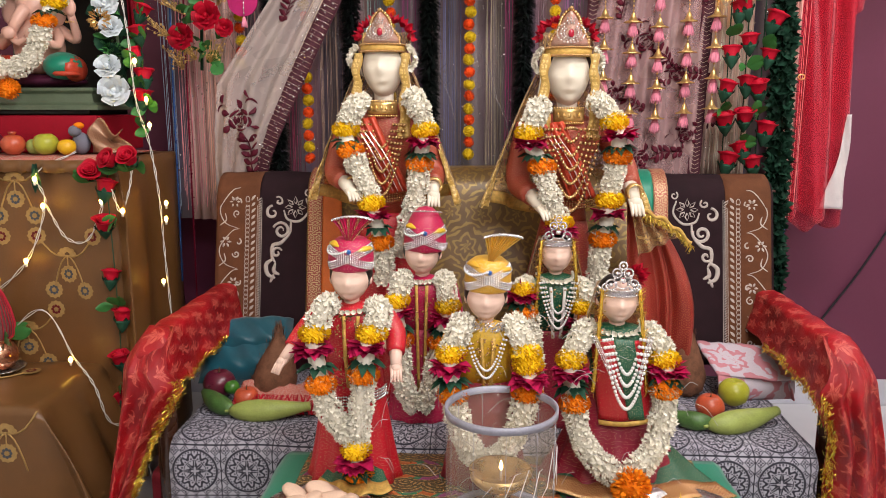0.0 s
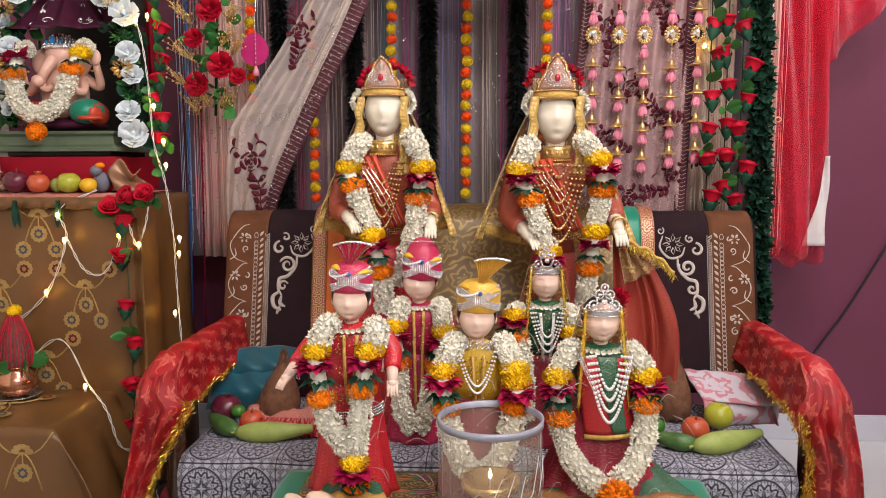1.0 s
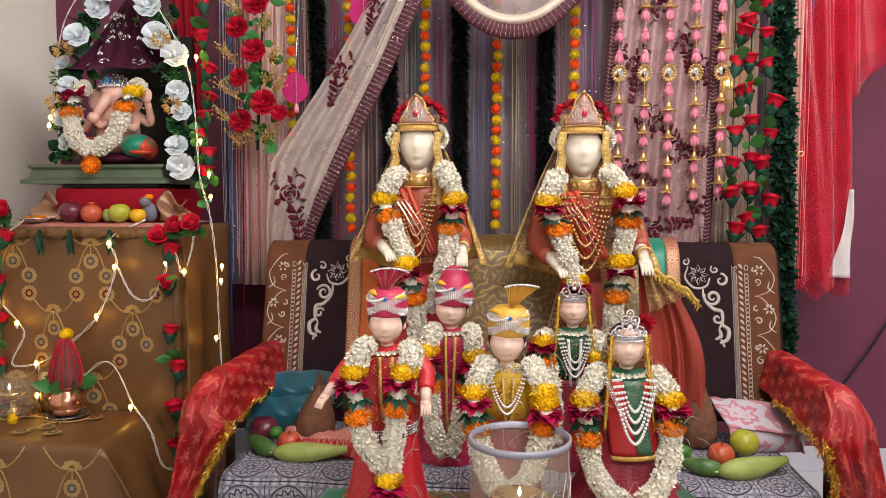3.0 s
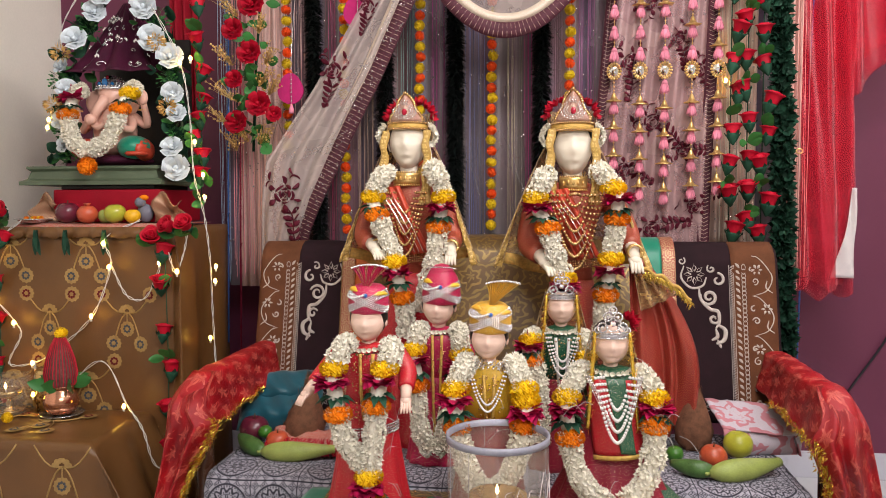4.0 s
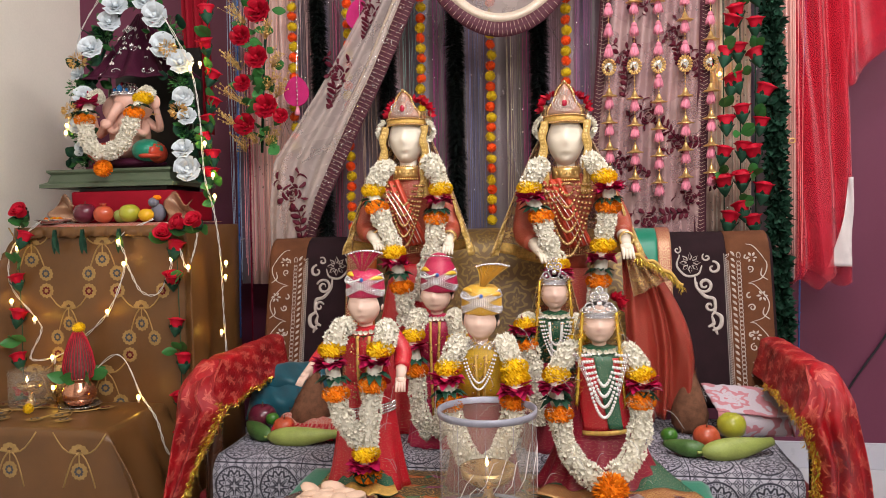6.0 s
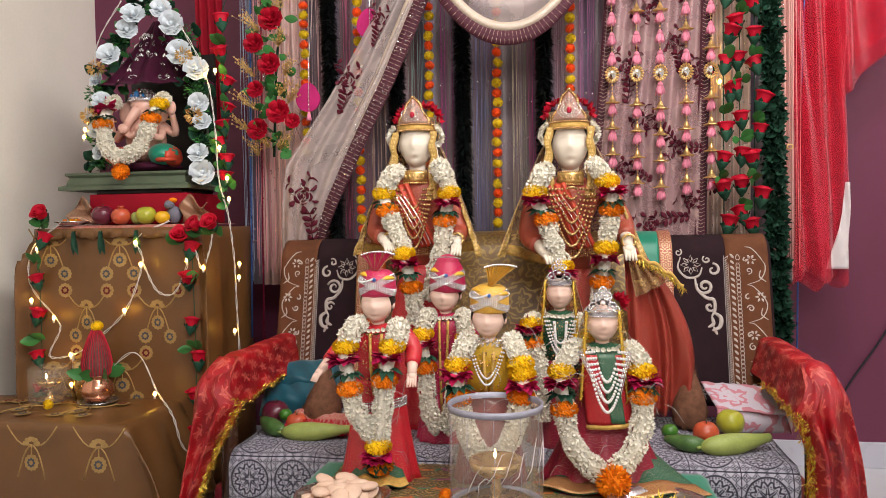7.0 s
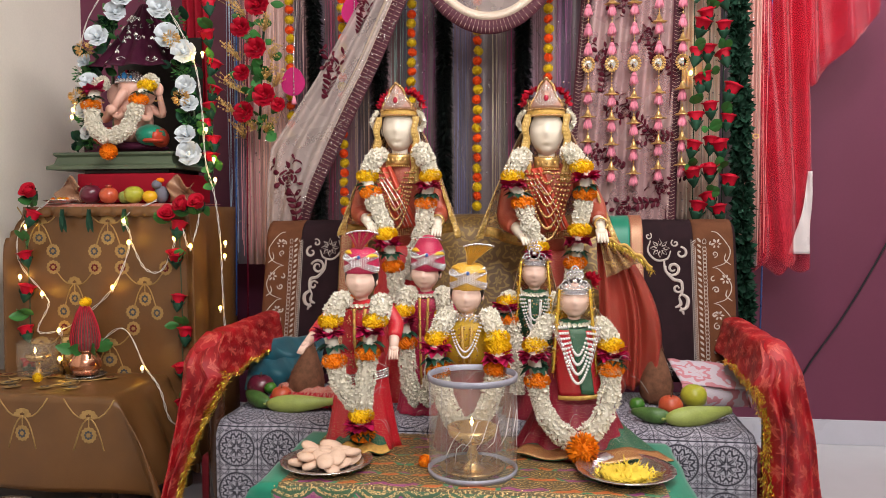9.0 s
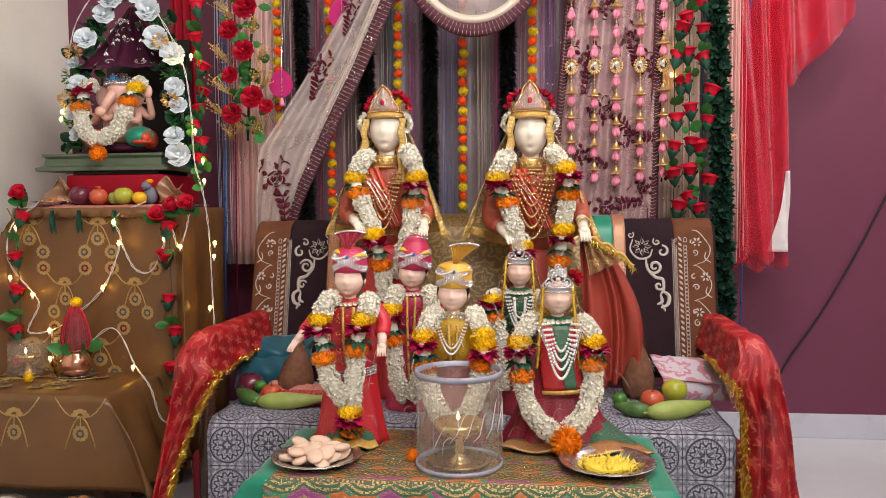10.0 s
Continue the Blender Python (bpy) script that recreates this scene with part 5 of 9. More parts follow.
def flare(u, v):
    z = lerp(1.30 + 0.05 * wav(u * 4, 3) + 0.34 * u, ZT, v)
    w = 1 - max(0, v - 0.55) / 0.45
    return (lerp(1.06, 1.16 + 0.22 * w ** 0.6, u), 2.53 + 0.032 * math.sin(u * 16 + v * 2 + 2 * wav(u * 4, 6)) - 0.09 * max(0, v - 0.8) / 0.2, z)


part("flounce", Geo().sheet(flare, 40, 26, (0.3, 0.8)), M_NETRED, rc, solid=0.0008)
part("flounce", Geo().sheet(lambda u, v: Vector(flare(u * 0.75, v)) + Vector((-0.02, 0.035, 0.05)), 40, 26, (0.3, 0.8)), M_NETRED, rc, solid=0.0008)
part("satin_edge", Geo().sheet(lambda u, v: (lerp(1.125 - 0.062 * (1 - v) ** 1.6, 1.142 - 0.008 * (1 - v), u), 2.455 + 0.006 * math.sin(v * 9 + u * 5), lerp(0.785, 1.08, v)), 8, 24, (0.05, 0.35)), M_SATINW, rc, "white satin edge strip", solid=0.001)
M_BLUET = plain("blue_tinsel", (0.05, 0.14, 0.42), 0.3, metal=0.5, var=0.4, island=0.7, bump=0)
for bx, bz0, bz1, by in ((1.00, 0.46, ZT, 2.565), (-0.925, 0.45, ZT, 2.36), (-0.965, 0.55, ZT, 2.35)):
    g = Geo()
    g.tube([(bx, by, bz0), (bx + 0.01, by, 1.2), (bx, 2.42, bz1)], 0.003, 6)
    for k in range(500):
        z = random.uniform(bz0, 1.8)
        d = Vector((random.gauss(0, 1), random.gauss(0, 1), random.gauss(0, 0.5))).normalized()
        g.petal(Vector((bx + 0.01 * math.sin((z - bz0) / (bz1 - bz0) * 3.14), by + 0.0, z)), d, d.orthogonal(), 0.006, 0.002)
    single("tinsel_string", g, M_BLUET if bx != -0.925 else plain("maroon_tinsel", (0.25, 0.01, 0.04), 0.3, metal=0.4, var=0.4, bump=0), "thin glittering tinsel string hanging from the rod", "garland")

# red rose spray with gold berries
bq = thing("rose_spray", (-0.83, 2.27, 1.21), "hanging spray of red cloth roses, leaves and gold berries", "flower spray")
part("stem", Geo().tube([(-0.84, 2.29, 1.21), (-0.83, 2.30, 1.5), (-0.82, 2.42, ZT)], 0.005, 6), M_DLEAF, bq)
for x, z, s in ((-0.815, 1.68, 1.15), (-0.88, 1.60, 0.95), (-0.825, 1.525, 1.05), (-0.795, 1.358, 1.1), (-0.872, 1.30, 1.0), (-0.878, 1.44, 0.8), (-0.84, 1.80, 1.1), (-0.79, 1.9, 1.0), (-0.745, 1.325, 0.7)):
    place("rose", ROSE_R, bq, (x, 2.235, z), (1.45, random.uniform(-0.3, 0.3), 0), s)
for k in range(84):
    z = random.uniform(1.22, 1.98)
    place("leaf", LEAF, bq, (-0.835 + random.gauss(0, 0.03), 2.262 + random.uniform(-0.012, 0.015), z), (random.uniform(0.2, 1.2), random.uniform(-2.6, 2.6), random.uniform(-0.5, 0.5)), random.uniform(0.8, 1.35))
for x, z, dx in ((-0.91, 1.31, -0.07), (-0.89, 1.50, -0.06), (-0.80, 1.60, 0.02), (-0.80, 1.43, 0.05), (-0.84, 1.25, -0.05), (-0.80, 1.24, 0.04), (-0.83, 1.70, 0.05), (-0.88, 1.38, -0.07), (-0.87, 1.66, -0.06), (-0.78, 1.50, 0.04), (-0.77, 1.40, 0.05), (-0.88, 1.22, -0.03)):
    g = Geo()
    for k in range(34):
        t = random.random()
        p = Vector((x + dx * t + random.gauss(0, 0.012), 2.235 + random.gauss(0, 0.008), z + 0.05 * t + random.gauss(0, 0.012)))
        g.ball(p, random.uniform(0.0026, 0.0042), 6, 5)
        g.tube([(x, 2.25, z - 0.01), p], 0.0007, 3, caps=False)
    part("berry_sprig", g, M_GOLD, bq, "gold berry sprig")

M_PINKF = plain("magenta_felt", (0.42, 0.02, 0.13), 0.8, var=0.15, scale=40, bump=0.5)
for hx, hz in ((-0.70, 1.405), (-0.475, 1.65)):
    g = Geo()
    n = 26
    for yy in (2.262, 2.268):
        base = len(g.v)
        for k in range(n):
            a = 2 * math.pi * k / n
            r = 0.044 * (1 + 0.32 * max(0, math.sin(a)) ** 5)
            g.v.append(Vector((hx + r * math.cos(a), yy, hz + r * math.sin(a))))
        g.face(tuple(range(base, base + n)))
    for k in range(n):
        g.face((k, (k + 1) % n, n + (k + 1) % n, n + k))
    leafy = thing("felt_leaf_hanging", (hx, 2.265, hz - 0.07), "magenta felt leaf hanging on a beaded silver cord", "hanging ornament", "felt leaf hangings")
    part("felt_leaf", g, M_PINKF, leafy, smooth=False)
    c = Geo().tube([(hx + 0.005, 2.256, hz - 0.05), (hx + 0.005, 2.257, hz + 0.1), (hx, 2.42, ZT)], 0.0009, 4)
    for k in range(6):
        c.ball((hx + 0.005, 2.256, hz - 0.035 + 0.014 * k), 0.003, 6, 5)
    part("bead_cord", c, M_SILVER, leafy, "silver bead cord")
    part("tassel", Geo().lathe((hx + 0.005, 2.256, hz - 0.075), [(0.010, 0), (0.008, 0.015), (0.003, 0.03)], 10), M_TASSEL, leafy)


# ---- statues, dolls and what they wear ----
M_SKINW = plain("ivory_painted_plaster", (0.74, 0.66, 0.54), 0.48, var=0.04, scale=20, bump=0.05)
M_SKIND = plain("pink_painted_plaster", (0.78, 0.55, 0.45), 0.45, var=0.05, scale=20, bump=0.05)
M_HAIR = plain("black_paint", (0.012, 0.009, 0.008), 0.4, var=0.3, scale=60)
M_SARI = brocade("red_orange_silk", (0.36, 0.055, 0.030), (0.52, 0.20, 0.10), 0.022, 0.80, 0.3)
M_PALLU = brocade("red_orange_sari", (0.31, 0.028, 0.024), (0.60, 0.19, 0.09), 0.026, 0.72, 0.35, 0.30)
M_REDV = brocade("dotted_red_cloth", (0.52, 0.006, 0.022), (0.75, 0.45, 0.25), 0.024, 0.975, 0.5)
M_MAR = brocade("maroon_cloth", (0.26, 0.006, 0.030), (0.55, 0.28, 0.18), 0.026, 0.97, 0.5)
M_YEL = brocade("yellow_silk", (0.68, 0.41, 0.025), (0.70, 0.46, 0.06), 0.03, 0.85, 0.3)
M_GRN = brocade("dotted_green_cloth", (0.006, 0.085, 0.040), (0.60, 0.52, 0.30), 0.022, 0.97, 0.5)
M_VEIL = lace("gold_brown_veil_net", (0.44, 0.25, 0.10), (0.66, 0.44, 0.16), 0.44, 0.05, 0.2)
M_GOLDCLOTH = plain("gold_lace", (0.60, 0.37, 0.09), 0.5, metal=0.25, var=0.35, scale=120, fine=700, bump=0.6)
M_GOLDLACE = lace("gold_lace_net", (0.58, 0.36, 0.08), (0.72, 0.50, 0.16), 0.62, 0.012, 0.35)
M_PEARL = plain("pearl", (0.72, 0.70, 0.68), 0.2, var=0.06, bump=0, coat=0.5)
M_GOLDPEARL = plain("gold_beads", (0.55, 0.34, 0.15), 0.25, metal=0.75, var=0.25, scale=80, bump=0)
M_RUBY = plain("red_stone", (0.35, 0.01, 0.03), 0.1, var=0.2, bump=0, coat=0.6)
M_TURB_M = brocade("magenta_turban_silk", (0.48, 0.008, 0.075), (0.62, 0.20, 0.18), 0.03, 0.92, 0.3)
M_TURB_Y = brocade("yellow_turban_silk", (0.66, 0.36, 0.03), (0.78, 0.52, 0.16), 0.03, 0.7, 0.3)
M_PLATE = brocade("rose_gold_stonework", (0.36, 0.12, 0.10), (0.72, 0.55, 0.42), 0.012, 0.0, 0.5, 0.35)
M_PLATES = brocade("silver_stonework", (0.16, 0.14, 0.17), (0.85, 0.83, 0.86), 0.008, -0.1, 0.7, 0.3)
M_ORSILK = plain("orange_red_silk", (0.48, 0.055, 0.025), 0.4, var=0.25, scale=30, fine=400, bump=0.3)
M_WIRE = plain("clear_plastic_thread", (0.75, 0.74, 0.72), 0.2, var=0.1, alpha=0.55, bump=0)


def figure(name, x, y, z0, neck, hr, hh, shoulder, base, hem, arms, mats, label, pleats=14, yaw=0.0, bust=0.05):
    """One plain mesh: pleated skirt, torso, arms, neck, head and hair. Slots: skin, hair, bodice, skirt."""
    g = Geo()
    waist = z0 + (neck - z0) * 0.62
    prof = []
    for i in range(15):
        t = i / 14
        prof.append((lerp(base, bust * 1.15, t ** 0.75), (waist - z0) * t))
    g.lathe((x, y, z0), prof, 72, 3, 1.0, 0.72, lambda a, z: 1 + 0.06 * math.cos(pleats * a) * (1 - z / (waist - z0)))
    top = neck - 0.02 * hh / 0.06
    tprof = [(bust * 1.12, 0.0), (bust * 1.0, (top - waist) * 0.25), (bust * 1.2, (top - waist) * 0.55), (shoulder * 0.92, (top - waist) * 0.85), (shoulder * 0.6, (top - waist) * 0.97), (hr * 0.55, (top - waist) * 1.03)]
    g.lathe((x, y, waist), tprof, 28, 2, 1.0, 0.62)
    g.lathe((x, y, top - 0.005), [(hr * 0.52, 0), (hr * 0.45, (neck - top) * 0.6), (hr * 0.5, neck - top + hh * 0.35)], 18, 0)
    small = hh < 0.055
    hr, hh = (hr * 1.10, hh * 1.0) if small else (hr, hh)
    c = Vector((x, y - hr * 0.12, neck + hh * (0.80 if small else 0.92)))
    base_i = len(g.v)
    g.ball(c, (hr, hr * 1.08, hh), 56, 44, 0)
    for i in range(base_i, len(g.v)):
        q = g.v[i] - c
        if q.z < 0:
            k = 1 - (0.14 if small else 0.24) * (-q.z / hh) ** 1.4
            q.x *= k
        if q.y < 0:
            f = math.exp(-((q.x / (hr * 0.16)) ** 2) - ((q.z + hh * 0.12) / (hh * 0.2)) ** 2)
            q.y -= hr * 0.17 * f
            q.y += hr * 0.12 * math.exp(-(((abs(q.x) - hr * 0.42) / (hr * 0.26)) ** 2) - ((q.z - hh * 0.10) / (hh * 0.13)) ** 2)
            q.y -= hr * 0.07 * math.exp(-(((abs(q.x) - hr * 0.42) / (hr * 0.15)) ** 2) - ((q.z - hh * 0.08) / (hh * 0.055)) ** 2)
            q.y -= hr * 0.08 * math.exp(-((q.x / (hr * 0.22)) ** 2) - ((q.z + hh * 0.46) / (hh * 0.06)) ** 2)
            q.y += hr * 0.05 * math.exp(-((q.x / (hr * 0.3)) ** 2) - ((q.z + hh * 0.60) / (hh * 0.05)) ** 2)
            q.y -= hr * 0.08 * math.exp(-((q.x / (hr * 0.3)) ** 2) - ((q.z + hh * 0.80) / (hh * 0.12)) ** 2)
        g.v[i] = c + q
    g.ball(c + Vector((0, hr * 0.22, hh * 0.16)), (hr * 1.12, hr * 1.06, hh * 0.98), 26, 18, 1)
    for s in (-1, 1):
        g.ball(c + Vector((s * hr * 1.0, hr * 0.1, -hh * 0.1)), (hr * 0.13, hr * 0.2, hh * 0.2), 8, 6, 0)
    for s, (ex, ey, ez), (px, py, pz) in arms:
        sh = Vector((x + s * shoulder * 0.85, y, top - 0.025))
        w = shoulder * 0.30
        g.tube(smooth_path([sh, (ex, ey, ez), (lerp(ex, px, 0.6), lerp(ey, py, 0.6), lerp(ez, pz, 0.6))], 10), [w * lerp(1.1, 0.8, k / 10) for k in range(11)], 12, 2)
        e, p = Vector((lerp(ex, px, 0.5), lerp(ey, py, 0.5), lerp(ez, pz, 0.5))), Vector((px, py, pz))
        d = (p - e).normalized()
        g.tube([e, p], [w * 0.62, w * 0.46], 12, 0)
        for k in range(4):
            o = d.cross(Vector((0, 0, 1))).normalized() * (k - 1.5) * w * 0.24
            g.tube([p + o - d * w * 0.1, p + o + d * w * 0.7, p + o * 1.2 + d * w * 1.25 + Vector((0, 0, -w * 0.25))], [w * 0.2, w * 0.17, w * 0.1], 7, 0)
        g.ball(p + d * w * 0.15, (w * 0.5, w * 0.4, w * 0.4), 10, 7, 0)
    return single(name, g, mats, label, "statue" if hh > 0.055 else "doll", "festival dolls on the low table and sofa" if hh < 0.055 else "tall goddess statues")


figure("goddess_statue", -0.249, 1.935, SEAT, 1.130, 0.052, 0.075, 0.098, 0.17, 0, ((-1, (-0.37, 1.90, 0.95), (-0.315, 1.80, 0.905)), (1, (-0.125, 1.92, 0.95), (-0.118, 1.82, 0.895))), [M_SKINW, M_HAIR, M_SARI, M_REDV], "standing goddess statue with ivory painted face and red silk sari", 18)
figure("goddess_statue", 0.203, 1.905, SEAT, 1.108, 0.052, 0.077, 0.105, 0.19, 0, ((-1, (0.085, 1.88, 0.93), (0.138, 1.76, 0.872)), (1, (0.345, 1.90, 0.96), (0.357, 1.80, 0.885))), [M_SKINW, M_HAIR, M_SARI, M_PALLU], "standing goddess statue with ivory painted face and copper-red silk sari", 18)
figure("doll", -0.258, 1.455, TT, 0.735, 0.0345, 0.046, 0.074, 0.095, 0, ((-1, (-0.350, 1.45, 0.665), (-0.385, 1.40, 0.618)), (1, (-0.170, 1.44, 0.665), (-0.162, 1.38, 0.615))), [M_SKIND, M_HAIR, M_REDV, M_REDV], "pink-faced doll in a red dotted robe standing on the table", 10)
figure("doll", -0.140, 1.745, SEAT, 0.728, 0.037, 0.048, 0.070, 0.085, 0, ((-1, (-0.21, 1.74, 0.64), (-0.215, 1.69, 0.58)), (1, (-0.065, 1.74, 0.64), (-0.055, 1.69, 0.60))), [M_SKIND, M_HAIR, M_TURB_M, M_TURB_M], "pink-faced doll in a crimson robe standing on the sofa seat", 10)
figure("doll", 0.008, 1.455, TT, 0.700, 0.0345, 0.045, 0.068, 0.085, 0, ((-1, (-0.07, 1.45, 0.62), (-0.055, 1.40, 0.56)), (1, (0.09, 1.45, 0.62), (0.108, 1.40, 0.57))), [M_SKIND, M_HAIR, M_YEL, M_MAR], "pink-faced doll in a yellow silk robe standing on the table", 10)
figure("doll", 0.170, 1.735, SEAT, 0.736, 0.033, 0.044, 0.066, 0.09, 0, ((-1, (0.09, 1.73, 0.65), (0.085, 1.69, 0.60)), (1, (0.24, 1.73, 0.65), (0.245, 1.69, 0.60))), [M_SKIND, M_HAIR, M_GRN, M_MAR], "pink-faced doll in a green blouse standing on the sofa seat", 10)
figure("doll", 0.270, 1.485, TT, 0.690, 0.0345, 0.046, 0.078, 0.15, 0, ((-1, (0.180, 1.47, 0.61), (0.195, 1.42, 0.52)), (1, (0.365, 1.47, 0.61), (0.360, 1.42, 0.53))), [M_SKIND, M_HAIR, M_GRN, M_MAR], "pink-faced doll in green blouse and maroon skirt seated on the table", 12)


def stone_row(g, pts, r):
    for p in pts:
        g.ball(p, r, 6, 5)


def turban(x, y, z, r, mt, accent, fan, label, stripe=None):
    """A smooth wound hat with crossed bands of silver stones; fan: its spread upward, or 0 for a tall domed one."""
    t = thing("turban", (x, y, z), label, "turban", "turbans of the dolls")
    z -= r * 0.26
    prof = [(r * 0.92, 0), (r * 1.02, r * 0.10), (r * 1.08, r * 0.50), (r * 1.06, r * 0.95), (r * 0.94, r * 1.30), (r * 0.66, r * 1.52), (r * 0.22, r * 1.60)]
    if not fan:
        prof = [(r * 0.92, 0), (r * 1.02, r * 0.10), (r * 1.07, r * 0.50), (r * 1.02, r * 1.00), (r * 0.86, r * 1.50), (r * 0.64, r * 1.90), (r * 0.36, r * 2.16), (r * 0.08, r * 2.24)]

    def wall(zz):
        return interp([(b, a) for a, b in prof], zz)
    part("winding", Geo().lathe((x, y, z), prof, 48, sy=1.05, wob=lambda a, q: 1 + 0.025 * math.sin(7 * a + q / r * 9) * (1 if q < r * 1.1 else 0.4)), mt, t)

    def on(a, zz, out):
        w = wall(zz) + out
        return Vector((x + w * math.cos(a), y + w * 1.05 * math.sin(a), z + zz))
    for sg in (-1, 1):
        band_ = Geo()
        for row in range(4):
            for i in range(34):
                a = math.pi * (1.0 + i / 33)
                band_.ball(on(a, r * (0.52 + 0.10 * row + sg * 0.46 * math.cos(a)), r * 0.03), r * 0.050, 6, 4)
        part("stone_band", band_, M_SILVER, t, "crossed band of silver stones")
    acc = Geo()
    for sg in (-1, 1):
        a0, a1 = (1.02, 1.36) if sg < 0 else (1.64, 1.98)
        pts = [on(math.pi * lerp(a0, a1, i / 12), r * (1.12 + (0.12 if sg < 0 else -0.10) + 0.10 * math.sin(math.pi * i / 12)), 0.0) for i in range(13)]
        acc.tube(pts, [r * 0.17 * (0.25 + 0.75 * math.sin(math.pi * i / 12)) for i in range(13)], 8, flat=0.6)
    part("sash", acc, accent, t, "contrasting wound sash")
    part("jewel", Geo().ball(on(math.pi * 1.52, r * 1.02, r * 0.05), (r * 0.12, r * 0.06, r * 0.12), 10, 7), M_BLUET, t, "blue stone brooch")
    loop = Geo()
    for row in range(2):
        stone_row(loop, [on(math.pi * lerp(1.02, 1.50, i / 20), r * (1.04 + 0.06 * row - (0.16 + 0.08 * row) * math.sin(math.pi * i / 20)), r * 0.07) for i in range(21)], r * 0.045)
    part("pearl_loop", loop, M_PEARL, t, "looped pearl strings")
    if fan:
        dx, h, w = fan
        f = Geo()
        n = 11
        zc = z + r * 1.28

        def at(u, v):
            a = (u - 0.5) * w
            q = 0.55 * r + h * v
            fold = 0.075 * r * (1 if int(round(u * n * 2)) % 2 else -1) * (0.3 + 0.7 * v)
            return (x + dx * v + q * math.sin(a) * (0.28 + 0.62 * v), y - r * 0.75 + 0.25 * r * v + fold, zc - 0.5 * r + q * math.cos(a * 0.7))
        f.sheet(at, n * 2, 8, (0.12, h))
        f.m = [1 if (i % (n * 2)) // 2 % 3 == 1 else 0 for i in range(len(f.m))]
        part("fan", f, [mt, stripe], t, "pleated upright fan", smooth=False, solid=0.0012)
        edge = Geo()
        stone_row(edge, [Vector(at(i / 42, 1.0)) + Vector((0, -0.002, 0.0)) for i in range(43)], r * 0.065)
        part("fan_edge", edge, M_SILVER, t, "silver stone fan edging")
    return t


turban(-0.256, 1.452, 0.800, 0.041, M_TURB_M, M_YEL, (0.008, 0.052, 1.25), "magenta silk turban with pleated fan and silver stone bands", M_PEACH)
dome = turban(-0.132, 1.742, 0.786, 0.046, M_TURB_M, M_YEL, 0, "domed magenta turban with orange sash and silver stones")
turban(0.012, 1.452, 0.762, 0.042, M_TURB_Y, M_TURB_Y, (0.028, 0.056, 1.05), "yellow silk turban with pleated fan and silver stone bands", M_GOLDCLOTH)
cap_st = Geo()
stone_row(cap_st, [(-0.132 + 0.037 * math.cos(math.pi * (1 + i / 24)), 1.741 + 0.039 * math.sin(math.pi * (1 + i / 24)), 0.862 + 0.008 * math.sin(math.pi * i / 24)) for i in range(25)], 0.0024)
part("stone_band", cap_st, M_SILVER, dome, "silver stone row")


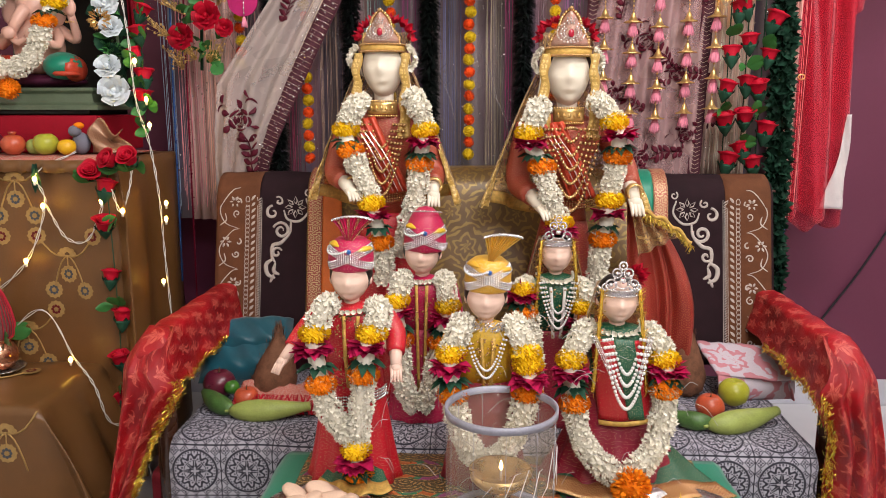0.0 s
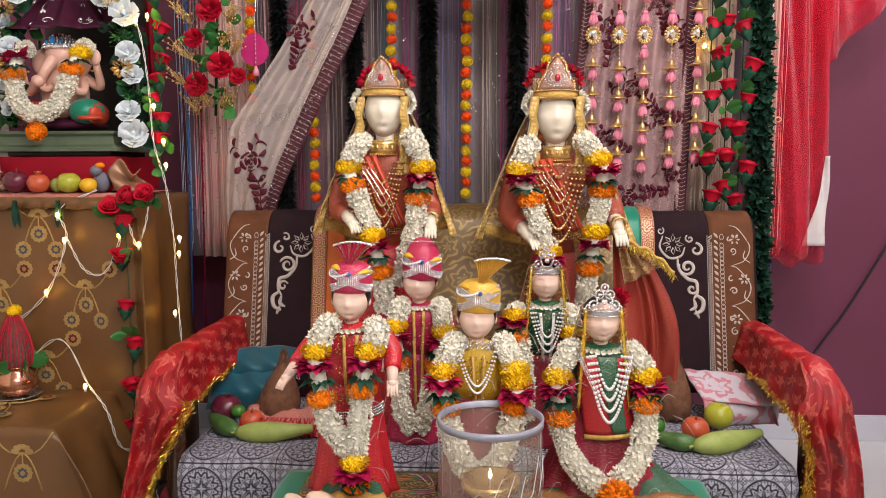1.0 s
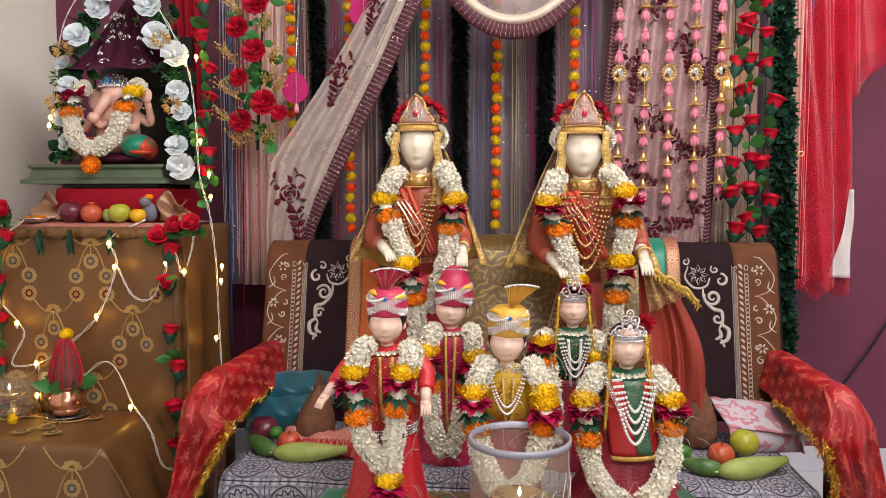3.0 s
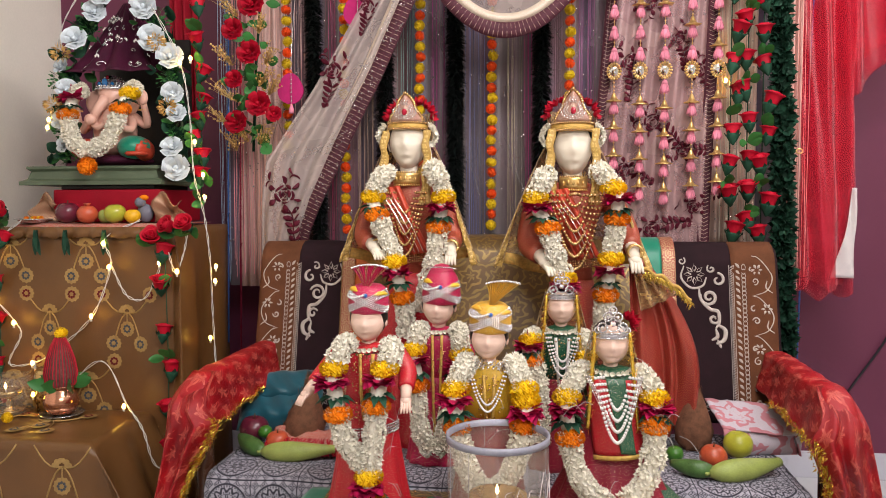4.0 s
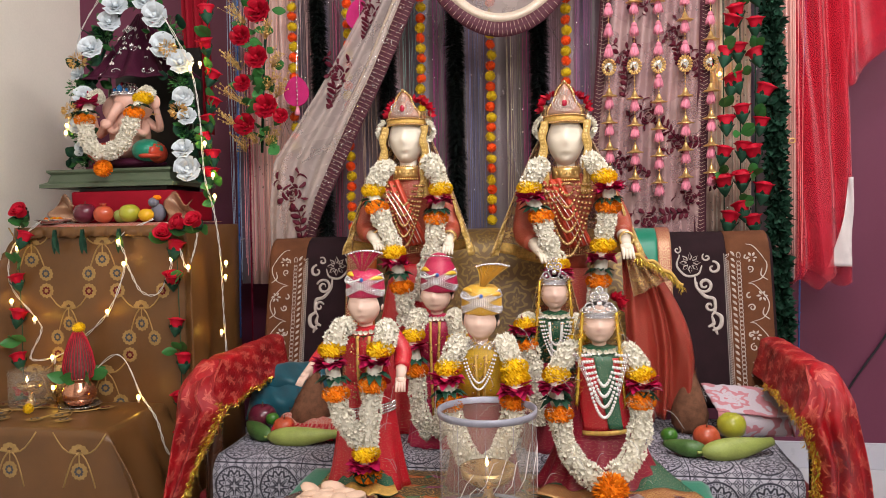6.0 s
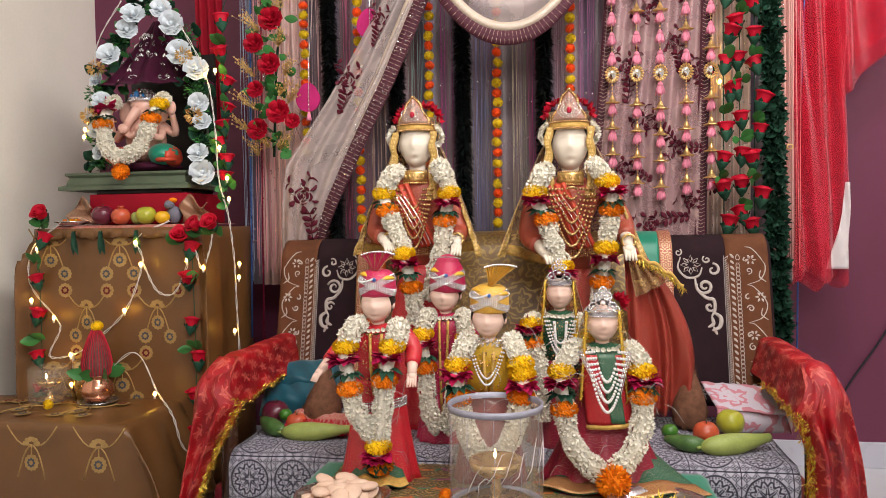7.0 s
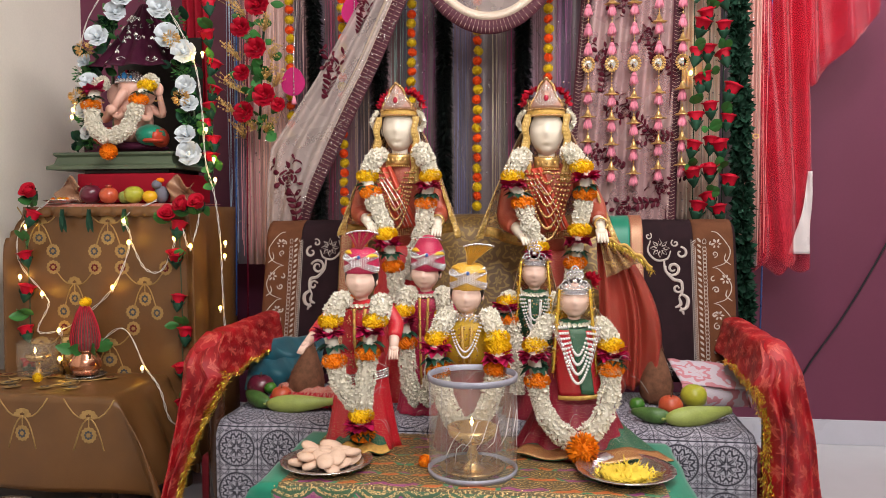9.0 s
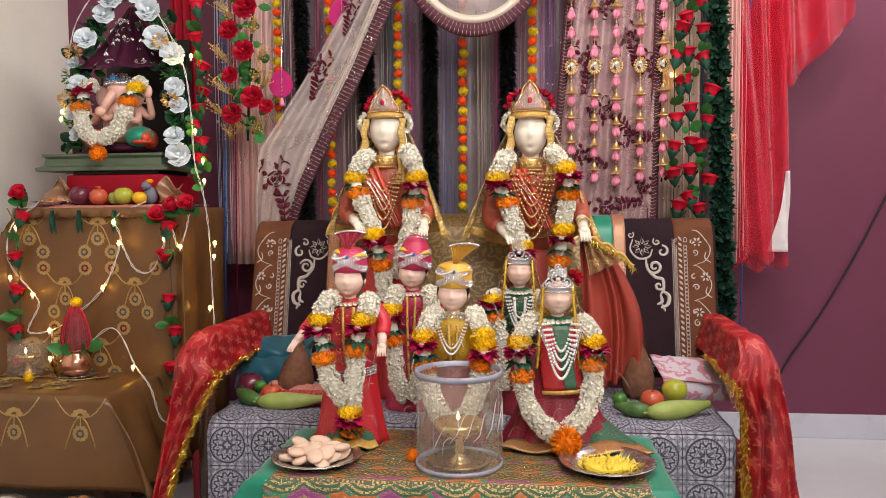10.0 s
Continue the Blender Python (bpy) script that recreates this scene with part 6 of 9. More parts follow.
def crown(x, y, z, r, h, gold, label):
    """A headband with a pointed, stone-set front plate and a beaded rim."""
    t = thing("crown", (x, y, z), label, "crown", "crowns of the statues and dolls")
    metal = M_GOLD if gold else M_SILVER
    b = Geo()
    b.lathe((x, y, z), [(r * 1.02, 0), (r * 1.09, h * 0.03), (r * 1.09, h * 0.17), (r * 1.04, h * 0.20)], 36, sy=1.06, caps=False)
    part("headband", b, M_PLATES if not gold else M_GOLDCLOTH, t)
    beads = Geo()
    for zz in (0.03, 0.21):
        stone_row(beads, [(x + r * 1.12 * math.cos(a), y + r * 1.18 * math.sin(a), z + h * zz) for a in (math.pi * (1 + i / 36) for i in range(37))], r * 0.055)
    part("beading", beads, M_GOLDPEARL if gold else M_SILVER, t)

    def half(v):
        return r * 0.84 * (1 - 0.985 * v) ** 0.6 * (1 + 0.10 * math.sin(3 * math.pi * v))
    if not gold:
        for dx, dz, q in ((0, 0.55, 0.44), (-0.58, 0.40, 0.28), (0.58, 0.40, 0.28), (-0.30, 0.78, 0.24), (0.30, 0.78, 0.24), (0, 1.02, 0.20), (-0.85, 0.30, 0.17), (0.85, 0.30, 0.17)):
            ring = Geo()
            n = int(34 * q) + 8
            stone_row(ring, [(x + r * (dx + q * math.cos(a)), y - r * (1.16 - 0.42 * dx * dx), z + h * dz + r * q * math.sin(a)) for a in (2 * math.pi * i / n for i in range(n))], r * 0.062)
            ring.ball((x + r * dx, y - r * (1.15 - 0.42 * dx * dx), z + h * dz), r * q * 0.42, 8, 6)
            part("stone_ring", ring, M_SILVER, t, "open ring of clear stones")
        part("red_stone", Geo().ball((x, y - r * 1.24, z + h * 0.55), (r * 0.12, r * 0.06, r * 0.16), 10, 8), M_RUBY, t, "red drop stone")
        return
    plate = Geo().sheet(lambda u, v: (x + (2 * u - 1) * half(v), y - r * 1.12 + 0.5 * r * (2 * u - 1) ** 2 + 0.12 * r * v, z + h * (0.24 + 0.76 * v)), 12, 10, (r * 2, h))
    part("front_plate", plate, M_PLATE if gold else M_PLATES, t, solid=0.002)
    rim = Geo()
    for s in (-1, 1):
        stone_row(rim, [(x + s * half(i / 14), y - r * 1.06 + 0.5 * r + 0.12 * r * i / 14 - r * 0.3 * (i / 14), z + h * (0.26 + 0.78 * i / 14)) for i in range(15)], r * 0.10)
    rim.ball((x, y - r * 0.98, z + h * 1.06), r * 0.11, 8, 6)
    part("beaded_rim", rim, M_GOLDPEARL if gold else M_SILVER, t)
    st = Geo()
    for q in (0.32, 0.46, 0.62):
        n = int(26 * q) + 8
        stone_row(st, [(x + r * q * math.cos(a) * 1.0, y - r * 1.17 + 0.09 * r * (0.5 + math.sin(a) * q), z + h * (0.52 + 0.36 * q * math.sin(a) + (0.10 if math.sin(a) > 0.9 else 0))) for a in (2 * math.pi * i / n for i in range(n))], r * 0.045)
    part("stonework", st, M_SILVER, t, "rows of clear stones")
    part("red_stone", Geo().ball((x, y - r * 1.19, z + h * 0.50), (r * 0.14, r * 0.06, r * 0.18), 10, 8), M_RUBY, t, "red drop stone")


crown(-0.249, 1.925, 1.232, 0.051, 0.092, True, "gold crown with pearl rim and red stone")
crown(0.201, 1.895, 1.218, 0.052, 0.103, True, "gold crown with pearl rim and red stone")
crown(0.170, 1.733, 0.792, 0.034, 0.062, False, "silver stone-set tiara of a small doll")
crown(0.270, 1.482, 0.740, 0.036, 0.062, False, "silver stone-set tiara of a small doll")
for cx, cy, cz in ((-0.249, 1.96, 1.275), (0.201, 1.93, 1.27), (0.30, 1.515, 0.765)):
    g = Geo()
    small_r = cz < 1
    for k in range(9 if not small_r else 4):
        a = math.pi * k / 8 if not small_r else 0.4 * k
        rr = 0.056 if not small_r else 0.012
        g.blossom((cx + rr * math.cos(a), cy, cz + 0.6 * rr * math.sin(a)), (math.cos(a), -0.5, math.sin(a)), 0.026, 7, 0, 0.8)
    single("posy", g, M_ROSE, "red rose petals tucked behind the crown", "flowers")
for cx, cy, cz in ((-0.249, 1.93, 1.235), (0.201, 1.90, 1.225)):
    for s in (-1, 1):
        g = Geo()
        for k in range(26):
            t = k / 25
            g.blossom((cx + s * (0.058 + 0.018 * math.sin(t * 3)), cy - 0.02 + random.gauss(0, 0.005), cz - 0.055 * t + 0.012), (s, -0.7, random.uniform(-0.5, 0.5)), 0.014, 6)
        g.tube([(cx + s * 0.062, cy - 0.02, cz - 0.04), (cx + s * 0.07, cy - 0.025, cz - 0.09), (cx + s * 0.062, cy - 0.02, cz - 0.135)], 0.002, 5)
        single("posy", g, M_WHITE, "small white flower bunch beside the crown", "flowers")


def veil(x, y, top, low, half, side, label):
    """Thin net from the crown over the shoulders, with gold lace strips beside the face."""
    t = thing("veil", (x, y, low), label, "veil")

    def at(u, v):
        a = lerp(-0.25, math.pi + 0.25, u)
        z = lerp(top, low, v)
        w = lerp(0.066, half, max(0, v - 0.22) ** 0.85 / 0.78 ** 0.85) if v > 0.22 else 0.066
        fold = 1 + 0.06 * math.sin(u * 40) * v
        return (x + w * math.cos(a) * fold, y + 0.035 + (0.055 + 0.02 * v) * math.sin(a) * fold - 0.05 * v, z + 0.02 * math.sin(u * 9) * v)
    part("net", Geo().sheet(at, 60, 30, (0.5, top - low)), M_VEIL, t, solid=0.0006)
    for s in (-1, 1):
        for q in range(2):
            p = smooth_path([(x + s * (0.054 + 0.005 * q), y - 0.045, top - 0.06), (x + s * (0.056 + 0.006 * q), y - 0.055, top - 0.15), (x + s * (0.050 + 0.016 * q), y - 0.07, top - 0.26)], 20)
            p = [w + Vector((0.003 * math.sin(i * 0.9 + q), 0.003 * math.cos(i * 0.7), 0)) for i, w in enumerate(p)]
            part("lace_strip", ribbon_geo(lambda k: p[min(20, int(k * 20))].lerp(p[min(20, int(k * 20) + 1)], k * 20 % 1), 0.008, (0, 1, 0.2), 40), M_GOLDLACE, t, "gold lace strip", solid=0.001)
        u0 = 0.0 if s > 0 else 1.0
        du = 0.10 if s > 0 else -0.10
        hemg = Geo().sheet(lambda u, v: Vector(at(u0 + du * u * (0.3 + 0.7 * v), lerp(0.55, 1.0, v))) + Vector((0, -0.012 - 0.006 * math.sin(v * 22 + u * 4), -0.01 * u)), 8, 30, (0.04, 0.2))
        part("gold_hem", hemg, M_GOLDLACE, t, "gold fringed hem", solid=0.001)
    low_hem = Geo().sheet(lambda u, v: Vector(at(u, lerp(0.93, 1.0, v))) + Vector((0, -0.004, 0)), 60, 3, (0.5, 0.03))
    part("lower_border", low_hem, M_GOLDCLOTH, t, "gold woven lower border", solid=0.0008)


veil(-0.249, 1.93, 1.29, 0.86, 0.185, 1, "gold-brown net veil with gold lace over the statue")
veil(0.201, 1.90, 1.285, 0.85, 0.20, 1, "gold-brown net veil with gold lace over the statue")
for vx, vy, vt in ((0.170, 1.733, 0.805), (0.270, 1.482, 0.755)):
    t = thing("veil", (vx, vy, vt - 0.2), "thin gold tinsel veil strands on a small doll", "veil")
    for s in (-1, 1):
        g = Geo()
        pth = smooth_path([(vx + s * 0.036, vy - 0.03, vt), (vx + s * 0.042, vy - 0.045, vt - 0.08), (vx + s * 0.052, vy - 0.06, vt - 0.20)], 30)
        g.tube(pth, 0.004, 5, flat=0.5)
        for k in range(170):
            p = random.choice(pth)
            d = Vector((random.gauss(0, 1), random.gauss(-0.3, 0.6), random.gauss(0, 1))).normalized()
            g.petal(p, d, d.orthogonal(), 0.014, 0.0018)
        part("tinsel_strand", g, M_TINSELG, t)
    part("net", Geo().sheet(lambda u, v: (vx + lerp(0.04, 0.085, v) * math.cos(lerp(-0.2, math.pi + 0.2, u)), vy + 0.02 + 0.04 * math.sin(lerp(-0.2, math.pi + 0.2, u)), vt - 0.17 * v), 24, 10, (0.2, 0.2)), M_VEIL, t, solid=0.0006)


# flower garlands
def strand(g, pts, t0, t1, r, m):
    n = len(pts) - 1
    a, b = int(t0 * n), int(t1 * n)
    for i in range(a, b):
        p, d = pts[i], (pts[i + 1] - pts[i]).normalized()
        s = d.orthogonal().normalized()
        q = d.cross(s)
        lump = r * (0.92 + 0.22 * wav(i * 0.33, p.x * 9))
        for k in range(12):
            an = 2 * math.pi * (k + 0.5 * (i % 2)) / 12 + random.uniform(-0.25, 0.25)
            o = s * math.cos(an) + q * math.sin(an)
            if o.y > 0.55:
                continue
            g.blossom(p + o * lump * 0.72, o + d * random.uniform(-0.8, 0.8), lump * random.uniform(0.28, 0.44), 5, m, 0.7)


def marigold_tuft(g, p, d, r, m):
    g.ball(p, r * 0.72, 10, 7, m)
    g.ruffle(p, (r * 1.15, r, r * 0.66), 240, r * 0.29, m, 0.8)


def garland(label, r, strands, dark=False):
    """strands: (path, list of bands); a band is its place along the strand and the order of its colours."""
    f = strands[0][0][0]
    t = thing("flower_garland", f, label, "garland", "flower garlands on the statues and dolls")
    for path, bands in strands:
        length = sum((Vector(b) - Vector(a)).length for a, b in zip(path, path[1:]))
        path = list(path)
        p0, p1 = Vector(path[0]), Vector(path[1])
        path[0] = (p1.x + 0.3 * (p0.x - p1.x), p0.y, p1.z + 0.35 * (p0.z - p1.z))
        pts = smooth_path(path, max(12, int(length / (r * 0.23))))
        white = Geo()
        cut, cuts = 0.0, []
        for where, order in bands:
            w = r * 0.62 * len(order) / length
            cuts.append((cut, max(cut, where - w / 2)))
            cut = where + w / 2
        cuts.append((cut, 1.0))
        for a, b in cuts:
            if b - a > 0.01:
                strand(white, pts, a, b, r, 0)
        white.tube(pts, r * 0.62, 8)
        part("blossoms", white, M_WHITE, t, "white tuberose blossoms")
        for where, order in bands:
            for k, ch in enumerate(order):
                s = where + (k - (len(order) - 1) / 2) * r * 0.95 / length
                i = min(len(pts) - 2, max(0, int(s * (len(pts) - 1))))
                p = pts[i] + Vector((0, -r * 0.15, 0))
                d = (pts[i + 1] - pts[i]).normalized()
                g = Geo()
                if ch in "yo":
                    marigold_tuft(g, p, d, r * 1.12, 0)
                    part("marigold", g, M_YELLOW if ch == "y" else M_ORANGE, t, "yellow marigold" if ch == "y" else "orange marigold")
                elif ch == "r":
                    for q in range(26):
                        an = q * 2.4
                        o = Vector((math.cos(an), -0.9 + 0.9 * math.sin(an), 0.25 * math.sin(an * 1.7)))
                        g.petal(p + o * r * 0.25, o.normalized(), Vector((0, 0, 1)), r * random.uniform(1.15, 1.6), r * 1.05, 0, random.uniform(-0.25, 0.2))
                    part("rose_petals", g, M_PINKROSE, t, "deep red rose petals")
                else:
                    for q in range(9):
                        an = math.pi * (0.85 + 1.3 * q / 8)
                        o = Vector((math.cos(an), math.sin(an) * 0.8, random.uniform(-0.35, 0.1))).normalized()
                        g.petal(p, o, Vector((0, 0, 1)), r * random.uniform(1.35, 1.75), r * 0.75, 0, -0.2)
                    part("leaves", g, M_DLEAF, t, "dark green leaves")
    return t


garland("white garland with marigold and rose bands on the tall statue", 0.029, (
    (((-0.27, 1.89, 1.149), (-0.31, 1.84, 1.099), (-0.331, 1.84, 1.042), (-0.307, 1.82, 0.978), (-0.274, 1.80, 0.91), (-0.254, 1.79, 0.833), (-0.239, 1.80, 0.748), (-0.237, 1.82, 0.677)), ((0.33, "ygo"), (0.72, "yrgo"))),
    (((-0.213, 1.89, 1.148), (-0.161, 1.84, 1.113), (-0.139, 1.84, 1.054), (-0.149, 1.83, 0.985), (-0.158, 1.82, 0.90), (-0.176, 1.82, 0.832), (-0.209, 1.84, 0.744)), ((0.45, "yrgo"),))))
garland("white garland with marigold and rose bands on the tall statue", 0.029, (
    (((0.162, 1.86, 1.132), (0.125, 1.81, 1.09), (0.105, 1.80, 1.032), (0.134, 1.78, 0.973), (0.155, 1.76, 0.90), (0.175, 1.75, 0.851), (0.18, 1.75, 0.81)), ((0.42, "yrgo"), (0.92, "yr"))),
    (((0.238, 1.86, 1.13), (0.278, 1.81, 1.104), (0.311, 1.80, 1.046), (0.31, 1.79, 0.98), (0.299, 1.79, 0.915), (0.289, 1.79, 0.832), (0.278, 1.80, 0.749), (0.279, 1.82, 0.68)), ((0.33, "yrgo"), (0.70, "yrgo")))))
garland("white garland with marigold and rose bands on the red doll", 0.027, (
    (((-0.282, 1.435, 0.733), (-0.304, 1.395, 0.719), (-0.320, 1.385, 0.664), (-0.306, 1.365, 0.604), (-0.295, 1.365, 0.541), (-0.267, 1.365, 0.496), (-0.246, 1.365, 0.475)), ((0.43, "yrgo"),)),
    (((-0.235, 1.435, 0.729), (-0.193, 1.395, 0.713), (-0.213, 1.385, 0.665), (-0.22, 1.365, 0.619), (-0.227, 1.365, 0.549), (-0.236, 1.365, 0.485), (-0.238, 1.36, 0.440), (-0.235, 1.365, 0.405)), ((0.36, "yrgo"), (0.92, "yrgo")))))
garland("white garland with marigold and rose bands on the crimson doll", 0.027, (
    (((-0.169, 1.73, 0.729), (-0.187, 1.70, 0.699), (-0.196, 1.69, 0.643), (-0.185, 1.68, 0.58), (-0.183, 1.68, 0.499), (-0.170, 1.68, 0.433), (-0.147, 1.68, 0.414)), ((0.40, "yrgo"),)),
    (((-0.114, 1.73, 0.729), (-0.082, 1.70, 0.70), (-0.077, 1.69, 0.644), (-0.092, 1.68, 0.581), (-0.109, 1.68, 0.50), (-0.126, 1.68, 0.434), (-0.144, 1.68, 0.414)), ((0.42, "yrgo"),))))
garland("white garland with marigold and rose bands on the yellow doll", 0.027, (
    (((-0.02, 1.445, 0.696), (-0.043, 1.405, 0.677), (-0.059, 1.395, 0.63), (-0.054, 1.375, 0.577), (-0.041, 1.375, 0.508), (-0.016, 1.375, 0.446), (0.011, 1.375, 0.423)), ((0.42, "yrgo"),)),
    (((0.042, 1.445, 0.697), (0.073, 1.405, 0.678), (0.088, 1.395, 0.631), (0.088, 1.375, 0.58), (0.074, 1.375, 0.51), (0.046, 1.375, 0.447), (0.014, 1.375, 0.423)), ((0.42, "yyro"),))))
garland("white garland with marigold and rose bands on the green-bloused doll", 0.026, (
    (((0.131, 1.73, 0.714), (0.095, 1.70, 0.693), (0.089, 1.69, 0.662), (0.109, 1.68, 0.623), (0.118, 1.68, 0.568), (0.124, 1.69, 0.501), (0.127, 1.69, 0.437)), ((0.30, "yrgo"),)),
    (((0.212, 1.73, 0.714), (0.232, 1.70, 0.686), (0.227, 1.69, 0.647), (0.219, 1.69, 0.583)), ((0.8, "yrg"),))))
garland("long looped white garland with marigold bands on the seated doll", 0.027, (
    (((0.243, 1.48, 0.676), (0.197, 1.45, 0.659), (0.173, 1.43, 0.612), (0.179, 1.41, 0.553), (0.19, 1.40, 0.486), (0.217, 1.38, 0.44), (0.264, 1.37, 0.402)), ((0.43, "yrgo"),)),
    (((0.303, 1.48, 0.677), (0.343, 1.45, 0.653), (0.358, 1.43, 0.608), (0.353, 1.41, 0.57), (0.35, 1.40, 0.51), (0.324, 1.38, 0.445), (0.27, 1.37, 0.402)), ((0.40, "yrgo"),))))

# collars, necklaces
for nx, ny, nz, nr, kind in ((-0.258, 1.455, 0.722, 0.040, "w"), (-0.140, 1.745, 0.716, 0.036, "w"), (0.008, 1.455, 0.688, 0.044, "t"), (0.170, 1.735, 0.722, 0.036, "w"), (0.270, 1.485, 0.678, 0.042, "w")):
    g = Geo()
    if kind == "w":
        for k in range(15):
            a = math.pi * (0.95 + 1.1 * k / 14)
            p = Vector((nx + nr * math.cos(a), ny + nr * 1.0 * math.sin(a), nz - 0.012 * math.sin(math.pi * k / 14)))
            g.blossom(p, (math.cos(a), math.sin(a), 0.3), 0.011, 6, 0, 0.8)
            g.blossom(p - Vector((0, 0, 0.008)), (math.cos(a), math.sin(a), -0.5), 0.010, 5, 1, 0.4)
        single("flower_collar", g, [M_WHITE, M_LEAF], "small collar of white buds and green leaves", "garland")
    else:
        for k in range(420):
            a = math.pi * (0.9 + 1.2 * random.random())
            p = Vector((nx + nr * math.cos(a), ny + nr * math.sin(a), nz - 0.010 * (1 - math.cos(a - 1.5 * math.pi) ** 2)))
            d = Vector((random.gauss(0, 1), random.gauss(0, 1), random.gauss(0, 1))).normalized()
            g.petal(p, d, d.orthogonal(), 0.013, 0.002)
        single("tinsel_collar", g, M_SILVER, "fluffy silver tinsel collar on a doll", "garland")


def necklace(name, x, y, z, half, drop, bead, rows, mt, label, step=2.1):
    t = thing(name, (x, y, z - drop), label, "necklace", "necklaces")
    for q in range(rows):
        k = 1 - 0.17 * q
        g = Geo()
        length = 2 * math.hypot(half * k, drop * k)
        n = max(8, int(length / (bead * step)))
        for i in range(n + 1):
            s = i / n * 2 - 1
            g.ball((x + half * (1 - 0.13 * q) * s, y - 0.02 * (1 - s * s) - 0.003 * (rows - q), z - drop * k * (1 - abs(s) ** 1.9)), bead, 7, 5)
        part("bead_string", g, mt, t)
    return t


necklace("necklace", -0.245, 1.868, 1.06, 0.055, 0.17, 0.0042, 5, M_GOLDPEARL, "long gold bead necklaces on the tall statue")
necklace("necklace", 0.205, 1.835, 1.05, 0.070, 0.19, 0.0046, 7, M_GOLDPEARL, "many gold bead necklaces on the tall statue")
necklace("necklace", 0.275, 1.408, 0.668, 0.044, 0.128, 0.0036, 4, M_PEARL, "four-row white pearl necklace on the seated doll")
necklace("necklace", 0.172, 1.690, 0.712, 0.042, 0.10, 0.0030, 3, M_PEARL, "pearl necklace on a small doll")
necklace("necklace", 0.010, 1.405, 0.675, 0.040, 0.08, 0.0026, 2, M_PEARL, "thin pearl necklace on the yellow doll")
for cx, cy, cz in ((-0.248, 1.872, 1.085), (0.203, 1.84, 1.068)):
    t = thing("choker", (cx, cy, cz), "broad stamped gold choker with small drops", "necklace")
    plate = Geo().sheet(lambda u, v: (cx + 0.036 * (2 * u - 1), cy + 0.02 * (2 * u - 1) ** 2, cz + 0.03 * v), 12, 4, (0.08, 0.03))
    part("plate", plate, M_GOLD, t, solid=0.003)
    d = Geo()
    for k in range(13):
        d.ball((cx - 0.034 + 0.0057 * k, cy - 0.002 + 0.02 * (k / 6 - 1) ** 2, cz - 0.004), 0.0030, 6, 5)
        d.ball((cx - 0.034 + 0.0057 * k, cy - 0.002 + 0.02 * (k / 6 - 1) ** 2, cz + 0.032), 0.0024, 6, 5)
    for k in range(5):
        a = cx - 0.026 + 0.013 * k
        d.lathe((a, cy - 0.003 + 0.02 * ((a - cx) / 0.036) ** 2, cz + 0.008), [(0.0, 0.0), (0.005, 0.004), (0.0, 0.014)], 8)
    part("beading", d, M_GOLD, t)
    bang = Geo()
    for s, bx, by, bz in ((-1, cx - 0.066, cy - 0.05, 0.918 if cx < 0 else 0.888), (1, cx + (0.13 if cx < 0 else 0.154), cy - 0.04, 0.915 if cx < 0 else 0.905)):
        for k in range(3):
            bang.tube([(bx + 0.018 * math.cos(a), by + 0.010 * k, bz + 0.018 * math.sin(a)) for a in (2 * math.pi * i / 16 for i in range(17))], 0.0030, 6)
    single("bangles", bang, M_GOLD, "gold bangles on the statue wrists", "bangles")

# sari ends beside the statues
def pallu(u, v):
    top = Vector((lerp(0.345, 0.40, u), lerp(1.83, 1.88, u), lerp(0.90, 0.875, u)))
    low = Vector((lerp(0.37, 0.545, u), lerp(1.84, 1.92, u), lerp(0.40, 0.43, u)))
    p = top.lerp(low, v)
    p.x += 0.055 * math.sin(math.pi * v) * u
    p.y += 0.022 * math.sin(u * 19 + 4 * wav(u * 3 + v, 2) + v) * (0.4 + 0.8 * v)
    return p


sp = thing("sari_end", (0.46, 1.87, 0.38), "copper-red silk sari end spread beside the statue", "cloth")
part("silk", Geo().sheet(pallu, 40, 30, (0.25, 0.5)), M_PALLU, sp, solid=0.0015)
part("gold_border", ribbon_geo(lambda t: Vector((lerp(0.375, 0.505, t), lerp(1.80, 1.845, t), 0.862 - 0.085 * t + 0.012 * math.sin(math.pi * t) + 0.004 * math.sin(t * 19))), 0.005, (0, 1, 0), 40), M_GOLDCLOTH, sp, "gold woven border", solid=0.001)
fringe = Geo()
for k in range(240):
    t = random.random()
    o = Vector((lerp(0.375, 0.505, t), lerp(1.80, 1.845, t) - 0.004, 0.860 - 0.085 * t + 0.012 * math.sin(math.pi * t)))
    d = Vector((random.gauss(0.25, 0.25), random.gauss(0, 0.2), -1)).normalized()
    fringe.petal(o, d, Vector((0, 1, 0)), random.uniform(0.014, 0.028), 0.0022)
tagged(part("gold_fringe", fringe, M_TINSELG, sp, "gold thread fringe"), kind="stuff")
part("net", Geo().sheet(lambda u, v: Vector((lerp(0.345, 0.375, v) + 0.11 * u * (0.4 + v * 0.6), 1.815 + 0.03 * u + 0.012 * math.sin(u * 20), lerp(0.91, 0.84, u) - v * 0.16 * (0.25 + 0.75 * (1 - u)))), 20, 14, (0.14, 0.16)), M_VEIL, sp, "gold net end of the veil", solid=0.0006)
gs = thing("green_sari_border", (0.48, 2.15, 0.6), "green silk with peach ribbon laid over the sofa back", "cloth")
part("silk", Geo().sheet(lambda u, v: back_point(lerp(0.415, 0.475, u), 0.05 + 0.78 * v, 0.020 + 0.003 * wav(v * 8, 2)), 8, 26, (0.06, 0.7)), M_GREENSILK, gs, solid=0.002)
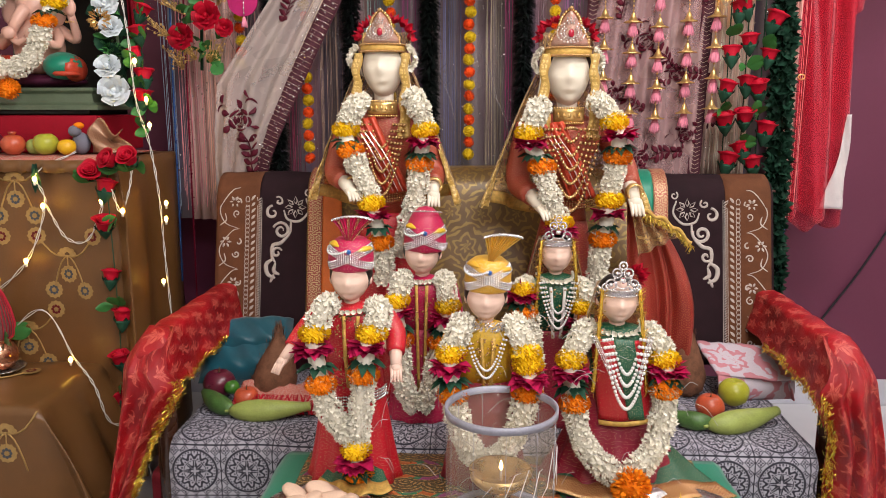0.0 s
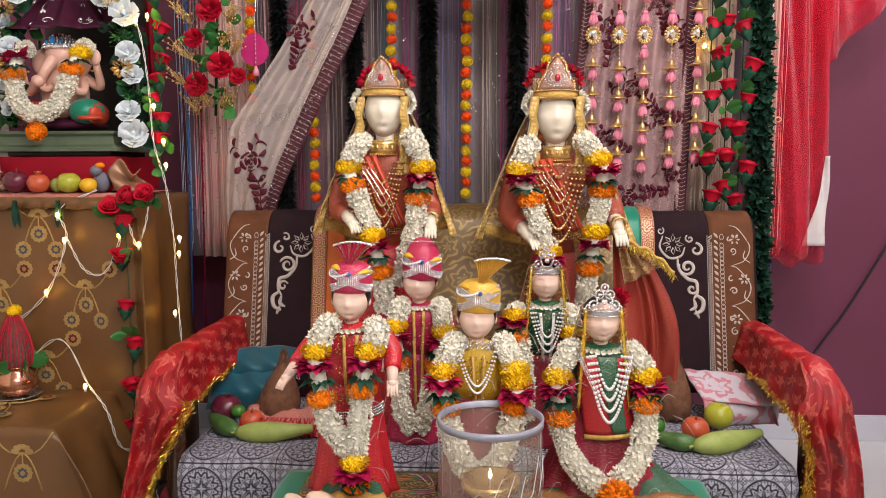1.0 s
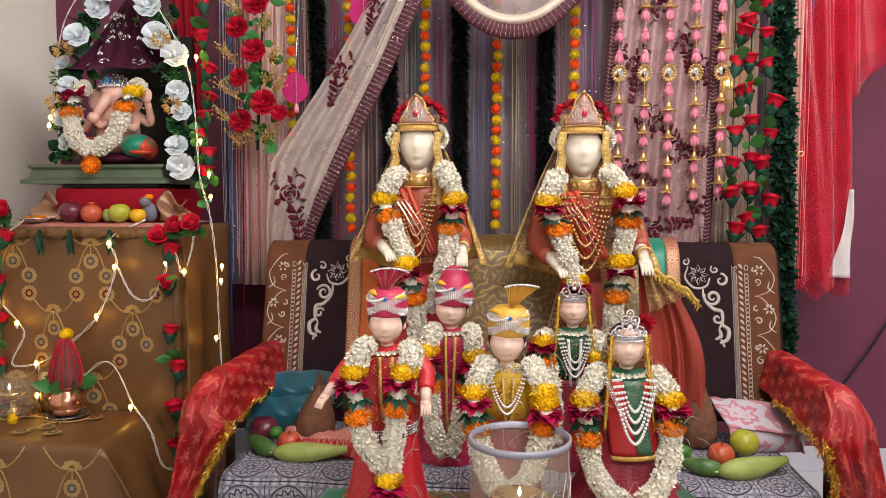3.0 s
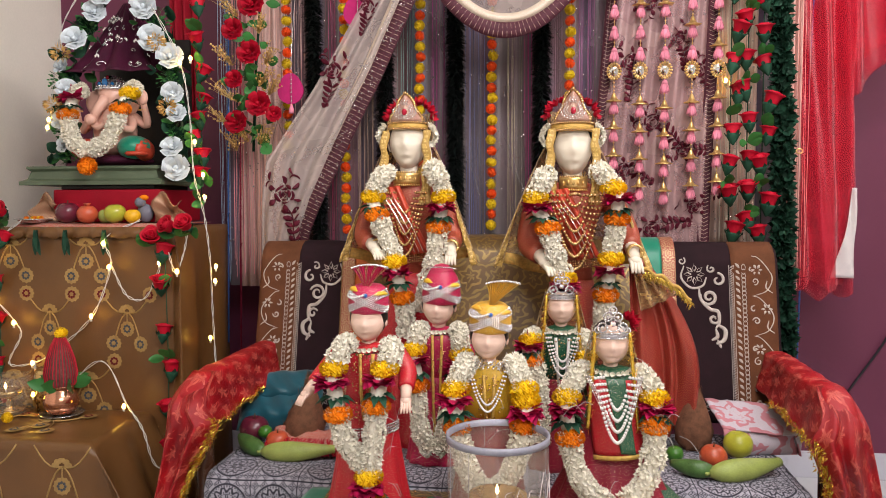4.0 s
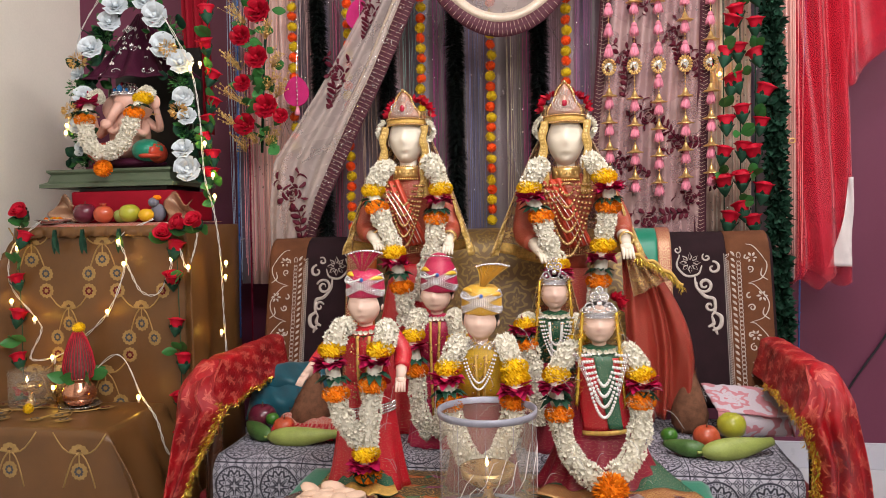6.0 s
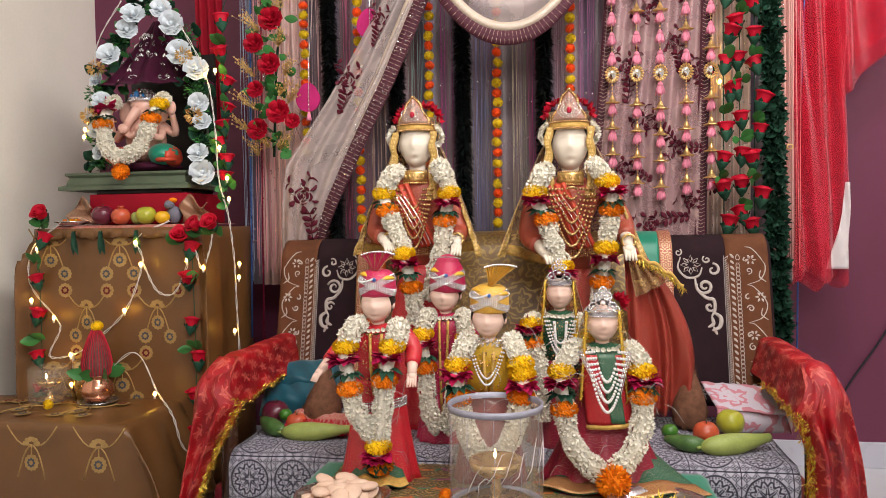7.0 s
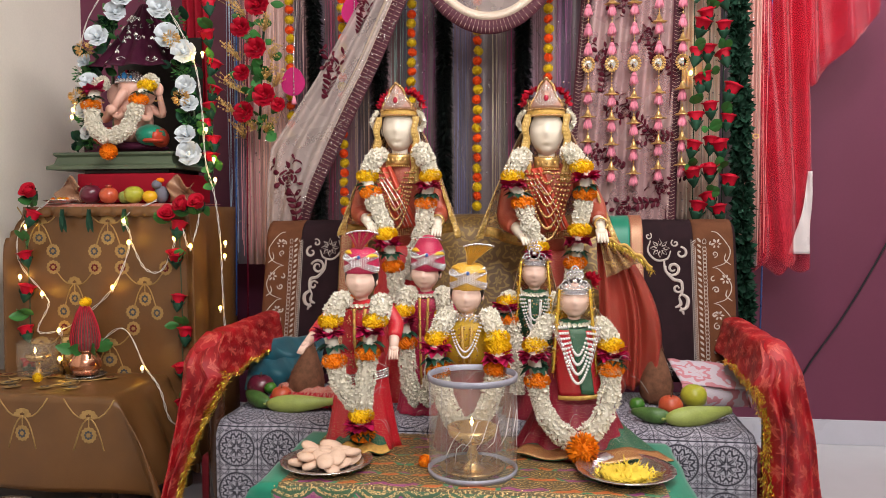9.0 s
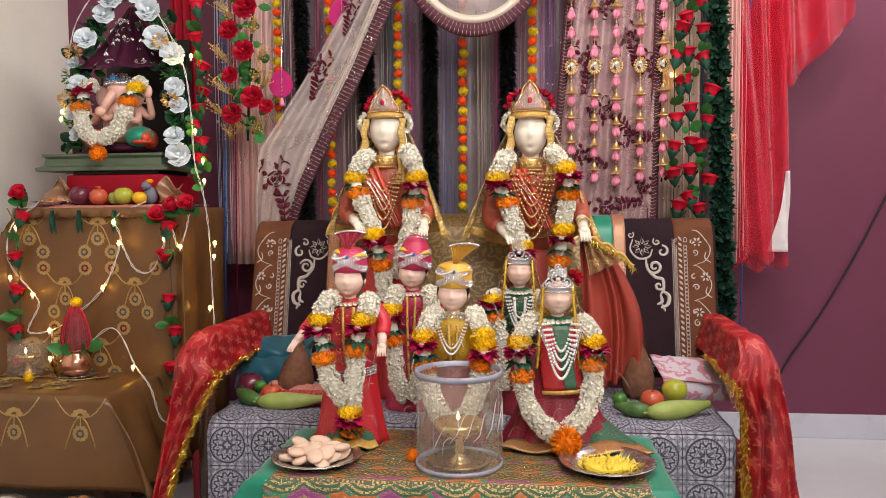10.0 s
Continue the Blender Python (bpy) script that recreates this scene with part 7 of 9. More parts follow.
part("ribbon", Geo().sheet(lambda u, v: back_point(lerp(0.475, 0.515, u), 0.05 + 0.78 * v, 0.022), 6, 26, (0.045, 0.7)), M_PEACH, gs, "peach and gold woven ribbon", solid=0.002)
gs2 = thing("orange_sari_border", (-0.47, 2.15, 0.6), "orange silk with gold ribbon laid over the sofa back", "cloth")
part("silk", Geo().sheet(lambda u, v: back_point(lerp(-0.455, -0.40, u), 0.05 + 0.74 * v, 0.020), 8, 26, (0.06, 0.7)), plain("orange_silk", (0.62, 0.14, 0.02), 0.45, var=0.2, scale=15, bump=0.2), gs2, solid=0.002)
part("ribbon", Geo().sheet(lambda u, v: back_point(lerp(-0.495, -0.455, u), 0.05 + 0.78 * v, 0.022), 6, 26, (0.045, 0.7)), M_PEACH, gs2, "peach and gold woven ribbon", solid=0.002)

# skirts spread on the table and on the sofa
M_SKIRTB = brocade("gold_copper_border", (0.28, 0.085, 0.035), (0.78, 0.52, 0.20), 0.016, 0.1, 0.6, 0.35)


def spread_skirt(x0, x1, y0, y1, z, mt, bordermt, label, seed):
    t = thing("spread_skirt", ((x0 + x1) / 2, y0, z), label, "cloth")

    def at(u, v):
        w = 0.25 + 0.75 * v
        xm = (x0 + x1) / 2
        x = lerp(lerp(xm, x0, w), lerp(xm, x1, w), u)
        h = 0.13 * (1 - v) ** 1.4 + 0.006 * (1 + math.sin(u * 17 + seed)) * (0.4 + 0.6 * v)
        return (x, lerp(y1, y0 - 0.04 * math.sin(math.pi * u), v), z + 0.004 + h * (0.35 + 0.65 * math.sin(math.pi * (0.12 + 0.76 * u))))
    part("cloth", Geo().sheet(at, 50, 16, (x1 - x0, 0.2)), mt, t, solid=0.0015)
    part("border", Geo().sheet(lambda u, v: Vector(at(u, lerp(0.78, 1.0, v))) + Vector((0, -0.002, 0.003)), 50, 4, (x1 - x0, 0.04)), bordermt, t, "gold and copper woven border", solid=0.0015)


spread_skirt(0.12, 0.495, 1.385, 1.56, TT + 0.002, M_GRN, M_SKIRTB, "green dotted skirt with copper border spread on the table", 1.0)
spread_skirt(-0.33, -0.17, 1.37, 1.47, TT + 0.002, M_GRN, M_GOLDCLOTH, "green and gold skirt hem of the red doll", 2.0)
vest = thing("doll_apron", (0.275, 1.42, 0.49), "red dotted apron cloth with gold hem on the seated doll", "cloth")
part("cloth", Geo().sheet(lambda u, v: (lerp(lerp(0.215, 0.335, u), lerp(0.222, 0.325, u), v) + 0.01 * v, lerp(1.437, 1.405, v) + 0.02 * (2 * u - 1) ** 2, lerp(0.655, 0.50, v) + 0.008 * u * v), 16, 16, (0.11, 0.16)), M_REDV, vest, solid=0.002)
part("green_panel", Geo().sheet(lambda u, v: (lerp(lerp(0.255, 0.295, u), lerp(0.285, 0.315, u), v), lerp(1.430, 1.398, v), lerp(0.66, 0.51, v)), 8, 12, (0.04, 0.15)), M_GRN, vest, "green middle panel", solid=0.002)
part("gold_hem", ribbon_geo(lambda t: Vector((lerp(0.23, 0.337, t), 1.40 + 0.018 * (2 * t - 1) ** 2, lerp(0.497, 0.506, t))), 0.005, (0, 1, 0), 14), M_GOLDCLOTH, vest, "gold hem", solid=0.001)
vs = Geo()
for s in (-1, 1):
    for row in range(3):
        stone_row(vs, [(lerp(0.272 + s * 0.05, 0.283 + s * 0.014, i / 30) + 0.004 * row * s, 1.428 - 0.014 * i / 30, lerp(0.665, 0.565, i / 30)) for i in range(31)], 0.0018)
part("stone_rows", vs, M_SILVER, vest, "silver stone rows")


# gold plackets, sequins and sashes of the dolls
def placket(x, y, ztop, zlow, w, mt, label, dots=0, half=0.05):
    t = thing("placket", (x, y, zlow), label, "trim")
    for s in (-1, 1):
        part("ribbon", ribbon_geo(lambda q: Vector((x + s * lerp(w, w * 0.5, q), y - 0.012 * math.sin(math.pi * q), lerp(ztop, zlow, q))), 0.0035, (0, 1, 0), 16), mt, t, solid=0.001)
    if dots:
        g = Geo()
        for k in range(dots):
            xx, zz = x + random.uniform(-half, half), random.uniform(zlow, ztop)
            g.ball((xx, y - 0.004 - 0.012 * math.cos((xx - x) / half), zz), (0.0022, 0.001, 0.0022), 6, 4)
        tagged(part("sequins", g, M_GOLDPEARL, t, "scattered gold sequins"), kind="stuff")


placket(-0.252, 1.413, 0.705, 0.56, 0.014, M_GOLDCLOTH, "gold neck ribbons and sequins on the red robe", 90, 0.032)
placket(-0.138, 1.700, 0.700, 0.42, 0.012, M_GOLDCLOTH, "silver-gold front ribbons on the crimson robe", 60, 0.028)
placket(0.012, 1.416, 0.665, 0.56, 0.012, M_GOLDCLOTH, "gold front ribbons on the yellow robe", 50, 0.030)
placket(0.172, 1.696, 0.70, 0.58, 0.016, M_PEARL, "pale front ribbons and sequins on the green blouse", 60, 0.034)
for sx, sy, sz, sr in ((-0.258, 1.455, 0.525, 0.066), (0.203, 1.905, 0.86, 0.085), (-0.249, 1.935, 0.87, 0.080)):
    g = Geo()
    for row in range(4):
        stone_row(g, [(sx + sr * math.cos(a), sy + sr * 0.8 * math.sin(a), sz + 0.006 * row + 0.008 * math.cos(a)) for a in (math.pi * (1.0 + i / 40) for i in range(41))], 0.0026)
    single("waist_belt", g, M_SILVER if sz < 0.6 else M_GOLDPEARL, "beaded waist belt round the robe", "belt")
for sx, sy, s0, s1 in ((-0.249, 1.852, 1.07, 0.89), (0.203, 1.820, 1.06, 0.88)):
    t = thing("sari_fold", (sx, sy, s1), "orange-red pleated sari fold across the chest", "cloth")
    part("silk", Geo().sheet(lambda u, v: (sx - 0.045 + 0.085 * v + 0.05 * (u - 0.5) * 1.2, sy + 0.012 - 0.014 * math.sin(math.pi * v) + 0.005 * math.sin(u * 20), lerp(s0, s1, v) + 0.01 * u), 20, 20, (0.06, 0.2)), M_ORSILK, t, solid=0.0012)
    for k in range(3):
        part("silver_thread", Geo().tube(smooth_path([(sx - 0.055 + 0.012 * k, sy + 0.002, s0 - 0.02), (sx - 0.01 + 0.014 * k, sy - 0.012, (s0 + s1) / 2), (sx + 0.03 + 0.012 * k, sy - 0.004, s1 + 0.01)], 14), 0.0013, 5), M_SILVER, t)


# ---- altar: shrine, statue, offerings ----
M_SAGE = plain("sage_green_painted_wood", (0.085, 0.115, 0.07), 0.45, var=0.2, scale=14, bump=0.2)
M_PINKS = plain("pink_glazed_clay", (0.72, 0.42, 0.33), 0.35, var=0.08, scale=20, bump=0.05)
M_VELVET = plain("purple_velvet", (0.050, 0.006, 0.022), 0.6, var=0.35, scale=16, fine=300, bump=0.4)
M_REDVEL = plain("red_velvet", (0.28, 0.004, 0.016), 0.7, var=0.2, scale=12, fine=300, bump=0.3)
M_MAT = brocade("red_white_woven_mat", (0.42, 0.06, 0.04), (0.60, 0.42, 0.34), 0.018, 0.3, 0.0, 0.8)
M_APPLE = plain("dark_red_apple", (0.11, 0.012, 0.028), 0.3, var=0.35, scale=25, bump=0.05, coat=0.3)
M_POMEG = plain("red_orange_rind", (0.50, 0.085, 0.035), 0.35, var=0.25, scale=25, bump=0.1, coat=0.2)
M_LIME = plain("yellow_green_rind", (0.38, 0.38, 0.035), 0.35, var=0.15, scale=25, bump=0.2, coat=0.2)
M_DLIME = plain("green_rind", (0.05, 0.17, 0.02), 0.35, var=0.2, scale=25, bump=0.15, coat=0.2)
M_MANGO = plain("yellow_rind", (0.70, 0.38, 0.01), 0.4, var=0.15, scale=25, bump=0.1)
M_CUKE = plain("cucumber_skin", (0.065, 0.14, 0.035), 0.4, var=0.45, scale=35, bump=0.3)
M_CORN = plain("pale_green_husk", (0.30, 0.36, 0.09), 0.5, var=0.25, scale=18, bump=0.3)
M_COCO = plain("brown_coconut_fibre", (0.17, 0.078, 0.045), 0.9, var=0.45, scale=50, fine=500, bump=0.9)
M_TEAL = plain("teal_silk", (0.008, 0.085, 0.12), 0.32, var=0.25, scale=14, bump=0.25, sheen=0.3)
M_WAX = plain("beige_sweet", (0.68, 0.48, 0.36), 0.6, var=0.12, scale=30, bump=0.3)
M_SHRED = plain("yellow_shreds", (0.70, 0.52, 0.06), 0.7, var=0.3, scale=60, island=0.6, bump=0)
M_WIREW = plain("white_cable", (0.66, 0.64, 0.60), 0.4, var=0.05, bump=0)
M_BULB = plain("warm_fairy_bulb", (1.0, 0.78, 0.30), 0.3, var=0.02, bump=0, glow=45.0, glow_colour=(1.0, 0.56, 0.06))
M_FLAME = plain("oil_flame", (1.0, 0.75, 0.35), 0.5, var=0.02, bump=0, glow=14.0, glow_colour=(1.0, 0.60, 0.22))
M_BLACKC = plain("black_cable", (0.008, 0.008, 0.012), 0.5, var=0.1, bump=0)
M_GLASS = plain("thin_clear_acrylic", (0.50, 0.44, 0.36), 0.10, var=0.05, alpha=0.11, bump=0)
M_RIMG = plain("grey_foil_rim", (0.30, 0.30, 0.36), 0.45, metal=0.2, var=0.2, scale=40, bump=0.2)
M_GOLDNET = brocade("copper_gold_net", (0.14, 0.05, 0.03), (0.74, 0.46, 0.28), 0.020, 0.2, 0.7, 0.35)

mat_ = thing("altar_mat", (-1.27, 2.02, AZ), "red and white woven mat along the altar edge", "mat")
part("cloth", Geo().sheet(lambda u, v: (lerp(-1.50, -1.00, u), lerp(2.30, AY0 - 0.012, v), AZ + 0.005 - 0.014 * max(0, v - 0.93) / 0.07 + 0.002 * wav(u * 20, 2)), 40, 14, (0.5, 0.3)), M_MAT, mat_, solid=0.002)
hem = Geo()
for k in range(60):
    x = lerp(AX0 - 0.004, AX1 + 0.004, k / 59)
    hem.v.append(Vector((x, AY0 - 0.034 - 0.004 * math.sin(k * 1.1), AZ - 0.004)))
    hem.v.append(Vector((x, AY0 - 0.040 - 0.006 * math.sin(k * 1.1), AZ - 0.036 + 0.012 * wav(k * 0.4, 3))))
for k in range(59):
    hem.face((2 * k, 2 * k + 1, 2 * k + 3, 2 * k + 2), 0, [(k * 0.01, 0), (k * 0.01, 0.03), (k * 0.01 + 0.01, 0.03), (k * 0.01 + 0.01, 0)])
part("valance", hem, M_TABLECLOTH, mat_, "turned-down cloth edge", solid=0.003)

LONGLEAF = leaf_mesh("long_leaf", M_DLEAF, 0.062, 0.016)
for lx in (-1.396, -1.30, -1.175):
    hang = thing("leaf_pendant", (lx, AY0 - 0.05, AZ - 0.075), "dark green leaf pair hanging over the altar edge", "leaf", "leaf pendants on the altar edge")
    for sg in (-1, 1):
        place("leaf", LONGLEAF, hang, (lx + sg * 0.004, AY0 - 0.047, AZ - 0.012), (math.pi - 0.08, sg * 0.16, 0), 1.25)

box_ = thing("velvet_box", (-1.245, 2.2, AZ), "red velvet covered box carrying the shrine", "box")
part("box", Geo().box((-1.425, 2.075, AZ + 0.009), (-1.065, 2.36, AZ + 0.112), bevel=0.006), M_REDVEL, box_)
for s, x in ((-1, -1.435), (1, -1.04)):
    g = Geo().sheet(lambda u, v: (x + s * 0.01 + (u - 0.5) * 0.085 + 0.012 * math.sin(v * 7), 2.055 - 0.02 * math.sin(v * 5 + u * 3) + 0.01 * u, AZ + 0.011 + 0.095 * v * (0.75 + 0.25 * math.sin(u * 5 + s))), 14, 14, (0.085, 0.1))
    part("gold_net_cloth", g, M_GOLDNET, box_, "bunched copper gold net cloth", solid=0.003)

ped = thing("shrine_pedestal", (-1.29, 2.2, AZ + 0.112), "sage green painted wooden pedestal with moulded edge", "pedestal")
zp = AZ + 0.113
part("foot", Geo().box((-1.42, 2.11, zp), (-1.10, 2.34, zp + 0.014), bevel=0.002), M_HAIR, ped)
g = Geo()
for i, (o, z) in enumerate(((0.0, 0.014), (0.0, 0.026), (-0.018, 0.034), (-0.026, 0.058), (-0.016, 0.066), (-0.016, 0.074))):
    for x, y in ((-1.535 - o, 2.065 - o), (-1.055 + o, 2.065 - o), (-1.055 + o, 2.37), (-1.535 - o, 2.37)):
        g.v.append(Vector((x, y, zp + z)))
for i in range(5):
    for k in range(4):
        a, b = i * 4 + k, i * 4 + (k + 1) % 4
        g.face((a, b, b + 4, a + 4))
g.face((3, 2, 1, 0))
g.face((20, 21, 22, 23))
part("top", g, M_SAGE, ped, smooth=False)
zs = zp + 0.075


M_BLUEGEM = plain("blue_stone", (0.02, 0.16, 0.42), 0.1, var=0.2, bump=0, coat=0.6)


def elephant_statue():
    """Seated elephant-headed idol as one plain mesh. Slots: clay, purple cushion, teal cloth, orange cloth, silver."""
    g = Geo()
    x, y = -1.262, 2.17
    g.ball((x, y, zs + 0.018), (0.125, 0.09, 0.022), 24, 10, 1)
    g.ball((x - 0.075, y - 0.03, zs + 0.055), (0.055, 0.065, 0.036), 16, 10, 3)
    g.ball((x + 0.085, y - 0.035, zs + 0.058), (0.052, 0.06, 0.040), 16, 10, 2)
    g.ball((x + 0.115, y - 0.03, zs + 0.052), (0.022, 0.055, 0.036), 12, 8, 3)
    g.ball((x, y, zs + 0.115), (0.07, 0.06, 0.085), 20, 14, 0)
    g.ball((x, y - 0.01, zs + 0.225), (0.046, 0.046, 0.05), 20, 14, 0)
    for s in (-1, 1):
        g.ball((x + s * 0.060, y - 0.012, zs + 0.208), (0.034, 0.010, 0.040), 14, 10, 0)
        sh = (x + s * 0.06, y, zs + 0.165)
        g.tube(smooth_path([sh, (x + s * 0.115, y - 0.01, zs + 0.135), (x + s * (0.125 if s > 0 else 0.105), y - 0.05, zs + 0.20)], 10), [0.016, 0.0155, 0.015, 0.0145, 0.014, 0.013, 0.0125, 0.012, 0.011, 0.0105, 0.010], 10, 0)
        g.ball((x + s * (0.127 if s > 0 else 0.107), y - 0.056, zs + 0.215), (0.018, 0.010, 0.024), 10, 8, 0)
        g.tube(smooth_path([sh, (x + s * 0.08, y - 0.05, zs + 0.115), (x + s * 0.04, y - 0.085, zs + 0.14)], 8), [0.015, 0.0145, 0.014, 0.013, 0.0125, 0.012, 0.0115, 0.011, 0.010], 10, 0)
        g.ball((x + s * 0.032, y - 0.09, zs + 0.145), (0.02, 0.014, 0.018), 10, 8, 0)
    g.tube(smooth_path([(x - 0.005, y - 0.045, zs + 0.215), (x - 0.018, y - 0.068, zs + 0.18), (x - 0.035, y - 0.07, zs + 0.145), (x - 0.012, y - 0.08, zs + 0.12), (x + 0.012, y - 0.08, zs + 0.135)], 14), [0.0185 - 0.0008 * k for k in range(15)], 12, 0)
    g.lathe((x, y - 0.008, zs + 0.243), [(0.047, 0), (0.052, 0.003), (0.052, 0.010), (0.047, 0.013), (0.044, 0.024), (0.034, 0.034), (0.024, 0.038), (0.022, 0.044), (0.010, 0.050), (0.003, 0.053)], 28, 4, wob=lambda a, z: 1 + 0.05 * math.cos(14 * a))
    for rr, zz, n in ((0.054, 0.247, 30), (0.050, 0.256, 28), (0.045, 0.267, 24), (0.035, 0.277, 18), (0.024, 0.287, 14)):
        for k in range(n):
            a = 2 * math.pi * k / n
            g.ball((x + rr * math.cos(a), y - 0.008 + rr * math.sin(a), zs + zz), 0.0034, 6, 5, 4)
    for dx, dz, rr, sl in ((0, 0.266, 0.010, 5), (-0.022, 0.262, 0.0055, 5), (0.022, 0.262, 0.0055, 5), (0, 0.284, 0.005, 6)):
        g.ball((x + dx, y - 0.057 + abs(dx) * 0.25 + (0.016 if dz > 0.28 else 0), zs + dz), (rr, 0.004, rr * 1.25), 10, 8, sl)
    for s in (-1, 1):
        for k in range(12):
            a = 2 * math.pi * k / 12
            g.ball((x + s * (0.118 if s > 0 else 0.103) + 0.013 * math.cos(a), y - 0.04 + 0.010 * math.sin(a), zs + 0.178), 0.0026, 6, 4, 7)
    g.lathe((x + 0.118, y - 0.085, zs + 0.030), [(0.030, 0.0), (0.036, 0.006), (0.030, 0.012)], 20, 3)
    single("elephant_headed_idol", g, [M_PINKS, M_VELVET, M_GREENSILK, M_ORSILK, M_SILVER, M_BLUEGEM, M_RUBY, M_GOLD], "pink clay elephant-headed seated idol with silver crown", "statue")


elephant_statue()
gx, gy = -1.262, 2.06
garland("thick white garland with marigold bands on the seated idol", 0.0290, (
    (((gx - 0.050, gy + 0.05, zs + 0.262), (gx - 0.078, gy + 0.03, zs + 0.232), (gx - 0.090, gy + 0.005, zs + 0.180), (gx - 0.085, gy - 0.01, zs + 0.120), (gx - 0.062, gy - 0.02, zs + 0.070), (gx - 0.012, gy - 0.025, zs + 0.038)), ((0.40, "rgo"),)),
    (((gx + 0.085, gy + 0.05, zs + 0.262), (gx + 0.108, gy + 0.03, zs + 0.235), (gx + 0.088, gy + 0.005, zs + 0.185), (gx + 0.070, gy - 0.01, zs + 0.125), (gx + 0.045, gy - 0.02, zs + 0.072), (gx - 0.012, gy - 0.025, zs + 0.038)), ((0.36, "ygo"),))))
mg = thing("marigold", (gx - 0.012, gy - 0.03, zs - 0.035), "orange marigold hanging from the idol's garland", "flower")
place("blossom", MARI_O, mg, (gx - 0.012, gy - 0.035, zs - 0.005), (0.2, 0, 0), 0.8)

canopy = thing("shrine_canopy", (-1.255, 2.19, 1.44), "purple velvet canopy with silver scroll embroidery over the idol", "canopy")


def canopy_at(u, v):
    a = lerp(math.pi * 0.98, math.pi * 2.02, u)
    r = lerp(0.195, 0.016, v ** 0.8) * (1 + 0.09 * math.cos(u * 44 + 2 * wav(u * 4, 3)) * (1 - 0.3 * v))
    return (-1.252 + r * math.cos(a), 2.25 + 0.95 * r * math.sin(a), lerp(1.470, 1.70, v) - 0.02 * math.sin(math.pi * u) * (1 - v))


part("cloth", Geo().sheet(canopy_at, 88, 20, (0.5, 0.3)), M_VELVET, canopy, solid=0.002)
# plain black sheet that keeps the background inside the canopy black
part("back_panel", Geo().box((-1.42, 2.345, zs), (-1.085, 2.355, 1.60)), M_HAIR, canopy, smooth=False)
scr = Geo()
for k in range(48):
    u, v, s = random.uniform(0.08, 0.92), random.choice((0.06, 0.10, 0.3, 0.45, 0.62, 0.75)), random.uniform(0.008, 0.014)
    pts = []
    for i in range(14):
        t = i / 13
        a = k + 5.5 * t
        pts.append(Vector(canopy_at(min(1, max(0, u + s * 2.0 * (1 - t) * math.cos(a))), min(1, max(0, v + s * 4 * (1 - t) * math.sin(a))))) + Vector((0, -0.004, 0)))
    scr.tube(pts, 0.0016, 4)
for k in range(22):
    u, v = random.uniform(0.1, 0.9), random.uniform(0.15, 0.8)
    p = Vector(canopy_at(u, v)) + Vector((0, -0.005, 0))
    for q in range(3):
        scr.ball(p + Vector((0.005 * (q - 1), 0, 0.004 * (q % 2))), (0.0040, 0.001, 0.0052), 6, 4)
part("silver_embroidery", scr, M_SILVER, canopy, "silver scrolls and leaves")
for px in (-1.415, -1.095):
    part("post", Geo().tube([(px, 2.30, zs), (px, 2.30, 1.50)], 0.006, 8), M_SAGE, canopy)

arch = thing("rose_arch", (-1.22, 2.12, AZ + 0.2), "arch of white cloth roses and green leaves round the shrine", "flower arch")
arch_path = smooth_path([(-1.43, 2.17, 1.17), (-1.41, 2.17, 1.35), (-1.36, 2.17, 1.54), (-1.22, 2.17, 1.75), (-1.08, 2.17, 1.56), (-1.03, 2.17, 1.38), (-1.02, 2.17, 1.14)], 60)
part("hoop", Geo().tube(arch_path, 0.006, 6), M_DLEAF, arch)
for x, z, s in ((-1.257, 1.684, 1.1), (-1.155, 1.696, 1.0), (-1.117, 1.65, 1.1), (-1.283, 1.636, 1.0), (-1.349, 1.554, 1.1), (-1.396, 1.47, 0.85), (-1.383, 1.397, 0.9), (-1.091, 1.551, 1.1), (-1.035, 1.491, 1.1), (-1.028, 1.38, 0.9), (-1.015, 1.313, 0.9), (-1.032, 1.207, 1.1), (-1.023, 1.149, 1.1), (-1.40, 1.302, 0.9), (-1.207, 1.752, 1.0), (-1.395, 1.225, 0.8)):
    place("rose", ROSE_W, arch, (x, 2.10, z), (1.35 + random.uniform(-0.3, 0.3), random.uniform(-0.5, 0.5), random.uniform(-0.5, 0.5)), s * random.uniform(0.84, 1.0))
for k in range(230):
    p = random.choice(arch_path)
    place("leaf", DLEAF if k % 3 else LEAF, arch, (p.x + random.gauss(0, 0.02), 2.135 + random.uniform(-0.01, 0.02), p.z + random.gauss(0, 0.02)), (random.uniform(0.2, 1.3), random.uniform(-3, 3), random.uniform(-0.5, 0.5)), random.uniform(0.6, 1.1))
for x, z in ((-1.315, 1.60), (-1.41, 1.43), (-1.40, 1.26), (-1.075, 1.61), (-1.05, 1.43), (-1.03, 1.26), (-1.19, 1.71), (-1.385, 1.19)):
    g = Geo()
    for k in range(90):
        d = Vector((random.gauss(0, 1), random.gauss(-0.4, 0.6), random.gauss(0, 1))).normalized()
        g.petal(Vector((x, 2.115, z)) + d * random.uniform(0.004, 0.036), (d + Vector((0, 0, 0.3))).normalized(), d.orthogonal(), 0.012, 0.006)
    part("fern_sprig", g, M_LEAF, arch, "bright green fern sprig")
for x, z in ((-1.383, 1.508), (-1.412, 1.347), (-1.062, 1.534), (-1.033, 1.334)):
    g = Geo()
    g.ruffle((x, 2.070, z), 0.022, 60, 0.017, 0, 0.5)
    part("gold_flower", g, M_GOLD, arch, "gold foil flower")

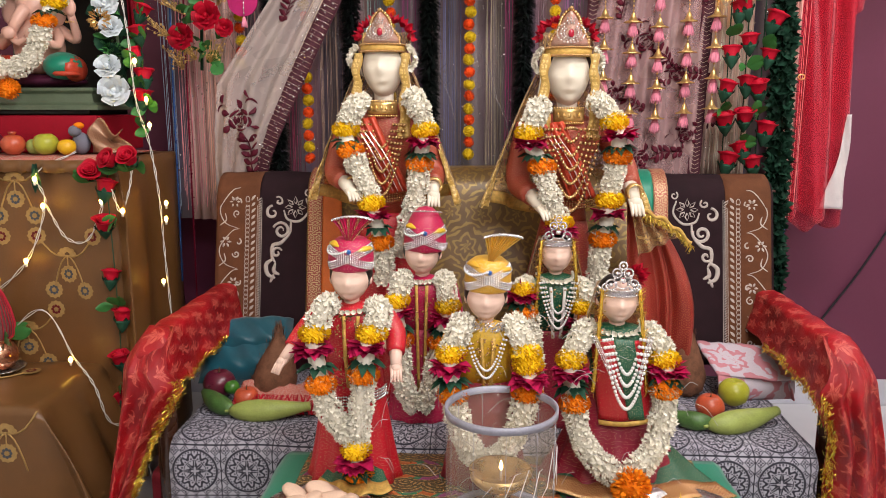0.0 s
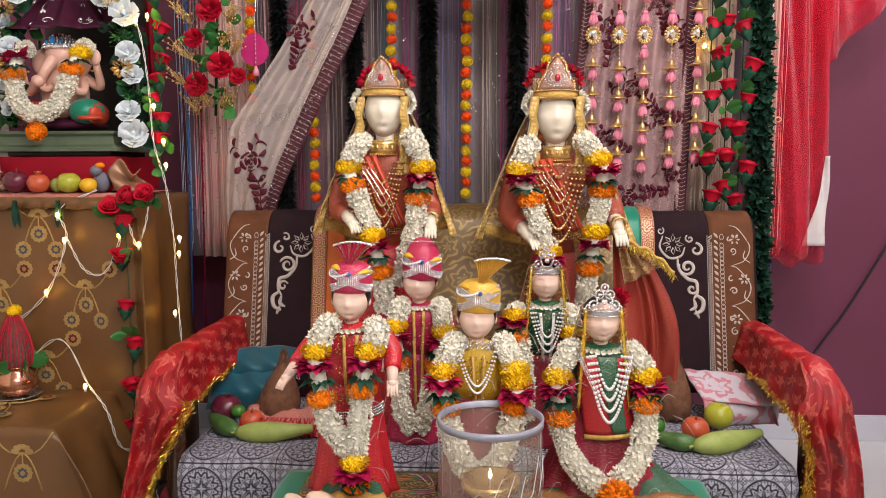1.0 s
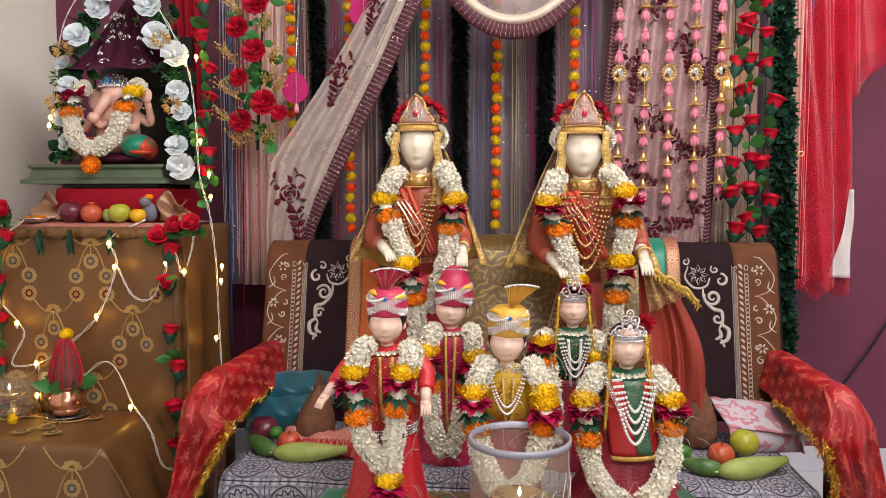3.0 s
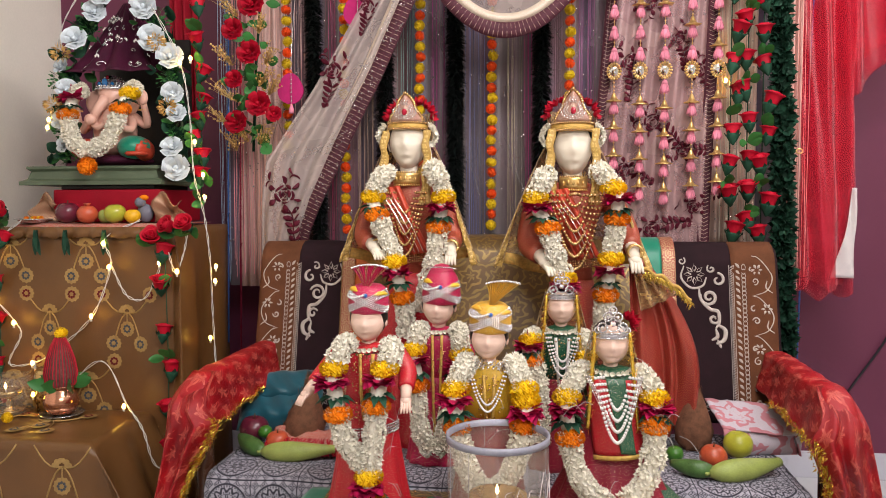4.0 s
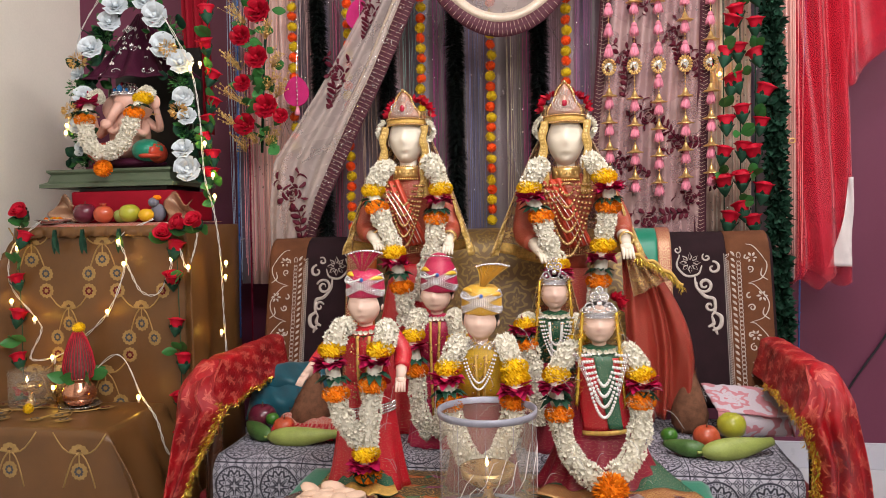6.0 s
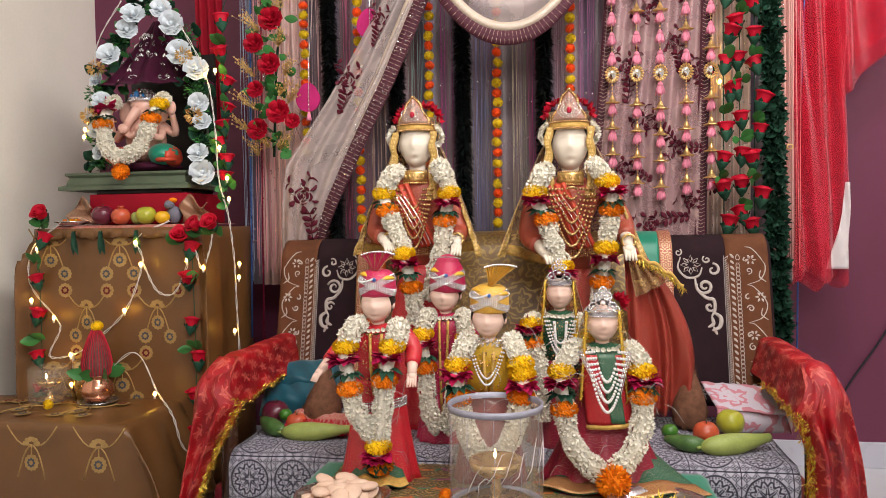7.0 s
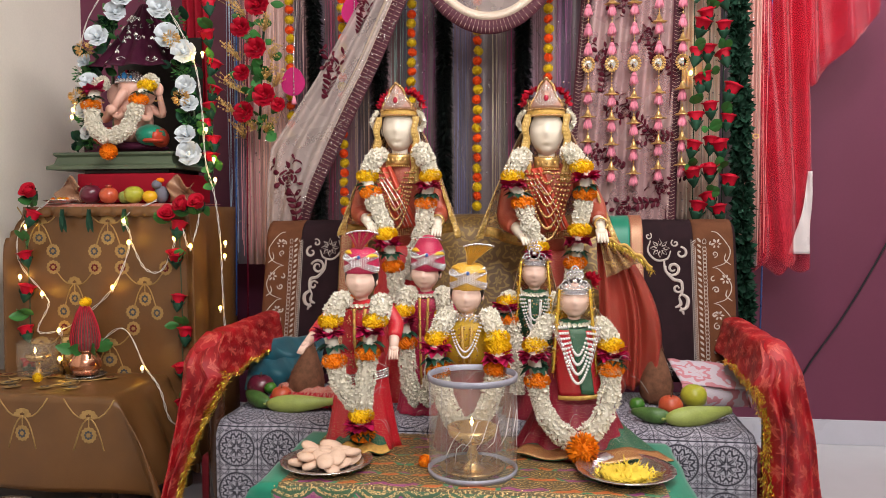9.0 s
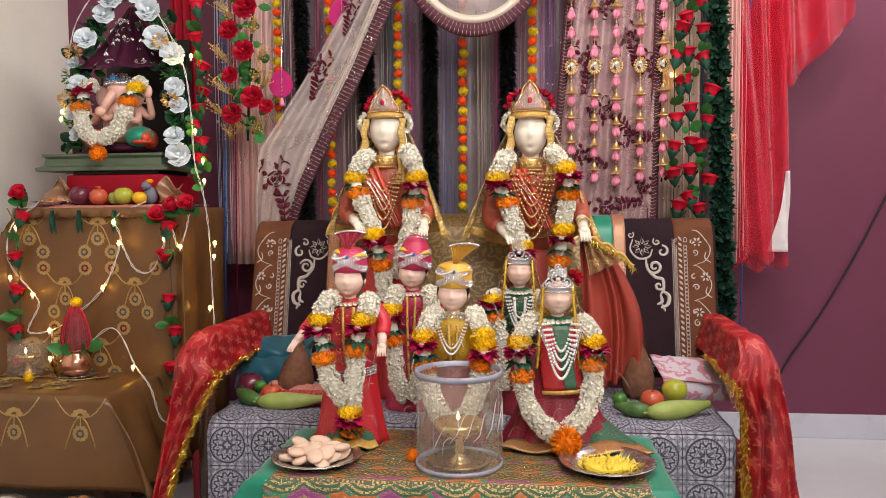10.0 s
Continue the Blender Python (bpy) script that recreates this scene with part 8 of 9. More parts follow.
ro = thing("red_cloth_strip", (-1.15, 2.5, 1.5), "red satin strip hanging behind the shrine", "cloth")
part("cloth", Geo().sheet(lambda u, v: (lerp(-1.20, -1.095, u), 2.45 + 0.012 * math.sin(u * 20) - 0.03 * v, lerp(1.30, ZT, v)), 24, 8, (0.1, 0.8)), M_REDVEL, ro, solid=0.001)


def fruit(name, c, r, mt, label, squash=0.92, stem=True):
    t = thing(name, (c[0], c[1], c[2] - r * squash), label, "fruit")
    g = Geo().ball(c, (r, r, r * squash), 20, 14, bumpy=0.04)
    for i, q in enumerate(g.v):
        o = q - Vector(c)
        k = math.hypot(o.x, o.y) / r
        if o.z > 0:
            g.v[i] = q - Vector((0, 0, 0.28 * r * math.exp(-(k / 0.28) ** 2)))
    part("flesh", g, mt, t)
    if stem:
        part("stem", Geo().tube([(c[0], c[1], c[2] + r * squash * 0.62), (c[0] + 0.002, c[1], c[2] + r * squash * 1.15)], 0.0016, 5), M_WOOD, t)


ay = 2.015
fruit("apple", (-1.337, ay, AZ + 0.007 + 0.033), 0.036, M_APPLE, "dark red apple on the altar mat")
fruit("pomegranate", (-1.268, ay - 0.005, AZ + 0.007 + 0.028), 0.031, M_POMEG, "orange-red pomegranate on the altar mat", stem=False)
part("calyx", Geo().lathe((-1.268, ay - 0.005, AZ + 0.055), [(0.004, 0), (0.007, 0.008), (0.010, 0.014)], 10, wob=lambda a, z: 1 + 0.25 * math.cos(5 * a)), M_POMEG, bpy.data.objects["pomegranate"])
fruit("guava", (-1.222, ay + 0.02, AZ + 0.007 + 0.022), 0.024, M_CORN, "small pale green guava on the altar mat", stem=False)
fruit("sweet_lime", (-1.180, ay, AZ + 0.007 + 0.030), 0.033, M_LIME, "yellow-green sweet lime on the altar mat", stem=False)
fruit("lemon", (-1.120, ay - 0.005, AZ + 0.007 + 0.022), 0.024, M_MANGO, "small yellow lemon on the altar mat", stem=False)
toy = thing("clay_mouse_figure", (-1.100, ay + 0.03, AZ + 0.007), "small grey clay figure with an orange cap", "figurine")
part("body", Geo().ball((-1.100, ay + 0.035, AZ + 0.037), (0.024, 0.024, 0.030), 14, 10).ball((-1.108, ay + 0.02, AZ + 0.070), (0.016, 0.02, 0.016), 12, 8), plain("grey_clay", (0.16, 0.16, 0.20), 0.6, var=0.15), toy)
part("cap", Geo().ball((-1.098, ay + 0.025, AZ + 0.085), (0.014, 0.014, 0.009), 10, 7), M_ORANGE, toy)


def steel_plate(name, c, r, label, depth=0.014):
    t = thing(name, c, label, "plate")
    x, y, z = c
    prof = [(0.0, 0.0), (r * 0.70, 0.0), (r * 0.80, depth * 0.7), (r, depth), (r * 1.01, depth + 0.002), (r * 0.99, depth + 0.003), (r * 0.79, depth * 0.7 + 0.003), (r * 0.69, 0.003), (0.0, 0.003)]
    part("dish", Geo().lathe((x, y, z), prof, 48, wob=lambda a, q: 1 + (0.008 * math.cos(24 * a) if q > depth * 0.9 else 0)), M_STEEL, t)
    return t


sp1 = steel_plate("steel_dish", (-1.455, 2.02, AZ + 0.008), 0.055, "small steel dish with flower petals on the altar", 0.010)
for k in range(8):
    place("petal_tuft", MARI_Y if k % 2 else MARI_O, sp1, (-1.455 + random.gauss(0, 0.018), 2.02 + random.gauss(0, 0.012), AZ + 0.022), (0, 0, k), 0.30 if k % 2 else 0.2)

# rose strings down the altar
for x, zs_, y in ((-1.528, (0.905, 0.77, 0.654, 0.517, 0.40), 1.945), (-0.985, (0.864, 0.77, 0.629, 0.515, 0.40, 0.28), 1.945), (-0.948, (1.627, 1.519, 1.421, 1.333, 1.275, 1.215, 1.156, 1.097), 2.12)):
    s = thing("rose_string", (x, y, min(zs_)), "string of red cloth rosebuds beside the altar cloth", "garland", "red rose strings")
    top = max(zs_) + (0.09 if y < 2 else 0.5)
    part("stem", Geo().tube([(x, y, min(zs_) - 0.04), (x + 0.004, y, (min(zs_) + max(zs_)) / 2), (x, y, max(zs_) + 0.05), (x if y < 2 else x - 0.02, y + (0.03 if y < 2 else 0.3), top)], 0.0016, 5), M_DLEAF, s)
    for k, z in enumerate(zs_):
        place("rosebud", BUD, s, (x + random.gauss(0, 0.008), y - 0.006, z), (random.uniform(-0.3, 0.5), random.uniform(-0.4, 0.4), k), random.uniform(0.85, 1.02))
        if k % 2 == 0 or y > 2:
            for q in range(3):
                place("leaf", LEAF, s, (x + random.gauss(0, 0.01), y - 0.004, z - 0.055), (random.uniform(0.5, 1.0), random.uniform(-2.2, 2.2), 0), random.uniform(0.9, 1.2))
for px, pz in ((-1.490, 0.995), (-0.945, 0.955), (-0.905, 0.955), (-1.02, 0.92)):
    c = thing("rosebud", (px, 1.95, pz - 0.02), "single red cloth rosebud on the altar edge", "flower", "rosebuds on the altar edge")
    place("bud", BUD, c, (px, 1.94, pz), (0.9, random.uniform(-0.8, 0.8), 0), 0.95)
    for q in range(3):
        place("leaf", LEAF, c, (px, 1.945, pz - 0.01), (random.uniform(0.5, 1.2), random.uniform(-2.4, 2.4), 0), 1.15)


# fairy lights
def fairy(path, bulbs, label):
    t = thing("fairy_lights", path[0], label, "fairy lights", "fairy light strings")
    for q in range(2):
        pts = [p + Vector((0.0022 * math.sin(i * 0.6 + q * 3.1), -0.0015 * math.cos(i * 0.6 + q * 3.1), 0.0022 * math.cos(i * 0.5 + q * 3))) for i, p in enumerate(smooth_path(path, 14 * len(path)))]
        part("cable", Geo().tube(pts, 0.0013, 5), M_WIREW, t, "twisted white cable")
    for b in bulbs:
        h = part("bulb_holder", Geo().lathe((b[0], b[1], b[2] - 0.012), [(0.0028, 0), (0.0036, 0.004), (0.0034, 0.010)], 8), M_WIREW, t)
        part("bulb", Geo().lathe((b[0], b[1], b[2]), [(0.003, -0.003), (0.0054, 0.002), (0.005, 0.008), (0.001, 0.012)], 10), M_BULB, h, "lit warm yellow bulb")


YA = 1.948
fairy([(-1.09, 2.0, 0.985), (-1.174, YA, 0.93), (-1.158, YA, 0.85), (-1.22, YA, 0.70), (-1.33, YA, 0.60), (-1.415, YA, 0.55), (-1.50, YA, 0.545), (-1.46, YA, 0.63), (-1.472, YA, 0.67), (-1.56, YA, 0.78), (-1.55, YA, 0.90), (-1.45, 1.955, 0.985)],
      [(-1.174, YA - 0.012, 0.912), (-1.158, YA - 0.012, 0.842), (-1.219, YA - 0.012, 0.693), (-1.415, YA - 0.012, 0.547), (-1.472, YA - 0.012, 0.669), (-1.524, YA - 0.012, 0.895), (-1.551, YA - 0.012, 0.726)], "twisted white fairy light string across the altar cloth")
fairy([(-1.158, YA, 0.85), (-1.11, YA, 0.76), (-1.05, YA, 0.755), (-1.0, YA, 0.85), (-0.975, YA - 0.01, 0.90), (-0.955, YA, 0.83), (-0.93, 1.96, 0.90), (-0.935, 2.0, 1.0)],
      [(-0.998, YA - 0.014, 0.855), (-0.945, YA - 0.010, 0.83)], "short loop of fairy lights at the altar corner")
fairy([(-1.40, YA - 0.02, 0.56), (-1.40, 1.93, 0.47), (-1.36, 1.93, 0.425), (-1.20, 1.945, 0.56), (-1.09, 1.90, 0.44), (-1.02, 1.86, 0.38), (-0.985, 1.86, 0.28), (-0.95, 1.93, 0.22), (-0.935, 1.99, 0.02)],
      [(-1.408, 1.925, 0.453), (-1.092, 1.885, 0.437)], "fairy light string trailing over the small table")
fairy([(-1.20, 2.09, 1.80), (-1.07, 2.09, 1.62), (-0.99, 2.085, 1.46), (-0.965, 2.085, 1.30), (-0.955, 2.085, 1.12), (-0.925, 2.085, 1.0), (-0.905, 2.08, 0.85), (-0.90, 2.08, 0.68), (-0.89, 2.08, 0.45)],
      [(-0.952, 2.07, 1.476), (-0.987, 2.07, 1.463), (-0.944, 2.07, 1.221), (-0.915, 2.07, 1.05), (-0.919, 2.07, 1.119), (-0.883, 2.07, 0.835), (-0.886, 2.07, 0.79), (-0.905, 2.07, 0.611)], "fairy light string hanging beside the shrine")
fairy([(-1.30, 2.1, 1.74), (-1.40, 2.11, 1.60), (-1.44, 2.11, 1.40), (-1.45, 2.11, 1.29)], [(-1.443, 2.09, 1.30), (-1.448, 2.09, 1.275)], "fairy light string on the rose arch")
fairy([(0.62, 2.40, 2.1), (0.66, 2.39, 1.60), (0.71, 2.385, 1.40), (0.74, 2.39, 1.55)], [(0.705, 2.38, 1.42), (0.665, 2.385, 1.55)], "fairy light string behind the rose strings")

# small table: copper pot with wrapped coconut, glass lamp
px, py = -1.288, 1.885
pot = thing("copper_pot", (px, py, BZ), "polished copper pot with leaves on a steel plate", "pot")
part("saucer", Geo().lathe((px, py, BZ), [(0.0, 0), (0.05, 0), (0.062, 0.007), (0.063, 0.009), (0.05, 0.004), (0, 0.004)], 36), M_STEEL, pot)
part("body", Geo().lathe((px, py, BZ + 0.005), [(0.020, 0), (0.036, 0.005), (0.048, 0.025), (0.050, 0.042), (0.043, 0.062), (0.034, 0.072), (0.033, 0.078), (0.043, 0.085), (0.042, 0.087), (0.031, 0.079)], 40), M_COPPER, pot)
for k in range(7):
    a = 2 * math.pi * k / 7 + 0.3
    place("leaf", LEAF, pot, (px + 0.025 * math.cos(a), py + 0.025 * math.sin(a), BZ + 0.088), (0, 1.25, a), 1.3)
cw = thing("wrapped_coconut", (px, py, BZ + 0.085), "coconut wrapped with red and grey thread in the pot", "coconut")
part("nut", Geo().lathe((px, py, BZ + 0.078), [(0.028, 0), (0.041, 0.02), (0.044, 0.05), (0.037, 0.09), (0.024, 0.13), (0.012, 0.155), (0.003, 0.165)], 36), plain("grey_red_thread_wrap", (0.16, 0.07, 0.06), 0.8, var=0.5, scale=50), cw)
thr = Geo()
for k in range(30):
    a = 2 * math.pi * k / 30
    thr.tube([(px + r * math.cos(a + 0.2 * z), py + r * math.sin(a + 0.2 * z), BZ + 0.078 + z) for r, z in ((0.029, 0), (0.043, 0.02), (0.046, 0.05), (0.039, 0.09), (0.026, 0.13), (0.013, 0.155))], 0.0017, 4)
part("thread", thr, plain("red_cotton_thread", (0.38, 0.02, 0.035), 0.8, var=0.35, island=0.6, bump=0), cw, "red cotton thread winding")
mk = thing("marigold", (px + 0.005, py, BZ + 0.235), "yellow marigold crowning the wrapped coconut", "flower")
place("blossom", MARI_Y, mk, (px + 0.005, py, BZ + 0.245), (0, 0, 0), 0.85)
mk = thing("marigold", (-1.40, 1.80, BZ), "yellow marigold lying on the small table", "flower")
place("blossom", MARI_Y, mk, (-1.40, 1.80, BZ + 0.013), (0, 0, 1), 0.7)


def oil_lamp(x, y, z, s, label):
    t = thing("oil_lamp", (x, y, z), label, "oil lamp")
    part("dish", Geo().lathe((x, y, z), [(0.0, 0), (0.058 * s, 0), (0.068 * s, 0.008 * s), (0.070 * s, 0.012 * s), (0.056 * s, 0.004), (0.0, 0.004)], 36), M_BRASS, t)
    part("stem", Geo().lathe((x, y, z + 0.004), [(0.026 * s, 0), (0.020 * s, 0.006 * s), (0.009 * s, 0.02 * s), (0.013 * s, 0.032 * s), (0.008 * s, 0.045 * s), (0.012 * s, 0.058 * s)], 24), M_BRASS, t)
    part("bowl", Geo().lathe((x, y, z + 0.06 * s), [(0.01 * s, 0), (0.036 * s, 0.006 * s), (0.052 * s, 0.02 * s), (0.055 * s, 0.036 * s), (0.050 * s, 0.035 * s), (0.03 * s, 0.02 * s), (0, 0.016 * s)], 32), M_BRASS, t)
    part("wick", Geo().tube([(x, y - 0.01 * s, z + 0.08 * s), (x, y - 0.02 * s, z + 0.104 * s)], 0.0025, 6), M_EMB, t)
    part("flame", Geo().lathe((x, y - 0.02 * s, z + 0.104 * s), [(0.001, 0), (0.0040, 0.005), (0.0033, 0.010), (0.0006, 0.019)], 12), M_FLAME, t, "small burning flame")
    return t


def glass_guard(x, y, z, r, h, label, seams, rim=True):
    t = thing("lamp_guard", (x, y, z), label, "lamp guard")
    part("wall", Geo().lathe((x, y, z), [(r, 0.004), (r, h * 0.5), (r, h - 0.004)], 64), M_GLASS, t, "thin clear acrylic wall", solid=0.0012)
    w = t.children[0]
    w.visible_shadow = False
    me = w.data
    bm = bmesh.new()
    bm.from_mesh(me)
    bmesh.ops.delete(bm, geom=[f for f in bm.faces if len(f.verts) > 4], context="FACES")
    bm.to_mesh(me)
    bm.free()
    if rim:
        for zz, hh in ((0.0, 0.011), (h - 0.012, 0.013)):
            part("rim", Geo().lathe((x, y, z + zz), [(r - 0.002, 0), (r + 0.0025, 0), (r + 0.003, hh), (r - 0.002, hh), (r - 0.002, 0)], 64, caps=False), M_RIMG, t, "grey foil rim")
    sm = Geo()
    for k in range(seams):
        a = 2 * math.pi * k / seams + 0.2
        sm.tube([(x + (r + 0.001) * math.cos(a), y + (r + 0.001) * math.sin(a), z + 0.006), (x + (r + 0.001) * math.cos(a), y + (r + 0.001) * math.sin(a), z + h - 0.006)], 0.0005, 4)
    if seams:
        part("seams", sm, M_RIMG, t, "thin upright seams")
        # white raised strokes stand in for highlights on crinkled plastic
        wr = Geo()
        for k in range(9):
            a, z0 = -2.2 + 0.28 * k + random.uniform(-0.1, 0.1), random.uniform(0.03, 0.10)
            pts = [(x + (r + 0.002) * math.cos(a + 0.12 * q + random.uniform(-0.05, 0.05)), y + (r + 0.002) * math.sin(a + 0.12 * q), z + z0 + 0.03 * q * random.uniform(0.4, 1.2)) for q in range(4)]
            wr.tube(pts, [0.0004, 0.0009, 0.0007, 0.0003], 5)
        part("foil_wrinkles", wr, M_SATINW, t, "white strokes drawn as glints of crinkled plastic")
    return t


oil_lamp(0.037, 1.285, TT + 0.002, 1.05, "brass oil lamp burning inside the clear guard")
glass_guard(0.037, 1.285, TT + 0.001, 0.0985, 0.222, "clear acrylic cylinder guard with grey rims", 11)
oil_lamp(-1.468, 1.90, BZ + 0.001, 0.70, "small brass oil lamp burning on the small table")
glass_guard(-1.468, 1.90, BZ, 0.063, 0.115, "clear acrylic cylinder round the small lamp", 0, rim=False)
vase = thing("brass_tumbler", (-1.372, 1.93, BZ), "tall brass tumbler with fairy lights in it", "tumbler")
part("body", Geo().lathe((-1.372, 1.93, BZ), [(0.0, 0), (0.026, 0.002), (0.024, 0.06), (0.027, 0.125), (0.025, 0.125), (0.022, 0.06), (0.0, 0.008)], 28), M_BRASS, vase)

# ---- sofa seat: fruit and cloth ----
def gourd(name, a, b, r, mt, label, tip=0.25, bow=0.012):
    a, b = Vector(a), Vector(b)
    pts = [a.lerp(b, k / 14) + Vector((0, -bow * math.sin(math.pi * k / 14), 0)) for k in range(15)]
    rad = [r * max(0.12, math.sin(math.pi * (0.06 + 0.90 * (k / 14) ** (1 + tip)))) ** 0.55 for k in range(15)]
    t = thing(name, tuple((a + b) / 2 - Vector((0, 0, r))), label, "vegetable")
    part("flesh", Geo().tube(pts, rad, 16), mt, t)
    part("stem", Geo().tube([pts[-1], pts[-1] + (b - a).normalized() * 0.012], 0.004, 6), M_CORN, t)


S = SEAT + 0.006
gourd("cucumber", (-0.70, 1.80, S + 0.024), (-0.595, 1.70, S + 0.018), 0.024, M_CUKE, "dark green cucumber on the sofa seat")
gourd("corn_cob", (-0.41, 1.715, S + 0.026), (-0.60, 1.695, S + 0.018), 0.027, M_CORN, "pale green corn cob in its husk on the seat", 0.6)
gourd("cucumber", (0.44, 1.72, S + 0.022), (0.535, 1.68, S + 0.020), 0.022, M_CUKE, "dark green cucumber on the sofa seat")
gourd("corn_cob", (0.70, 1.74, S + 0.028), (0.52, 1.665, S + 0.018), 0.028, M_CORN, "pale green corn cob in its husk on the seat", 0.6)
fruit("apple", (-0.668, 1.82, S + 0.040), 0.041, M_APPLE, "dark red apple on the sofa seat")
fruit("lime", (-0.622, 1.78, S + 0.045), 0.019, M_DLIME, "small green lime between fruit on the seat", stem=False)
fruit("tomato", (-0.575, 1.745, S + 0.032), 0.031, M_POMEG, "red tomato on the sofa seat")
fruit("pomegranate", (0.545, 1.745, S + 0.034), 0.034, M_POMEG, "orange-red pomegranate on the sofa seat")
fruit("sweet_lime", (0.617, 1.80, S + 0.050), 0.037, M_LIME, "yellow-green sweet lime on the sofa seat", stem=False)
fruit("lime", (0.458, 1.78, S + 0.026), 0.022, M_DLIME, "small green lime on the sofa seat", stem=False)


def coconut(x, y, z, h, r, lean):
    t = thing("coconut", (x, y, z), "brown husked coconut with a fibre tuft", "coconut", "coconuts on the seat")
    prof = [(r * 0.55, 0), (r * 0.92, h * 0.10), (r, h * 0.28), (r * 0.82, h * 0.5), (r * 0.5, h * 0.75), (r * 0.22, h * 0.95), (r * 0.05, h)]
    g = Geo().lathe((x, y, z), prof, 28, wob=lambda a, q: 1 + 0.05 * math.sin(9 * a + q * 60))
    for i, q in enumerate(g.v):
        g.v[i] = q + Vector((lean * (q.z - z), 0, 0))
    part("husk", g, M_COCO, t)
    f = Geo()
    for k in range(700):
        a, q = random.random() * 6.28, random.random()
        zz = h * q
        rr = r * (1 - 0.85 * max(0, q - 0.25) / 0.75) * 0.98
        p = Vector((x + rr * math.cos(a) + lean * zz, y + rr * math.sin(a), z + zz))
        d = Vector((-0.3 * math.cos(a) + random.gauss(0, 0.15), -0.3 * math.sin(a), 1)).normalized()
        f.petal(p, d, Vector((math.cos(a), math.sin(a), 0)), random.uniform(0.02, 0.045), 0.002, 0, 0.08)
    part("fibres", f, M_COCO, t, "loose brown fibres")


coconut(0.53, 1.915, S, 0.18, 0.050, 0.0)
coconut(-0.535, 1.83, S + 0.002, 0.17, 0.058, 0.15)


def cushion(name, c, size, mt, label, turn, ripples, category="cushion"):
    g = Geo()
    n = 26
    m = Euler(turn).to_matrix()
    for side in (1, -1):
        base = len(g.v)
        for j in range(n + 1):
            for i in range(n + 1):
                u, v = i / n * 2 - 1, j / n * 2 - 1
                h = (max(0, 1 - u ** 4) * max(0, 1 - v ** 4)) ** 0.45
                q = Vector((u * size[0], v * size[1], side * size[2] * h + 0.004 * math.sin(u * ripples + v * 4) * h))
                g.v.append(Vector(c) + m @ q)
        for j in range(n):
            for i in range(n):
                a = base + j * (n + 1) + i
                f = (a, a + 1, a + n + 2, a + n + 1)
                g.face(f if side > 0 else f[::-1])
    return single(name, g, mt, label, category)


cushion("folded_silk", (-0.640, 1.955, S + 0.055), (0.12, 0.065, 0.05), M_TEAL, "folded teal silk cloth on the sofa seat", (0.55, -0.10, 0.05), 12, "cloth")
cushion("folded_silk", (-0.625, 1.99, S + 0.115), (0.105, 0.05, 0.040), M_TEAL, "second fold of teal silk cloth behind", (0.7, -0.05, 0.05), 9, "cloth")
M_PINKW = brocade("pink_white_cotton", (0.50, 0.20, 0.23), (0.64, 0.56, 0.62), 0.22, -0.35, 0.0, 0.8)
pk = Geo()
pk.sheet(lambda u, v: (0.575 + 0.20 * u + 0.02 * v, 2.0 - 0.14 * v, S + 0.115 - 0.045 * v - 0.012 * u + 0.006 * wav(u * 9 + v * 5, 2)), 20, 14, (0.20, 0.14))
pk.sheet(lambda u, v: (0.595 + 0.20 * u, 1.86 - 0.012 * math.sin(v * 3.1) + 0.03 * u, S + 0.002 + (0.068 - 0.012 * u) * (1 - v)), 20, 8, (0.20, 0.07))
pk.sheet(lambda u, v: (0.775 + 0.018 * v, 2.0 - 0.13 * u, S + 0.002 + (0.10 - 0.04 * u) * (1 - v)), 12, 8, (0.14, 0.09))
single("folded_cotton", pk, M_PINKW, "folded pink and white cotton cloth on the seat", "cloth", solid=0.004)
rwc = Geo().sheet(lambda u, v: (lerp(-0.60, -0.38, u), lerp(1.80, 1.715, v), S + 0.052 - 0.045 * v + 0.006 * math.sin(u * 18)), 30, 10, (0.22, 0.1))
single("fringed_cloth", rwc, M_MAT, "red and white fringed cloth under the doll's hand", "cloth", solid=0.003)
fr = Geo()
for k in range(46):
    x = lerp(-0.60, -0.39, (k + random.random()) / 46)
    fr.tube([(x, 1.735, S + 0.045), (x + random.gauss(0, 0.008), 1.715, S + 0.03), (x + random.gauss(0, 0.014), 1.70, S + 0.010)], 0.0015, 4)
single("cloth_fringe", fr, M_ROSE, "red thread fringe of the small cloth", "fringe", kind="stuff")

# ---- low table: plates, sweets, loose flowers ----
pl = steel_plate("steel_plate", (-0.300, 1.275, TT + 0.002), 0.105, "steel plate heaped with beige sweets")
for k in range(24):
    a, q = k * 2.4, 0.072 * math.sqrt((k % 13) / 13)
    z = TT + 0.018 + (0.016 if k >= 13 else 0.0)
    c = thing("sweet", (-0.300 + q * math.cos(a), 1.275 + q * math.sin(a), z - 0.008), "flat oval beige sweet on the plate", "sweet", "sweets on the steel plate")
    tl = Euler((random.uniform(-0.35, 0.35), random.uniform(-0.35, 0.35), random.random() * 3)).to_matrix()
    part("piece", Geo().ball((-0.300 + q * math.cos(a), 1.275 + q * math.sin(a), z), (0.030, 0.020, 0.0095), 14, 8, turn=tl, bumpy=0.08), M_WAX, c)
pr = steel_plate("steel_plate", (0.375, 1.285, TT + 0.002), 0.108, "steel plate with a heap of yellow shreds", 0.018)
sh = Geo()
